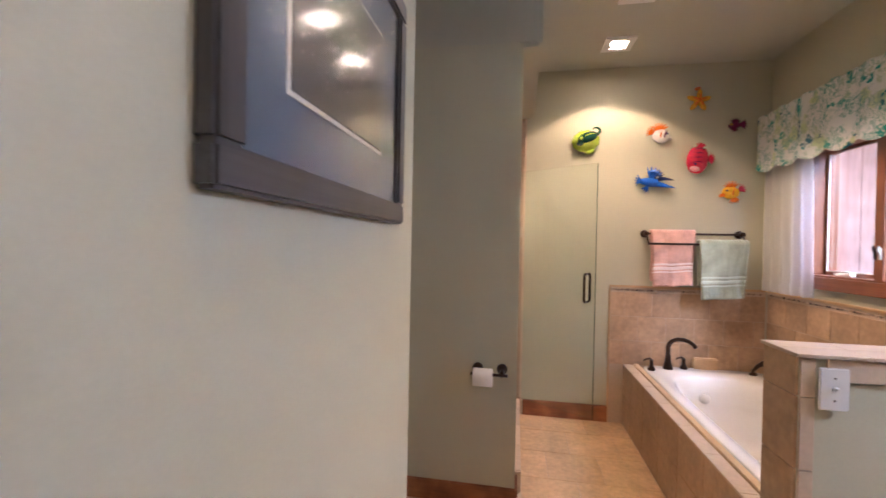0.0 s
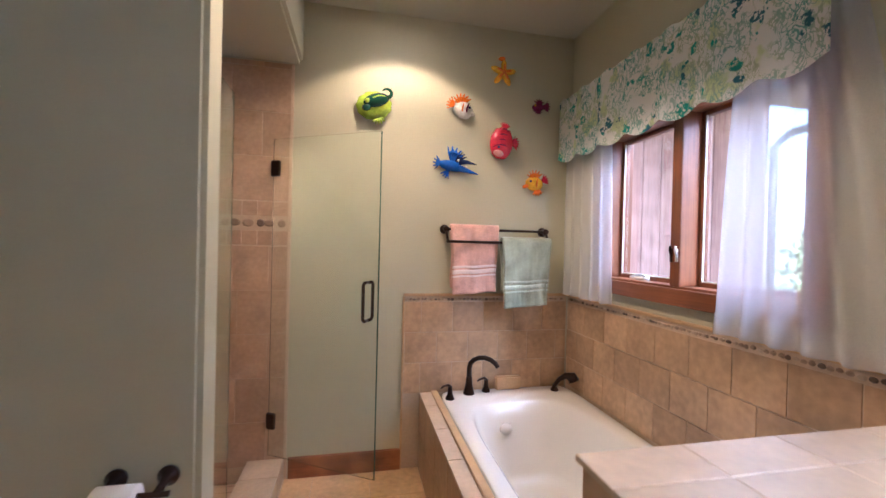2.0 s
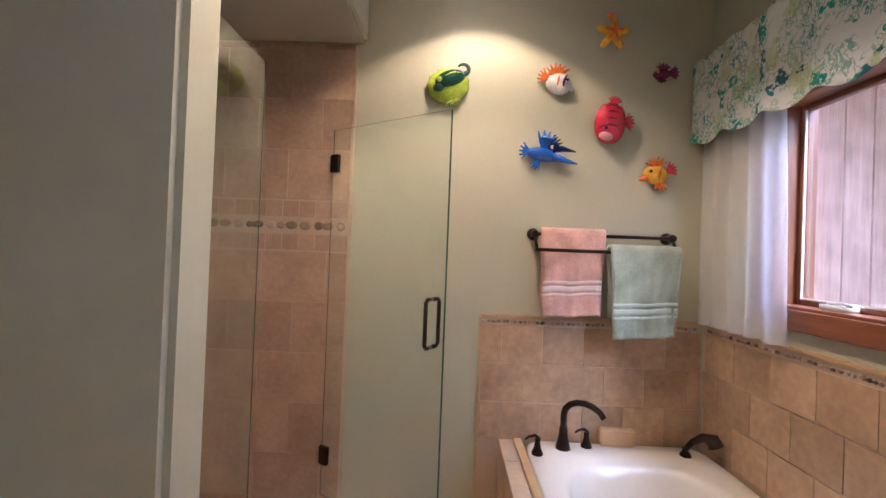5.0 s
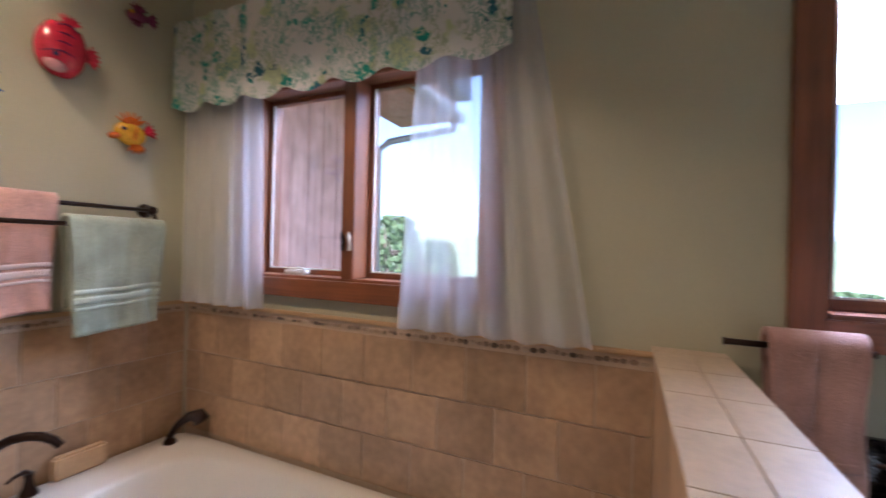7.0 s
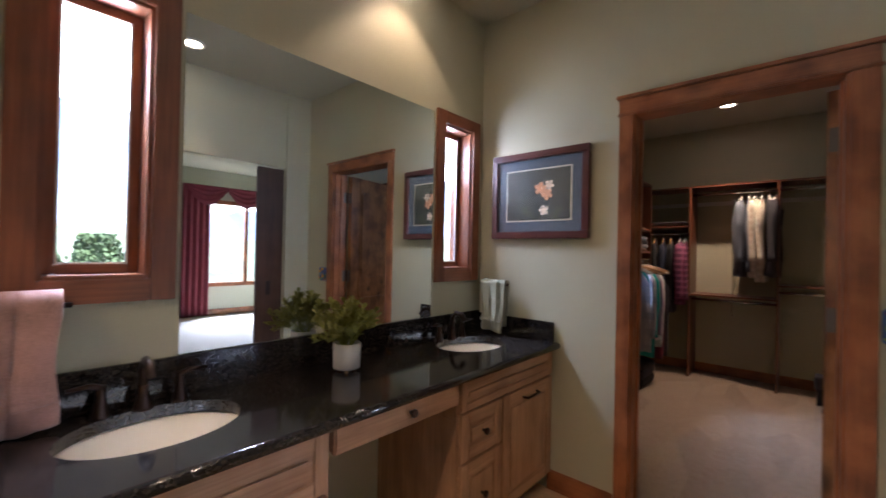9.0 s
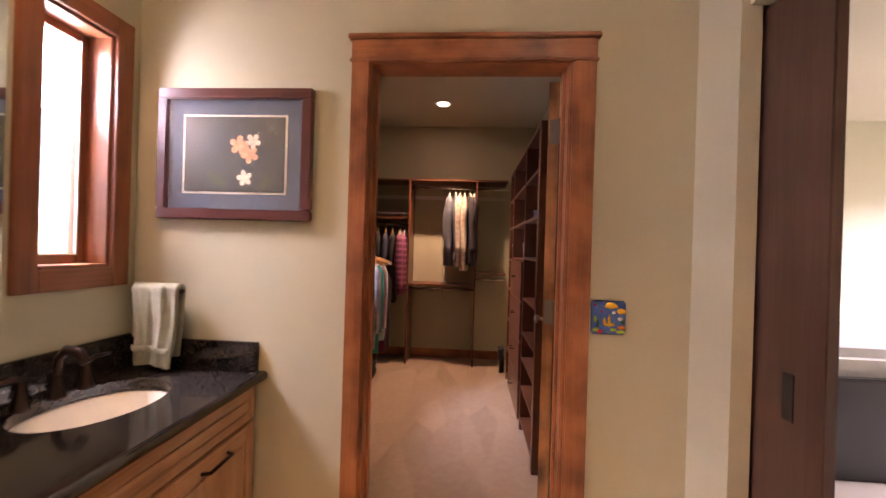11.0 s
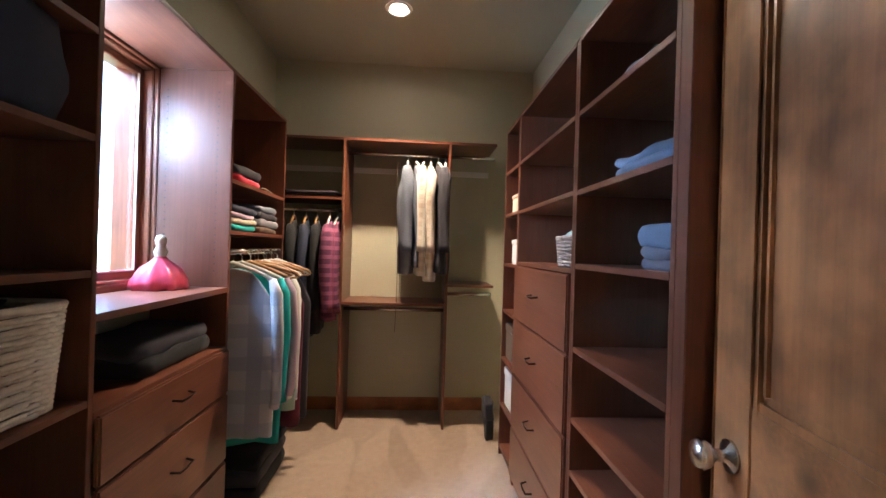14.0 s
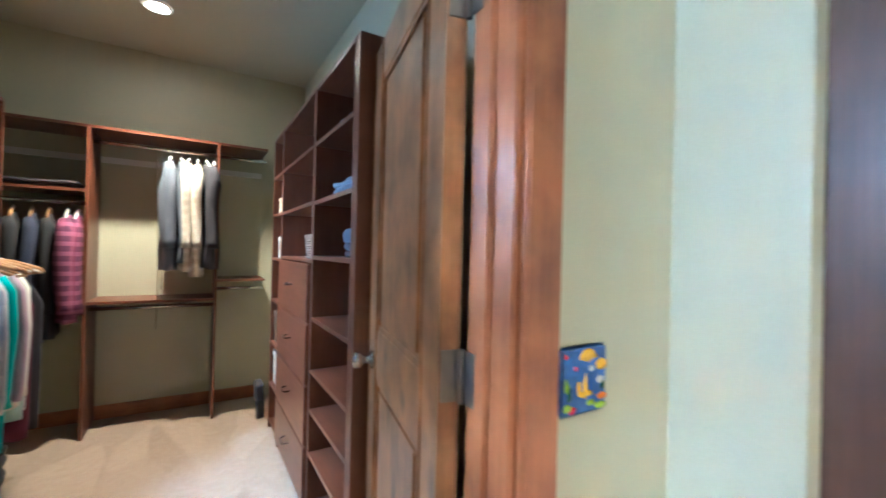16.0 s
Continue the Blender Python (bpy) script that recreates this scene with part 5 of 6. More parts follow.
# ---- shower ----
curb = structure("shower_curb", (lambda b: (bx(b, 0.098, 0.292, 2.84, N - 0.008, 0, 0.122), b)[1])(B()), GROUT, "tiled shower curb")
shb = structure("wall_shower_backing", (lambda b: (bx(b, -1.15, 0.30, N - 0.005, N, 0, 2.45), b)[1])(B()), GROUT, "grout bed of the shower end wall")
shw = structure("wall_shower_west", (lambda b: (bx(b, -1.0, -0.99, 2.84, N - 0.005, 0, 2.45), b)[1])(B()), GROUT, "tiled shower inner wall")
shs = structure("wall_shower_south", (lambda b: (bx(b, -0.99, 0.2, 2.84, 2.846, 0, 2.45), b)[1])(B()), GROUT, "tiled shower side wall")
bm = B()
bx(bm, 0.296, 0.312, N - 0.014, N, 0.0, 2.45)
structure("trim_shower_bullnose", bm, TILE_PALE, "pale bullnose edge of the shower tile", 0.004)

panel = thing("shower_panel", (0.195, 3.0, 0.122), "fixed clear glass shower panel on the curb", "glass panel")
bm = B()
bx(bm, 0.19, 0.20, 2.847, 3.19, 0.122, 2.0)
g = part("glass", bm, SHOWER_GLASS, panel, "", 0.001)
g.visible_shadow = False
bm = B()
bx(bm, 0.191, 0.199, 3.19, 3.1915, 0.122, 2.0)
part("edge", bm, surface("panel_edge", (0.03, 0.09, 0.07), 0.2, bump=0), panel, "dark green polished glass edge")
HX, HY = 0.20, 3.945
door = thing("shower_door", (HX, HY, 0.15), "frameless clear glass shower door standing ajar", "shower door")
dirv = Vector((0.809 - HX, 3.575 - HY, 0)).normalized()
nrm = Vector((-dirv.y, dirv.x, 0))
DL = 0.71
DM = Matrix(((dirv.x, nrm.x, 0, HX), (dirv.y, nrm.y, 0, HY), (0, 0, 1, 0), (0, 0, 0, 1)))


def dbox(bm, a0, a1, b0, b1, z0, z1):
    for v in bx(bm, a0, a1, b0, b1, z0, z1):
        v.co = DM @ v.co


bm = B()
dbox(bm, 0.012, DL, -0.005, 0.005, 0.16, 2.0)
g = part("glass", bm, SHOWER_GLASS, door, "", 0.001)
g.visible_shadow = False
bm = B()
dbox(bm, DL, DL + 0.0015, -0.005, 0.005, 0.16, 2.0)
part("edge", bm, surface("glass_edge", (0.03, 0.09, 0.07), 0.2, bump=0), door, "dark green polished glass edge")
for z in (0.36, 1.83):
    bm = B()
    dbox(bm, 0.0, 0.055, -0.013, 0.013, z - 0.045, z + 0.045)
    part("hinge", bm, BRONZE, door, "dark bronze hinge", 0.003)
bm = B()
for side in (-1, 1):
    tube(bm, [DM @ Vector((DL - 0.06, side * 0.005, 1.0)), DM @ Vector((DL - 0.06, side * 0.04, 1.0)), DM @ Vector((DL - 0.06, side * 0.052, 1.012)), DM @ Vector((DL - 0.06, side * 0.052, 1.19)), DM @ Vector((DL - 0.06, side * 0.04, 1.202)), DM @ Vector((DL - 0.06, side * 0.005, 1.202))], 0.009, 12)
part("handle", bm, BRONZE, door, "dark bronze pull handle", 0, True)

# ---- closet door leaf ----
leaf = thing("closet_door", (0.405, CLOSET_N, 0.0), "knotty alder two-panel door standing open into the closet", "door")
LA = radians(-101.2)
LM = Matrix.Translation((0.412, CLOSET_N - 0.022, 0)) @ Matrix.Rotation(LA, 4, "Z")
LW, LH, LT = 0.735, 2.03, 0.035


def lbox(name, a0, a1, z0, z1, mat_, b0=0.0, b1=LT, bevel=0.004, parent=None, label=""):
    bm = B()
    for v in bx(bm, a0, a1, b0, b1, z0, z1):
        v.co = LM @ v.co
    return part(name, bm, mat_, parent or leaf, label, bevel)


st = 0.115
lbox("stile", 0, st, 0.012, LH, DOORWOOD[2])
lbox("stile", LW - st, LW, 0.012, LH, DOORWOOD[2])
for z0, z1 in ((0.012, 0.24), (0.90, 1.055), (LH - 0.12, LH)):
    lbox("rail", st, LW - st, z0, z1, DOORWOOD[0])
for z0, z1 in ((0.24, 0.90), (1.055, LH - 0.12)):
    lbox("panel", st, LW - st, z0, z1, DOORWOOD[2], 0.012, LT - 0.012)
    lbox("raised_field", st + 0.045, LW - st - 0.045, z0 + 0.045, z1 - 0.045, DOORWOOD[2], 0.004, LT - 0.004, 0.007)
    for a0, a1, y0, y1 in ((st, st + 0.016, z0, z1), (LW - st - 0.016, LW - st, z0, z1), (st + 0.016, LW - st - 0.016, z0, z0 + 0.016), (st + 0.016, LW - st - 0.016, z1 - 0.016, z1)):
        lbox("moulding", a0, a1, y0, y1, DOORWOOD[2], 0.003, LT - 0.003, 0.004)
for side, b in ((-1, 0.0), (1, LT)):
    bm = B()
    c = Vector((LW - 0.06, b, 0.945))
    tube(bm, [LM @ (c + Vector((0, side * d, 0))) for d in (0, 0.006, 0.012, 0.03, 0.042, 0.056, 0.066, 0.07)], [0.031, 0.031, 0.014, 0.011, 0.024, 0.03, 0.024, 0.004], 24)
    part("knob", bm, NICKEL, leaf, "satin nickel door knob", 0, True)
for z in (0.25, 1.085, 1.83):
    bm = B()
    bx(bm, 0.404, 0.4085, CLOSET_N + 0.0, CLOSET_N + 0.042, z - 0.05, z + 0.05)
    tube(bm, [(0.408, CLOSET_N - 0.012, z - 0.052), (0.408, CLOSET_N - 0.012, z + 0.052)], 0.007, 10)
    for v in bx(bm, -0.003, 0.001, 0.0, 0.033, z - 0.05, z + 0.05):
        v.co = LM @ v.co
    part("hinge", bm, surface("hinge_metal", (0.20, 0.18, 0.16), 0.4, 0.9), leaf, "dull bronze butt hinge")

# pocket door edge in the west opening
pd = thing("pocket_door", (-0.15, -0.3, 0), "dark stained pocket door mostly slid into the wall", "door")
box_part("leaf", (-0.160, -0.128, -0.48, -0.015, 0.01, 2.1), wood("pocket_dark", (0.05, 0.024, 0.016), (0.10, 0.05, 0.033), 2), pd)
box_part("flush_pull", (-0.129, -0.125, -0.15, -0.11, 0.89, 1.02), BLACK, pd, "recessed dark pull", 0.001)

# ---- closet shelving ----
TH = 0.019


def shelf_unit(name, label, x_back, x_front, y0, y1, shelves, z_top=2.115, sides=True, mat_side=None, group="closet shelving"):
    """A cherry tower: two uprights, shelves at the given heights; no back."""
    t = thing(name, ((x_back + x_front) / 2, (y0 + y1) / 2, 0), label, "shelving", group)
    xa, xb = sorted((x_back, x_front))
    box_part("upright", (xa, xb, y0, y0 + TH, 0, z_top), CHERRY[2], t, "", 0.0015)
    box_part("upright", (xa, xb, y1 - TH, y1, 0, z_top), CHERRY[2], t, "", 0.0015)
    for z in shelves:
        box_part("shelf", (xa, xb, y0 + TH, y1 - TH, z - TH, z), CHERRY[1], t, "", 0.0015)
    return t


def drawer_bank(parent, x, face, y0, y1, heights):
    for z0, z1 in zip(heights, heights[1:]):
        a, b = sorted((x, x + face * 0.02))
        d = box_part("drawer_front", (a, b, y0, y1, z0 + 0.003, z1 - 0.003), CHERRY[1], parent, "", 0.006)
        yc, zc = (y0 + y1) / 2, (z0 + z1) / 2 + 0.02
        bm = B()
        xx = x + face * 0.02
        tube(bm, [(xx, yc - 0.05, zc), (xx + face * 0.028, yc - 0.042, zc - 0.004), (xx + face * 0.03, yc, zc - 0.006), (xx + face * 0.028, yc + 0.042, zc - 0.004), (xx, yc + 0.05, zc)], 0.0045, 8)
        part("pull", bm, BRONZE, d, "dark wire pull", 0, True)


R0, R1 = 0.003, 0.36
ra = shelf_unit("closet_tower", "cherry open shelf tower by the door, nearly empty", R0, R1, -2.03, -1.44, (0.10, 0.335, 0.545, 0.735, 0.99, 1.29, 1.555, 1.84, 2.115))
box_part("end_panel", (R0, R1, -1.44, -1.40, 0, 2.115), CHERRY[2], ra, "", 0.002)
rb = shelf_unit("closet_tower", "cherry tower with four drawers below open shelves", R0, R1, -2.87, -2.03, (0.07, 1.27, 1.56, 1.84, 2.115))
drawer_bank(rb, R1 - 0.004, 1, -2.855, -2.045, (0.06, 0.345, 0.645, 0.95, 1.25))
shelf_unit("closet_tower", "narrow cherry cubby tower with small boxes", R0, R1, -3.23, -2.87, (0.07, 0.34, 0.64, 0.95, 1.25, 1.565, 1.84, 2.115))
L0, L1 = E - 0.003, 1.775
shelf_unit("closet_tower", "cherry shelf tower holding a basket and folded blankets", L0, L1, -1.71, -0.86, (0.10, 0.47, 0.905, 1.245, 1.60, 1.88, 2.115))
lb = thing("closet_tower", (1.95, -2.1, 0), "cherry window bay with a sill shelf above drawers", "shelving", "closet shelving")
box_part("upright", (L1, L0, -2.475, -2.475 + TH, 0, 2.115), CHERRY[2], lb, "", 0.0015)
box_part("top", (L1, L0, -2.475 + TH, -1.71, 2.115 - TH, 2.115), CHERRY[1], lb, "", 0.0015)
box_part("sill_shelf", (L1, L0 - 0.03, -2.475 + TH, -1.71, 1.105, 1.128), CHERRY[1], lb, "", 0.0015)
box_part("shelf", (L1, L0, -2.475 + TH, -1.71, 0.84, 0.865), CHERRY[1], lb, "", 0.0015)
drawer_bank(lb, L1 + 0.004, -1, -2.46, -1.715, (0.05, 0.355, 0.655, 0.855))
bm = B()
for j in range(26):
    for dx in (0.06, 0.28):
        tube(bm, [(L1 + dx, -2.475 + TH + 0.0005, 1.2 + 0.032 * j), (L1 + dx, -2.475 + TH + 0.002, 1.2 + 0.032 * j)], 0.0035, 6)
part("pin_holes", bm, BLACK, lb, "row of shelf pin holes", 0, False, "stuff")
lc = thing("closet_tower", (1.95, -2.83, 0), "cherry hanging bay with two folded-clothes shelves", "shelving", "closet shelving")
box_part("upright", (L1, L0, -3.20, -3.20 + TH, 0.0, 2.115), CHERRY[2], lc, "", 0.0015)
for z in (2.115, 1.62, 1.385):
    box_part("shelf", (L1, L0, -3.18, -2.475, z - TH, z), CHERRY[1], lc, "", 0.0015)
bm = B()
tube(bm, [(1.79, -3.181, 1.285), (1.79, -2.476, 1.285)], 0.013, 14)
part("rod", bm, STEEL, lc, "chrome hanging rod", 0, True)
back = thing("closet_organizer", (1.1, -3.73, 0), "cherry hanging organizer across the closet end wall", "shelving", "closet shelving")
YB, YF = CLOSET_S + 0.003, -3.56
for x in (1.467, 0.70):
    box_part("upright", (x, x + TH, YB, YF, 0.0 if x > 1 else 0.0, 2.12), CHERRY[2], back, "", 0.0015)
for x0, x1, z in ((1.486, 2.10, 2.12), (0.719, 1.467, 2.12), (0.36, 0.70, 2.12), (1.486, 2.10, 1.685), (0.719, 1.467, 0.925), (0.36, 0.70, 1.07)):
    box_part("shelf", (x0, x1, YB, YF, z - TH, z), CHERRY[0], back, "", 0.0015)
for x0, x1, z in ((0.719, 1.467, 2.03), (0.36, 0.70, 2.03), (1.486, 2.09, 1.595), (0.719, 1.467, 0.865), (0.36, 0.70, 0.99)):
    bm = B()
    tube(bm, [(x0, -3.66, z), (x1, -3.66, z)], 0.013, 14)
    part("rod", bm, STEEL, back, "chrome hanging rod", 0, True)
for x0, x1 in ((0.36, 2.10),):
    box_part("hang_rail", (x0, x1, CLOSET_S, CLOSET_S + 0.012, 1.93, 1.975), WHITE_PLASTIC, back, "pale metal hang rail on the wall", 0.002)


# ---- clothes ----
def fabric(name, c, var=0.15, stripe=None):
    return surface(name, c, 0.92, var=var, big=8, fine=220, bump=0.4, dist=0.002, sheen=0.03)


HANGER_WHITE, HANGER_WOOD = surface("white_hanger", (0.70, 0.68, 0.63), 0.4, var=0.05), wood("hanger_wood", (0.30, 0.15, 0.06), (0.50, 0.28, 0.12), 0, 0.35)


def garment(name, label, rod, along, width, z_bot, thick, material, seed, hanger=HANGER_WHITE, sleeve=True, taper=0.92, twist=0.0, category="shirt", drop=0.075):
    """Hanging clothes. rod: point on the rod; along: 'x' or 'y', the way the shoulders run."""
    x, y, zr = rod
    ang = (0 if along == "x" else math.pi / 2) + twist
    ca, sa = math.cos(ang), math.sin(ang)
    t = thing(name, (x, y, z_bot), label, category, "hanging clothes")

    def place(a, b, z):
        return (x + a * ca - b * sa, y + a * sa + b * ca, z)
    zt_ = zr - drop
    bm = B()
    hook = [(0, 0, zr - 0.055), (0, 0, zr - 0.02)] + [(0.018 * math.cos(q) - 0.0, 0, zr + 0.0 + 0.018 * math.sin(q)) for q in (-0.4, 0.4, 1.2, 2.0, 2.8)]
    tube(bm, [place(*p) for p in hook], 0.0022, 6)
    part("hook", bm, STEEL, t, "wire hanger hook", 0, True)
    w2 = width / 2
    bm = B()
    tube(bm, [place(-w2 * 0.95, 0, zt_ - 0.055), place(-w2 * 0.5, 0, zt_ - 0.012), place(0, 0, zr - 0.05), place(w2 * 0.5, 0, zt_ - 0.012), place(w2 * 0.95, 0, zt_ - 0.055)], [0.006, 0.009, 0.01, 0.009, 0.006], 8)
    part("hanger", bm, hanger, t, "", 0, True)
    seg, lv = 30, 16
    bm = B()
    rows_ = []
    h = zt_ - z_bot
    for j in range(lv + 1):
        v = j / lv
        z = zt_ - h * v ** 1.15
        sh_ = min(1.0, 0.22 + 3.2 * v) if v < 0.25 else 1.0
        ww = w2 * (sh_ ** 0.6) * (1 - (1 - taper) * v)
        tt = thick * (0.35 + 0.65 * min(1, v * 4)) * 0.5
        row = []
        for k in range(seg):
            q = 2 * math.pi * k / seg
            cq, sq = math.cos(q), math.sin(q)
            fold = 1 + 0.8 * noise.noise(Vector((cq * 2.2 + seed, sq * 0.8, v * 1.5 + seed))) * min(1, v * 3)
            a = ww * math.copysign(abs(cq) ** 0.7, cq)
            b = tt * math.copysign(abs(sq) ** 0.6, sq) * fold + 0.6 * thick * noise.noise(Vector((a * 9 + seed, v * 2.5, 3.3))) * v
            dz = -0.055 * (abs(a) / w2) ** 1.2 * (1 - v) + 0.02 * noise.noise(Vector((cq * 2, seed, 7))) * (v > 0.9)
            row.append(bm.verts.new(place(a, b, z + dz)))
        rows_.append(row)
    for a, b in zip(rows_, rows_[1:]):
        for k in range(seg):
            bm.faces.new((a[k], a[(k + 1) % seg], b[(k + 1) % seg], b[k]))
    bm.faces.new(rows_[0][::-1])
    bm.faces.new(rows_[-1])
    part("body", bm, material, t, "", 0, True)
    if sleeve:
        for s_ in (-1, 1):
            bm = B()
            sl = min(0.58, h * 0.85)
            tube(bm, [place(s_ * w2 * 0.86, 0, zt_ - 0.05), place(s_ * w2 * 0.98, 0.01, zt_ - 0.12), place(s_ * w2 * 1.03, 0.012 * math.sin(seed), zt_ - 0.4 * sl - 0.08), place(s_ * w2 * (1.0 + 0.05 * math.sin(seed * 2)), 0.015, zt_ - sl - 0.02), place(s_ * w2 * 1.0, 0.015, zt_ - sl - 0.07)], [thick * 0.3, thick * 0.52, thick * 0.48, thick * 0.4, thick * 0.42], 12)
            part("sleeve", bm, material, t, "", 0, True)
    return t


PLAID_GREY = plaid("grey_white_plaid", (0.68, 0.66, 0.64), (0.24, 0.26, 0.32), (0.28, 0.30, 0.36), 6.5, 0.6)
PLAID_PLUM = plaid("plum_plaid", (0.20, 0.045, 0.10), (0.08, 0.02, 0.06), (0.33, 0.10, 0.19), 16, 0.6)
F = {n: fabric("cloth_" + n, c) for n, c in dict(teal=(0.02, 0.32, 0.30), lilac=(0.42, 0.30, 0.38), black=(0.012, 0.012, 0.014), navy=(0.02, 0.025, 0.05), grey=(0.22, 0.22, 0.24), slate=(0.15, 0.165, 0.21), cream=(0.66, 0.55, 0.40), charcoal=(0.035, 0.032, 0.04), maroon=(0.10, 0.012, 0.03), mint=(0.40, 0.52, 0.46), brown=(0.10, 0.06, 0.035), denim=(0.15, 0.20, 0.29), red=(0.5, 0.03, 0.05), white=(0.7, 0.68, 0.64)).items()}
STRIPED = plaid("cream_stripe", (0.74, 0.67, 0.57), (0.50, 0.38, 0.27), (0.74, 0.67, 0.57), 16, 0.5)
DOTS = surface("black_dot_cloth", (0.03, 0.03, 0.035), 0.9, var=0.9, big=60, fine=120)
zr = 1.285
for i, (n, m_, zb, w_, th_) in enumerate((("plaid", PLAID_GREY, 0.42, 0.42, 0.055), ("teal", F["teal"], 0.36, 0.42, 0.05), ("lilac", F["lilac"], 0.55, 0.44, 0.045), ("dots", DOTS, 0.68, 0.40, 0.04), ("white", F["white"], 0.50, 0.42, 0.045), ("mint", F["mint"], 0.42, 0.40, 0.045), ("grey", PLAID_GREY, 0.45, 0.42, 0.045), ("maroon", F["maroon"], 0.28, 0.40, 0.05), ("charcoal", F["charcoal"], 0.3, 0.42, 0.05), ("navy", F["navy"], 0.32, 0.42, 0.05))):
    garment("hanging_shirt", {"plaid": "grey and white plaid flannel shirt on a hanger", "teal": "teal cotton top on a hanger", "lilac": "lilac blouse on a hanger", "dots": "black dotted blouse on a hanger", "white": "off-white blouse on a hanger", "mint": "pale mint top on a hanger", "grey": "grey plaid shirt on a hanger", "maroon": "maroon long top on a hanger", "charcoal": "charcoal top on a hanger", "navy": "navy top on a hanger"}[n],
            (1.79 - 0.012 * (i % 3), -2.545 - 0.066 * i, zr), "x", w_, zb, th_, m_, i * 1.7 + 1, HANGER_WOOD if i in (2, 4) else HANGER_WHITE, i < 5, 0.95, 0.06 * math.sin(i * 2.3))


def bare_hanger(x, y, zr_, turn, material):
    """An empty wooden hanger with its trouser bar, turned a little on the rod."""
    t = thing("clothes_hanger", (x, y, zr_ - 0.18), "empty blond wooden clothes hanger on the closet rod", "hanger", "empty hangers")
    ca, sa = math.cos(turn), math.sin(turn)

    def at(a, dz):
        return (x + a * ca, y + a * sa, zr_ + dz)
    bm = B()
    tube(bm, [at(0, -0.06), at(0, -0.02)] + [at(0.016 * math.cos(q), 0.016 * math.sin(q)) for q in (-0.4, 0.4, 1.2, 2.0, 2.8)], 0.0022, 6)
    part("hook", bm, STEEL, t, "wire hanger hook", 0, True)
    bm = B()
    tube(bm, [at(-0.205, -0.125), at(-0.19, -0.105), at(-0.09, -0.07), at(0, -0.058), at(0.09, -0.07), at(0.19, -0.105), at(0.205, -0.125)], [0.006, 0.009, 0.011, 0.012, 0.011, 0.009, 0.006], 8)
    part("shoulder_bar", bm, material, t, "", 0, True)
    bm = B()
    tube(bm, [at(-0.195, -0.13), at(0.195, -0.13)], 0.005, 8)
    part("trouser_bar", bm, material, t, "", 0, True)


for hx_, hy_, turn in ((1.755, -2.71, 0.35), (1.745, -2.80, -0.2), (1.76, -2.88, 0.5), (1.75, -2.97, 0.15)):
    bare_hanger(hx_, hy_, zr, turn, HANGER_WOOD)
for i, (x, n, zb) in enumerate(((2.02, "black", 0.7), (1.94, "charcoal", 0.45), (1.85, "black", 0.72), (1.76, "navy", 0.65), (1.68, "black", 0.7))):
    garment("hanging_jacket", "dark jacket on a wooden hanger in the closet corner", (x, -3.66, 1.595), "y", 0.42, zb, 0.075, F[n], i * 2.1 + 4, HANGER_WOOD, True, 0.95, 0.15, "jacket")
garment("hanging_shirt", "plum plaid flannel shirt on a hanger", (1.585, -3.65, 1.595), "y", 0.44, 0.80, 0.10, PLAID_PLUM, 6.2, HANGER_WHITE, True, 0.97, 0.12)
garment("hanging_shirt", "plum plaid flannel shirt on a hanger", (1.53, -3.66, 1.595), "y", 0.42, 0.86, 0.07, PLAID_PLUM, 8.8, HANGER_WHITE, True, 0.97, 0.05)
for i, (x, n, zb, th_, lab) in enumerate(((1.02, "slate", 1.14, 0.09, "slate grey jacket on a hanger"), (0.955, "slate", 1.20, 0.06, "grey shirt on a hanger"), (0.90, "stripe", 1.14, 0.085, "cream striped shirt on a hanger"), (0.845, "stripe", 1.10, 0.075, "cream striped shirt on a hanger"), (0.79, "charcoal", 1.16, 0.075, "charcoal jacket on a hanger"), (0.735, "charcoal", 1.15, 0.07, "charcoal jacket on a hanger"))):
    garment("hanging_shirt", lab, (x, -3.65, 2.03), "y", 0.43, zb, th_, STRIPED if n == "stripe" else F[n], i * 3.3 + 2, HANGER_WHITE, True, 0.96, 0.12 * math.sin(i * 2))
belt = thing("hanging_belts", (1.055, -3.60, 0.85), "brown leather belts hanging from a hook", "belt", "hanging clothes")
for k, (dx, z1) in enumerate(((0.0, 1.0), (0.02, 0.72))):
    bm = B()
    sheet(bm, 2, 24, lambda u, v: (1.06 + dx + 0.01 * math.sin(v * 5 + k), -3.56 + 0.03 * u, 1.95 - (1.95 - z1) * v), 0.003)
    part("strap", bm, F["brown"] if k else BLACK, belt, "", 0, True)

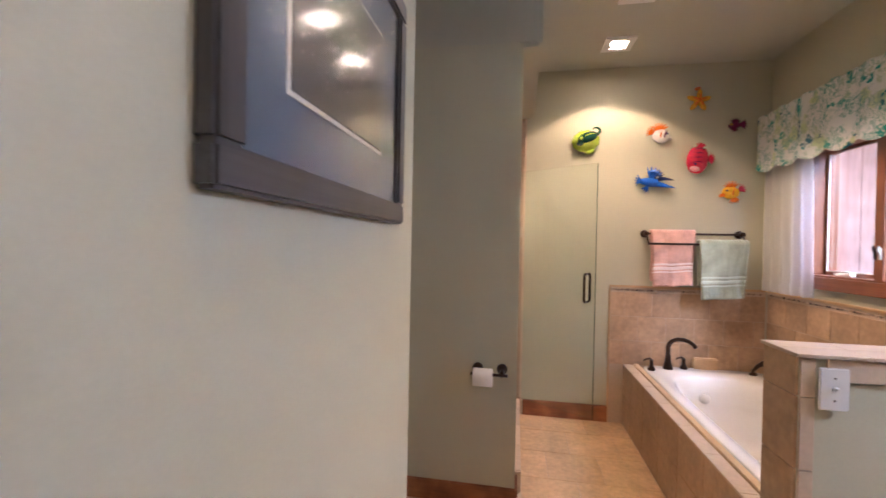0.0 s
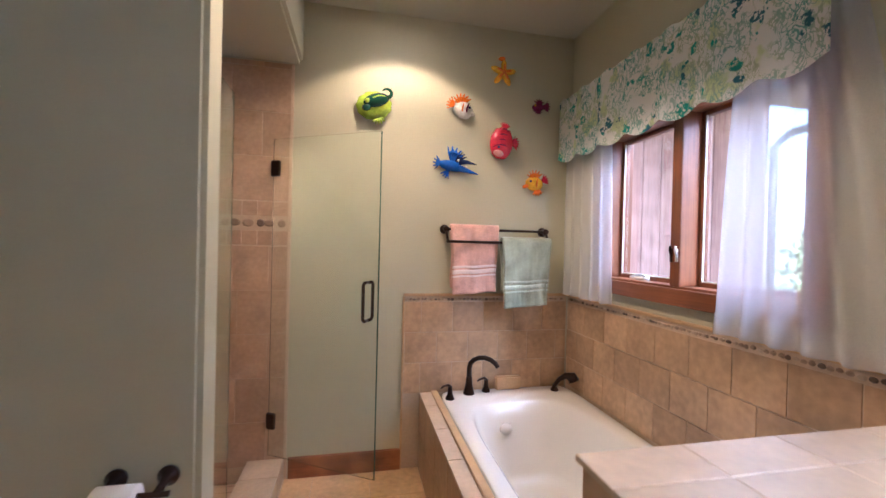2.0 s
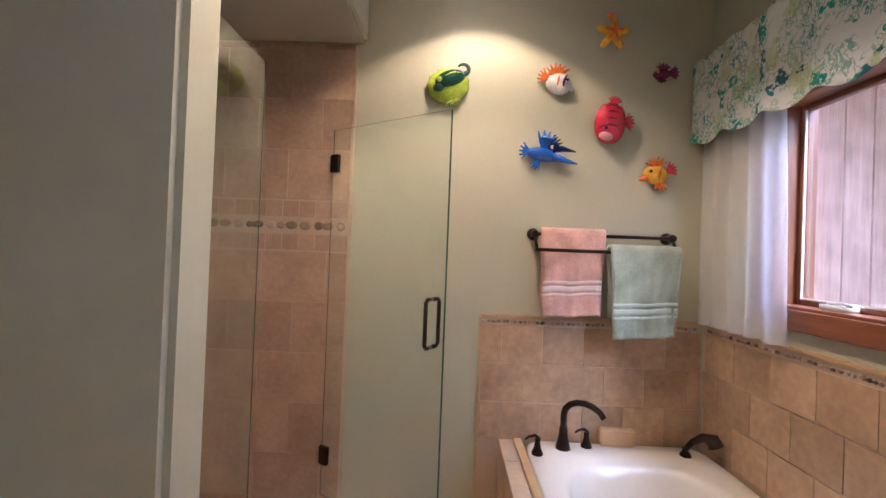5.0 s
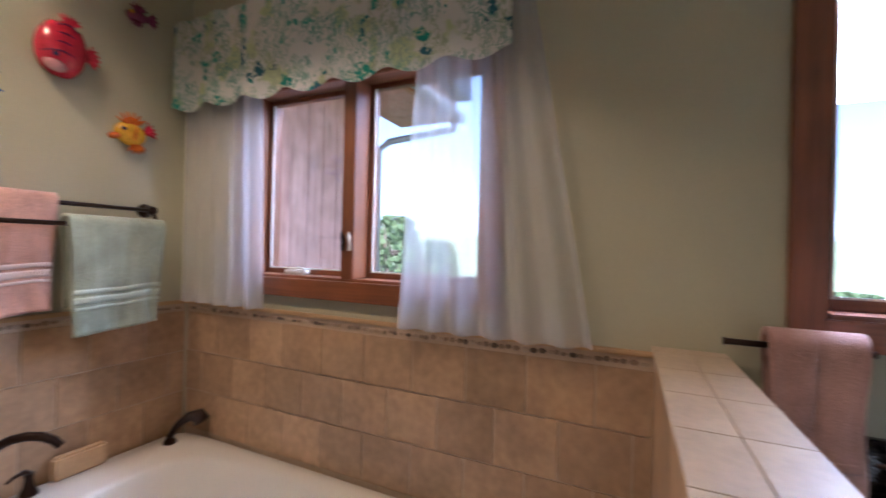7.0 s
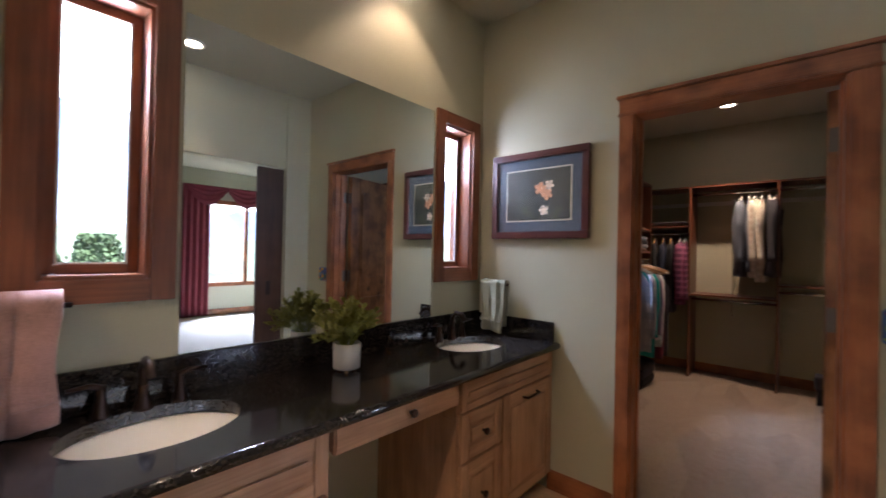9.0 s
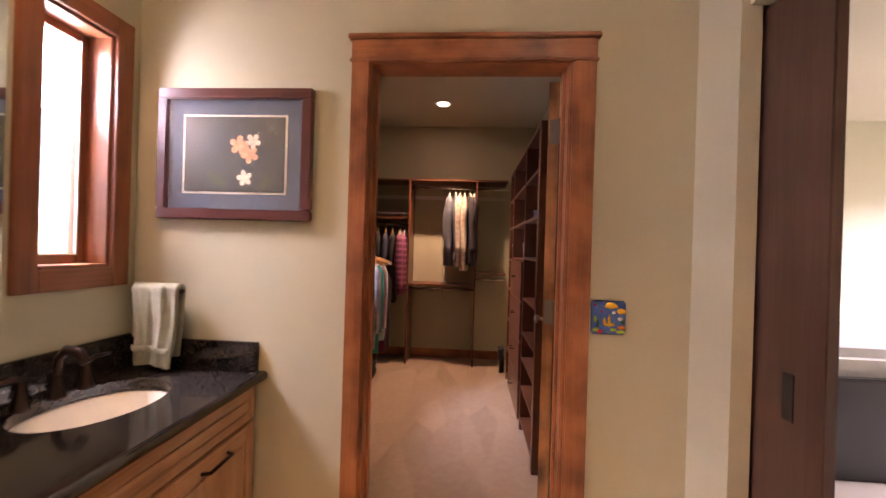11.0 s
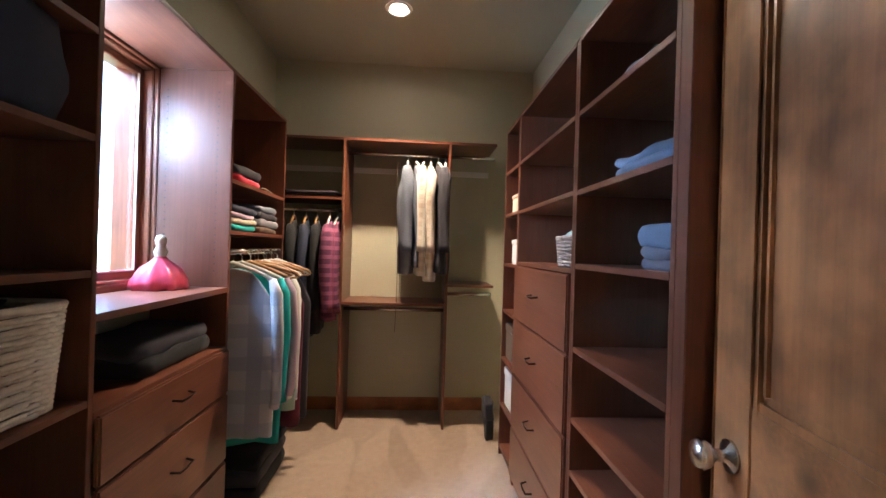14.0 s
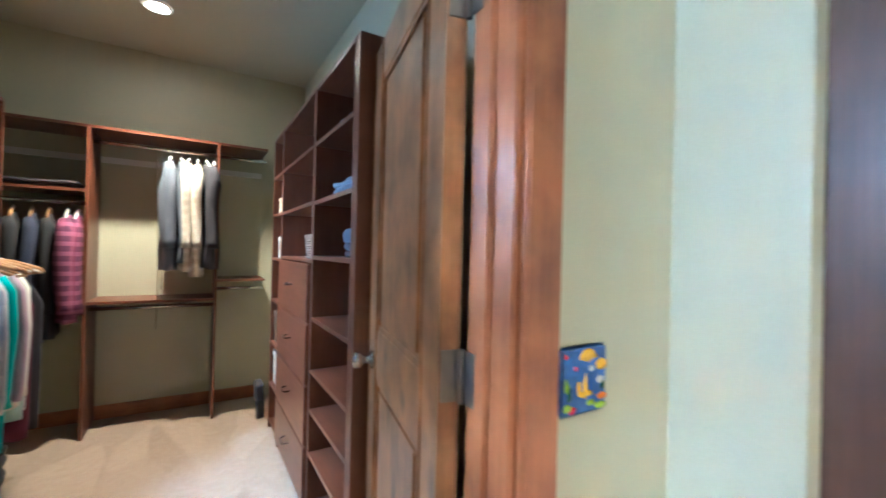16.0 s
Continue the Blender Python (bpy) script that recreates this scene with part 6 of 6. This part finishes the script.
# folded clothes, boxes, baskets and small things
def folded(name, label, x0, x1, y0, y1, z, layers, category="clothes"):
    t = thing(name, ((x0 + x1) / 2, (y0 + y1) / 2, z), label, category, "folded clothes")
    at = z
    for k, (m_, h) in enumerate(layers):
        bm = B()
        ox, oy = 0.03 * noise.noise(Vector((k * 3.1, y0 * 7, z))), 0.05 * noise.noise(Vector((z * 5, k * 2.3, y1 * 9)))
        bx(bm, x0, x1 - abs(ox), y0 + max(0, oy), y1 + min(0, oy), at, at + h)
        bmesh.ops.subdivide_edges(bm, edges=bm.edges[:], cuts=5, use_grid_fill=True)
        for v in bm.verts:
            n3 = noise.noise_vector(v.co * 11 + Vector((k, 0, 0)))
            c = Vector(((x0 + x1) / 2, (y0 + y1) / 2, at + h / 2))
            d = v.co - c
            sag = 1 - 0.10 * (abs(d.z) / (h / 2)) ** 2 * 0.6
            v.co = Vector((c.x + d.x * sag, c.y + d.y * sag, v.co.z)) + n3 * 0.014
            v.co.z = max(v.co.z, z + 0.001)
        part("layer", bm, m_, t, "", 0, True)
        at += h * 0.93
    return t


folded("folded_clothes", "mixed folded clothes heaped on a shelf", 1.79, 2.06, -2.80, -2.52, 1.385, ((F["teal"], 0.035), (F["cream"], 0.03), (F["lilac"], 0.03), (F["navy"], 0.035)))
folded("folded_clothes", "mixed folded clothes heaped on a shelf", 1.79, 2.06, -3.12, -2.83, 1.385, ((F["brown"], 0.035), (F["grey"], 0.05), (F["charcoal"], 0.04), (F["slate"], 0.04)))
folded("folded_clothes", "red and dark folded scarves on a shelf", 1.79, 2.05, -2.84, -2.55, 1.62, ((F["red"], 0.04), (F["charcoal"], 0.05)))
folded("folded_clothes", "small dark accessories laid on a shelf", 1.80, 2.0, -3.12, -2.90, 1.62, ((F["brown"], 0.02),))
folded("folded_clothes", "black folded clothes on a shelf", 1.53, 1.95, -3.86, -3.60, 1.685, ((F["black"], 0.03), (F["charcoal"], 0.02)))
folded("folded_jeans", "blue jeans folded on a shelf", 0.06, 0.345, -1.78, -1.47, 1.555, ((F["denim"], 0.03), (F["denim"], 0.03)))
folded("folded_jeans", "grey-blue jeans rolled on a shelf", 0.08, 0.33, -1.66, -1.48, 1.29, ((F["slate"], 0.03), (F["slate"], 0.03), (F["denim"], 0.06)))
folded("folded_clothes", "folded dark shirt on a shelf", 0.08, 0.33, -1.80, -1.60, 1.84, ((F["grey"], 0.035),))
folded("folded_blanket", "dark navy blanket folded on a shelf", 1.79, 2.09, -1.62, -1.00, 1.60, ((F["navy"], 0.25),), "blanket")
folded("folded_jeans", "denim jeans heaped on a low shelf", 1.80, 2.07, -1.66, -1.30, 0.47, ((F["navy"], 0.05), (F["denim"], 0.05)))
folded("folded_clothes", "dark bag and clothes in the cubby under the sill", 1.82, 2.07, -2.40, -1.95, 0.865, ((F["black"], 0.07), (F["charcoal"], 0.06)))
folded("shoe_pile", "dark shoes and bags heaped on the carpet under the clothes", 1.70, 2.06, -3.12, -2.66, 0.004, ((F["black"], 0.10), (F["charcoal"], 0.08), (F["black"], 0.06)), "shoes")
folded("backpack", "black backpack leaning at the end of the shelves", 0.37, 0.43, -3.52, -3.36, 0.004, ((F["black"], 0.16), (F["charcoal"], 0.12)), "backpack")
for z, y0, y1, h, m_, lab in ((1.565, -3.10, -2.93, 0.11, F["cream"], "cream box on a cubby shelf"), (1.25, -3.08, -2.95, 0.15, F["white"], "white box on a cubby shelf"), (0.345, -3.18, -2.93, 0.24, F["white"], "white paper bin in a cubby"), (0.645, -3.18, -2.93, 0.22, F["brown"], "brown box in a cubby")):
    b_ = thing("storage_box", (0.27, (y0 + y1) / 2, z), lab, "box", "storage boxes")
    box_part("body", (0.12, 0.34, y0, y1, z, z + h * 0.8), m_, b_, "", 0.004)
    box_part("lid", (0.115, 0.345, y0 - 0.003, y1 + 0.003, z + h * 0.8, z + h), m_, b_, "", 0.004)


def basket(x0, x1, y0, y1, z, h, label, material, rows, step, fill=None):
    t = thing("wicker_basket", ((x0 + x1) / 2, (y0 + y1) / 2, z), label, "basket")
    bm = B()
    cxb, cyb = (x0 + x1) / 2, (y0 + y1) / 2
    for j in range(rows):
        v = j / (rows - 1)
        gx, gy = (x1 - x0) / 2 * (0.9 + 0.1 * v), (y1 - y0) / 2 * (0.9 + 0.1 * v)
        base = ring(cxb, cyb, gx, gy, z + 0.008 + (h - 0.016) * v, 7, step * 4)
        pts = []
        for k, p in enumerate(base):
            o = 0.005 if (k // 2 + j) % 2 else -0.005
            d = Vector((p[0] - cxb, p[1] - cyb, 0)).normalized()
            pts.append(Vector(p) + d * o)
        tube(bm, pts + [pts[0]], h / rows * 0.52, 5)
    part("weave", bm, material, t, "woven wicker strands", 0, True, "stuff")
    bm = B()
    tube(bm, [Vector(p) for p in ring(cxb, cyb, (x1 - x0) / 2 * 1.01, (y1 - y0) / 2 * 1.01, z + h, 7, 60)] + [Vector(ring(cxb, cyb, (x1 - x0) / 2 * 1.01, (y1 - y0) / 2 * 1.01, z + h, 7, 60)[0])], 0.009, 8)
    part("rim", bm, material, t, "", 0, True)
    if fill:
        bm = B()
        blob(bm, (cxb, cyb, z + h * 0.9), ((x1 - x0) * 0.42, (y1 - y0) * 0.42, 0.05), 3, 0.5, 3)
        part("liner", bm, fill, t, "cloth heaped inside", 0, True)


basket(1.79, 2.07, -1.66, -1.28, 0.905, 0.26, "white wicker basket filled with dark clothes", surface("white_wicker", (0.76, 0.71, 0.60), 0.6, var=0.15, big=40), 21, 30, F["charcoal"])
basket(0.16, 0.335, -2.30, -2.09, 1.27, 0.12, "small woven basket with mint towels", surface("natural_wicker", (0.40, 0.30, 0.24), 0.7, var=0.3, big=40), 9, 18, F["mint"])

# figurine on the sill, one plain shape
bm = B()
fx, fy, fz = 1.99, -2.33, 1.128
lathe(bm, [(0.0, fz), (0.1, fz + 0.002), (0.097, fz + 0.035), (0.07, fz + 0.085), (0.03, fz + 0.12), (0.02, fz + 0.135), (0.026, fz + 0.155), (0.016, fz + 0.175), (0.02, fz + 0.19), (0.022, fz + 0.205), (0.014, fz + 0.222), (0.0, fz + 0.226)], fx, fy, 40)
for v in bm.verts:
    r = math.hypot(v.co.x - fx, v.co.y - fy)
    a = math.atan2(v.co.y - fy, v.co.x - fx)
    if v.co.z < fz + 0.12 and r > 0.01:
        k = 1 + 0.1 * math.sin(a * 9 + v.co.z * 20)
        v.co.x, v.co.y = fx + (v.co.x - fx) * k, fy + (v.co.y - fy) * k
fig = solo("figurine", bm, surface("pink_satin", (0.66, 0.07, 0.12), 0.3, var=0.25, big=14, fine=40, bump=0.2), "pink gowned doll figurine on the window sill shelf", "figurine", "", 0, True)
fig.data.materials.append(surface("pale_resin", (0.60, 0.50, 0.36), 0.5))
for p in fig.data.polygons:
    if p.center.z > 0.135:
        p.material_index = 1

# ---- bedroom seen through the opening ----
def bedroom_window(name, axis, at, u0, u1, z0, z1, label, bars):
    t = thing(name, (at, (u0 + u1) / 2, z0) if axis == "x" else ((u0 + u1) / 2, at, z0), label, "", "", "structure")

    def P(p, q, r, s, d0=-0.05, d1=0.02):
        return (at + d0, at + d1, p, q, r, s) if axis == "x" else (p, q, at + d0, at + d1, r, s)
    for p, q, r, s in ((u0 - 0.06, u0 + 0.02, z0 - 0.06, z1 + 0.06), (u1 - 0.02, u1 + 0.06, z0 - 0.06, z1 + 0.06), (u0 + 0.02, u1 - 0.02, z1 - 0.02, z1 + 0.06), (u0 + 0.02, u1 - 0.02, z0 - 0.06, z0 + 0.02)):
        box_part("frame", P(p, q, r, s), TRIM[2], t)
    for u in bars:
        box_part("mullion", P(u - 0.03, u + 0.03, z0 + 0.02, z1 - 0.02), TRIM[2], t)
    return t


bedroom_window("window_5", "x", -4.95, -2.7, -1.15, 0.62, 2.2, "wide bedroom window in stained wood", (-1.92,))
bedroom_window("window_6", "y", -3.6, -2.9, -0.5, 1.42, 1.75, "low wide bedroom window over the headboard", ())
BURG = fabric("burgundy_satin", (0.20, 0.035, 0.05))


def side_drape(y0, y1):
    t = thing("window_drape", (-4.85, (y0 + y1) / 2, 0.03), "burgundy floor-length drape beside the bedroom window", "curtain", "bedroom drapes")
    bm = B()
    sheet(bm, 50, 10, lambda u, v: (-4.85 + 0.035 * math.sin(u * 31), y0 + (y1 - y0) * u, 0.03 + 2.47 * v), 0.004)
    part("cloth", bm, BURG, t, "", 0, True)


side_drape(-3.15, -2.65)
side_drape(-1.2, -0.68)
for k in range(3):
    y0 = -2.95 + 0.72 * k
    t = thing("swag_valance", (-4.82, y0 + 0.36, 1.85), "burgundy swag draped over the bedroom window", "curtain", "bedroom drapes")
    bm = B()
    sheet(bm, 24, 14, lambda u, v: (-4.80 + 0.025 * math.sin(v * 25), y0 + 0.76 * u, 2.50 - 0.05 * v - v * 0.32 * math.sin(u * math.pi)), 0.004)
    part("cloth", bm, BURG, t, "", 0, True)
bed = thing("bed", (-1.55, -2.6, 0), "dark framed bed with white bedding and floral pillows", "bed")
box_part("headboard", (-2.5, -0.6, -3.58, -3.5, 0, 1.40), surface("grey_headboard", (0.10, 0.105, 0.12), 0.6), bed, "", 0.015)
box_part("mattress", (-2.45, -0.65, -3.48, -1.65, 0.42, 0.78), F["white"], bed, "white quilted mattress and duvet", 0.06)
box_part("footboard", (-2.5, -0.6, -1.64, -1.57, 0, 0.62), BLACK, bed, "", 0.01)
box_part("side_rail", (-0.66, -0.6, -3.5, -1.64, 0.18, 0.42), BLACK, bed, "", 0.01)
for x in (-2.2, -1.6, -1.0):
    bm = B()
    blob(bm, (x, -3.25, 0.92), (0.30, 0.14, 0.2), 3, 0.25, x)
    part("pillow", bm, surface("floral_pillow", (0.62, 0.52, 0.42), 0.9, var=0.35, big=9), bed, "", 0, True)

# ---- outdoors ----
SIDING = wood("cedar_siding", (0.36, 0.18, 0.15), (0.56, 0.33, 0.28), 2, 0.7, 0.3, 0.0)
wing = thing("house_wing", (3.3, 4.32, -0.4), "pinkish cedar-sided wing of the house outside the tub window", "house")
box_part("wall", (EX, 4.16, 4.36, 7.5, -3.0, 3.3), SIDING, wing, "", 0)
for k in range(11):
    box_part("board", (EX + 0.01 + 0.17 * k, EX + 0.176 + 0.17 * k, 4.335, 4.36, -0.6, 2.72), SIDING, wing, "", 0.003)
box_part("corner_board", (4.15, 4.20, 4.32, 4.42, -0.6, 2.72), SIDING, wing, "", 0.004)
box_part("soffit", (EX, 4.75, 3.75, 4.36, 2.72, 2.78), SIDING, wing, "boarded eave soffit", 0.004)
box_part("fascia", (EX, 4.78, 3.70, 3.75, 2.70, 2.95), TRIM[0], wing, "", 0.004)
bm = B()
tube(bm, [(EX, 3.66, 2.76), (4.80, 3.66, 2.76)], 0.05, 12)
tube(bm, [(4.72, 3.66, 2.74), (4.70, 3.7, 2.62), (4.30, 4.22, 2.44), (4.235, 4.30, 2.34), (4.235, 4.30, -0.6)], 0.035, 10)
part("gutter", bm, surface("grey_gutter", (0.30, 0.30, 0.31), 0.5, 0.2), wing, "grey metal gutter with downpipe", 0, True)
box_part("roof", (EX, 4.95, 3.6, 7.6, 3.0, 3.3), BLACK, wing, "dark roof edge", 0)

bm = B()
sheet(bm, 60, 60, lambda u, v: ((u - 0.5) * 900, (v - 0.5) * 900, -3.5 - 6 * min(1, math.hypot((u - .5) * 900, (v - .5) * 900) / 60) + 2 * noise.noise(Vector((u * 20, v * 20, 0)))))
structure("ground", bm, surface("dry_grass", (0.12, 0.13, 0.06), 1.0, var=0.35, big=0.1, fine=2), "dry grassy hillside below the house")
def hills(name, x, run, foot, top, uneven, seed, material, label):
    """A long ridge across the view, north to south."""
    bm = B()
    sheet(bm, 120, 8, lambda u, v: (x + run * v, (u - 0.5) * 1100, foot + v * (top - foot + uneven * noise.noise(Vector((u * 9, seed, 5))) + uneven * 0.35 * noise.noise(Vector((u * 40, seed, 2))))))
    structure(name, bm, material, label)


HILL_NEAR = surface("green_slope", (0.20, 0.25, 0.15), 1.0, var=0.35, big=0.08, fine=0.6)
# The blue-grey base colour carries the distance haze of the far ridges.
HILL_FAR = surface("haze_tinted_mountain", (0.30, 0.37, 0.44), 1.0, var=0.15, big=0.02, fine=0.1)
hills("backdrop", 330, 90, -12, 46, 26, 1, HILL_FAR, "distant mountains with blue haze put into their colour")
hills("backdrop_slope", 120, 60, -11, 8, 6, 3, HILL_NEAR, "pale green wooded slope across the valley")
hills("backdrop_west", -330, -90, -12, 40, 26, 5, HILL_FAR, "mountains beyond the bedroom window with blue haze put into their colour")
hills("backdrop_west_slope", -120, -60, -11, 4, 6, 7, HILL_NEAR, "pale green slope beyond the bedroom window")
FOLIAGE = surface("foliage", (0.06, 0.10, 0.035), 0.8, var=0.5, big=1.2, fine=8)
BARK = surface("bark", (0.10, 0.08, 0.06), 0.9, var=0.3, big=6, fine=30, bump=0.6)


def tree(x, y, z, h, seed, bare=False):
    r_ = random.Random(seed)
    t = thing("tree", (x, y, z), "bare-branched tree on the slope" if bare else "young green tree on the slope below", "tree", "trees outside")
    bm = B()
    tube(bm, [(x, y, z), (x + 0.05 * h, y, z + h * 0.5), (x + 0.03 * h, y + 0.03 * h, z + h)], [0.022 * h, 0.015 * h, 0.004 * h], 8)
    for k in range(26 if bare else 12):
        f = r_.uniform(0.3, 0.95)
        a = r_.uniform(0, 6.28)
        L = h * 0.35 * (1.15 - f)
        p = Vector((x + 0.04 * h * f, y, z + h * f))
        q = p + Vector((L * math.cos(a), L * math.sin(a), L * 0.6))
        tube(bm, [p, p.lerp(q, 0.5) + Vector((0, 0, -0.02 * h)), q], [0.006 * h, 0.004 * h, 0.0015 * h], 5)
    part("trunk", bm, BARK, t, "", 0, True)
    bm = B()
    n = 900 if bare else 4500
    for k in range(n):
        f = r_.uniform(0.22, 1.0)
        R = h * (0.30 if not bare else 0.28) * (1.15 - f) ** 0.7
        a, rr = r_.uniform(0, 6.28), R * r_.uniform(0.2, 1) ** 0.5
        lump = 1 + 0.4 * noise.noise(Vector((math.cos(a) * 2, math.sin(a) * 2, f * 5 + seed)))
        p = Vector((x + rr * lump * math.cos(a), y + rr * lump * math.sin(a), z + h * f))
        d = Vector((r_.uniform(-1, 1), r_.uniform(-1, 1), r_.uniform(-1, 1))).normalized() * h * 0.014
        s1 = d.orthogonal() * 0.7
        bm.faces.new([bm.verts.new(v) for v in (p - d, p + s1, p + d, p - s1)])
    part("crown", bm, FOLIAGE, t, "", 0, False, "stuff")


for i, (x, y, h, bare) in enumerate(((9, 6.2, 7.5, True), (11, 8.5, 8, True), (16, 4.5, 8, False), (20, 9, 9, False), (24, 0.5, 10, False), (22, -6, 9, False), (30, -13, 11, False), (28, 15, 11, False), (34, -3, 11, False), (36, 8, 12, False), (40, -22, 12, False), (19, 13, 9, False))):
    tree(x, y, -6.0 if x < 20 else -9.0, h, i + 3, bare)
nb = thing("far_house", (46, 4, -8), "distant tan house with a dark roof on the slope", "house", "far houses")
box_part("wall", (44, 50, 2, 11, -8.5, -3), surface("tan_stucco", (0.45, 0.36, 0.28), 0.9), nb, "", 0)
bm = B()
for v in bx(bm, 43.5, 50.5, 1.3, 11.7, -3, -1.2):
    if v.co.z > -2:
        v.co.x = 47
part("roof", bm, surface("brown_roof", (0.14, 0.09, 0.07), 0.9), nb)

# ---- tiles last: pony wall, tub walls, shower, floor ----
PS = 0.175
tiles(pony, "tile", "y", 1.778, 1.075, E - 0.55, 1.0455, 1.108, PS, 0.0625, TILE_PALE, 0.012, 0.003, 0.0, 0.0, -1)
tiles(pony, "tile", "y", 1.778, 1.012, 1.05, 0.0, 1.108, 0.038, 0.2, TILE_PALE, 0.012, 0.003, 0.0, 0.0, -1)
tiles(pony, "tile", "x", 1.012, 1.778, 1.928, 0.0, 1.108, 0.155, 0.2, TILE, 0.012, 0.003, 0.0, 0.0, -1)
tiles(pony, "tile", "z", 1.114, 1.000, E - 0.003, 1.764, 1.94, PS, 0.088, TILE_PALE, 0.010, 0.0018, 0.0)
tiles(pony, "tile", "y", 1.928, 1.02, E - 0.01, 0.49, 1.108, 0.2, 0.2, TILE, 0.01, 0.003, 0.5)
tiles(tub_wall, "tile", "y", N - 0.006, 0.994, E - 0.014, 0.47, 1.05, 0.205, 0.193, TILE, 0.009, 0.0045, 0.5, 0.1, -1)
tiles(side_wall, "tile", "x", E - 0.006, 1.93, N - 0.016, 0.49, 1.05, 0.205, 0.186, TILE, 0.009, 0.0045, 0.5, 0.05, -1)
tiles(plat, "tile", "x", 1.104, 1.93, N - 0.01, 0.0, 0.468, 0.3, 0.234, TILE, 0.01, 0.003, 0.0, 0.0, -1)
tiles(plat, "tile", "z", 0.468, 1.097, 1.172, 1.93, N - 0.01, 0.075, 0.3, TILE_PALE, 0.012, 0.003, 0.0)


def pebbles(parent, axis, at, u0, u1, z0, z1, seed, size=0.016):
    """A mosaic strip of small river stones, joined."""
    r_ = random.Random(seed)
    verts, faces = [], []
    for row in range(max(1, int((z1 - z0) / (size * 1.5)))):
        u = u0 + r_.uniform(0, size)
        while u < u1 - size * 0.5:
            a, b = size * r_.uniform(0.5, 0.85), size * r_.uniform(0.4, 0.62)
            zc = z0 + size * (0.75 + 1.5 * row) + r_.uniform(-0.002, 0.002)
            base = len(verts)
            for k in range(8):
                q = 6.2832 * k / 8
                verts.append((u + a * math.cos(q), zc + b * math.sin(q), 0.0))
            for k in range(8):
                q = 6.2832 * k / 8
                verts.append((u + a * 0.65 * math.cos(q), zc + b * 0.65 * math.sin(q), 0.006))
            faces += [(base + k, base + (k + 1) % 8, base + 8 + (k + 1) % 8, base + 8 + k) for k in range(8)] + [tuple(range(base + 8, base + 16))]
            u += a * 2.15
    me = bpy.data.meshes.new("pebble_strip")
    me.from_pydata([(at - h, u, z) if axis == "x" else (u, at - h, z) for u, z, h in verts], [], faces)
    me.materials.append(PEBBLE_STRIP)
    ob = new("pebble_strip", me)
    ob.parent = parent
    tagged(ob, "mosaic strip of mixed brown pebbles", "", "", "stuff")


PEBBLE_STRIP, pnt, pb_ = nodes_of("pebble_mix")
isl = pnt.nodes.new("ShaderNodeNewGeometry").outputs["Random Per Island"]
pnt.links.new(ramp(pnt, isl, [(0.0, (0.06, 0.04, 0.03)), (0.35, (0.30, 0.21, 0.14)), (0.7, (0.50, 0.40, 0.29)), (1.0, (0.22, 0.13, 0.08))]), pb_.inputs["Base Color"])
pb_.inputs["Roughness"].default_value = 0.4
pebbles(tub_wall, "y", N - 0.006, 1.0, E - 0.02, 1.053, 1.083, 1)
pebbles(side_wall, "x", E - 0.006, 1.94, N - 0.02, 1.053, 1.083, 2)
pebbles(shb, "y", N - 0.005, -0.98, 0.29, 1.482, 1.548, 3, 0.04)
tiles(shb, "tile", "y", N - 0.005, -0.98, 0.296, 0.09, 1.38, 0.335, 0.258, TILE_SHOWER, 0.009, 0.004, 0.5, 0.17, -1)
tiles(shb, "tile", "y", N - 0.005, -0.98, 0.296, 1.385, 1.475, 0.085, 0.085, TILE_SHOWER, 0.009, 0.004, 0.0, 0.0, -1)
tiles(shb, "tile", "y", N - 0.005, -0.98, 0.296, 1.555, 1.64, 0.085, 0.085, TILE_SHOWER, 0.009, 0.004, 0.0, 0.0, -1)
tiles(shb, "tile", "y", N - 0.005, -0.98, 0.296, 1.645, 2.45, 0.335, 0.258, TILE_SHOWER, 0.009, 0.004, 0.5, 0.05, -1)
tiles(shw, "tile", "x", -0.99, 2.85, N - 0.01, 0.09, 2.45, 0.335, 0.258, TILE_SHOWER, 0.009, 0.004, 0.5)
tiles(shs, "tile", "y", 2.846, -0.98, 0.19, 0.09, 2.45, 0.335, 0.258, TILE_SHOWER, 0.009, 0.004, 0.5)
tiles(curb, "tile", "z", 0.122, 0.094, 0.296, 2.85, N - 0.01, 0.202, 0.3, TILE_PALE, 0.01, 0.003, 0.0)
tiles(curb, "tile", "x", 0.292, 2.85, N - 0.01, 0.0, 0.122, 0.3, 0.122, TILE_PALE, 0.01, 0.003, 0.0)
tiles(floor_bath, "tile", "z", -0.006, -0.98, 0.094, 2.85, N - 0.01, 0.06, 0.06, TILE_SHOWER, 0.01, 0.004, 0.0)
tiles(floor_bath, "tile", "z", -0.006, W, 1.10, D, 1.77, 0.33, 0.33, FLOOR_TILE, 0.01, 0.003, 0.5)
tiles(floor_bath, "tile", "z", -0.006, 1.10, E, D, 1.77, 0.33, 0.33, FLOOR_TILE, 0.01, 0.003, 0.5)
tiles(floor_bath, "tile", "z", -0.006, -1.15, 1.10, 1.77, 2.70, 0.33, 0.33, FLOOR_TILE, 0.01, 0.003, 0.5)
tiles(floor_bath, "tile", "z", -0.006, 0.30, 1.10, 2.70, N, 0.33, 0.33, FLOOR_TILE, 0.01, 0.003, 0.5)
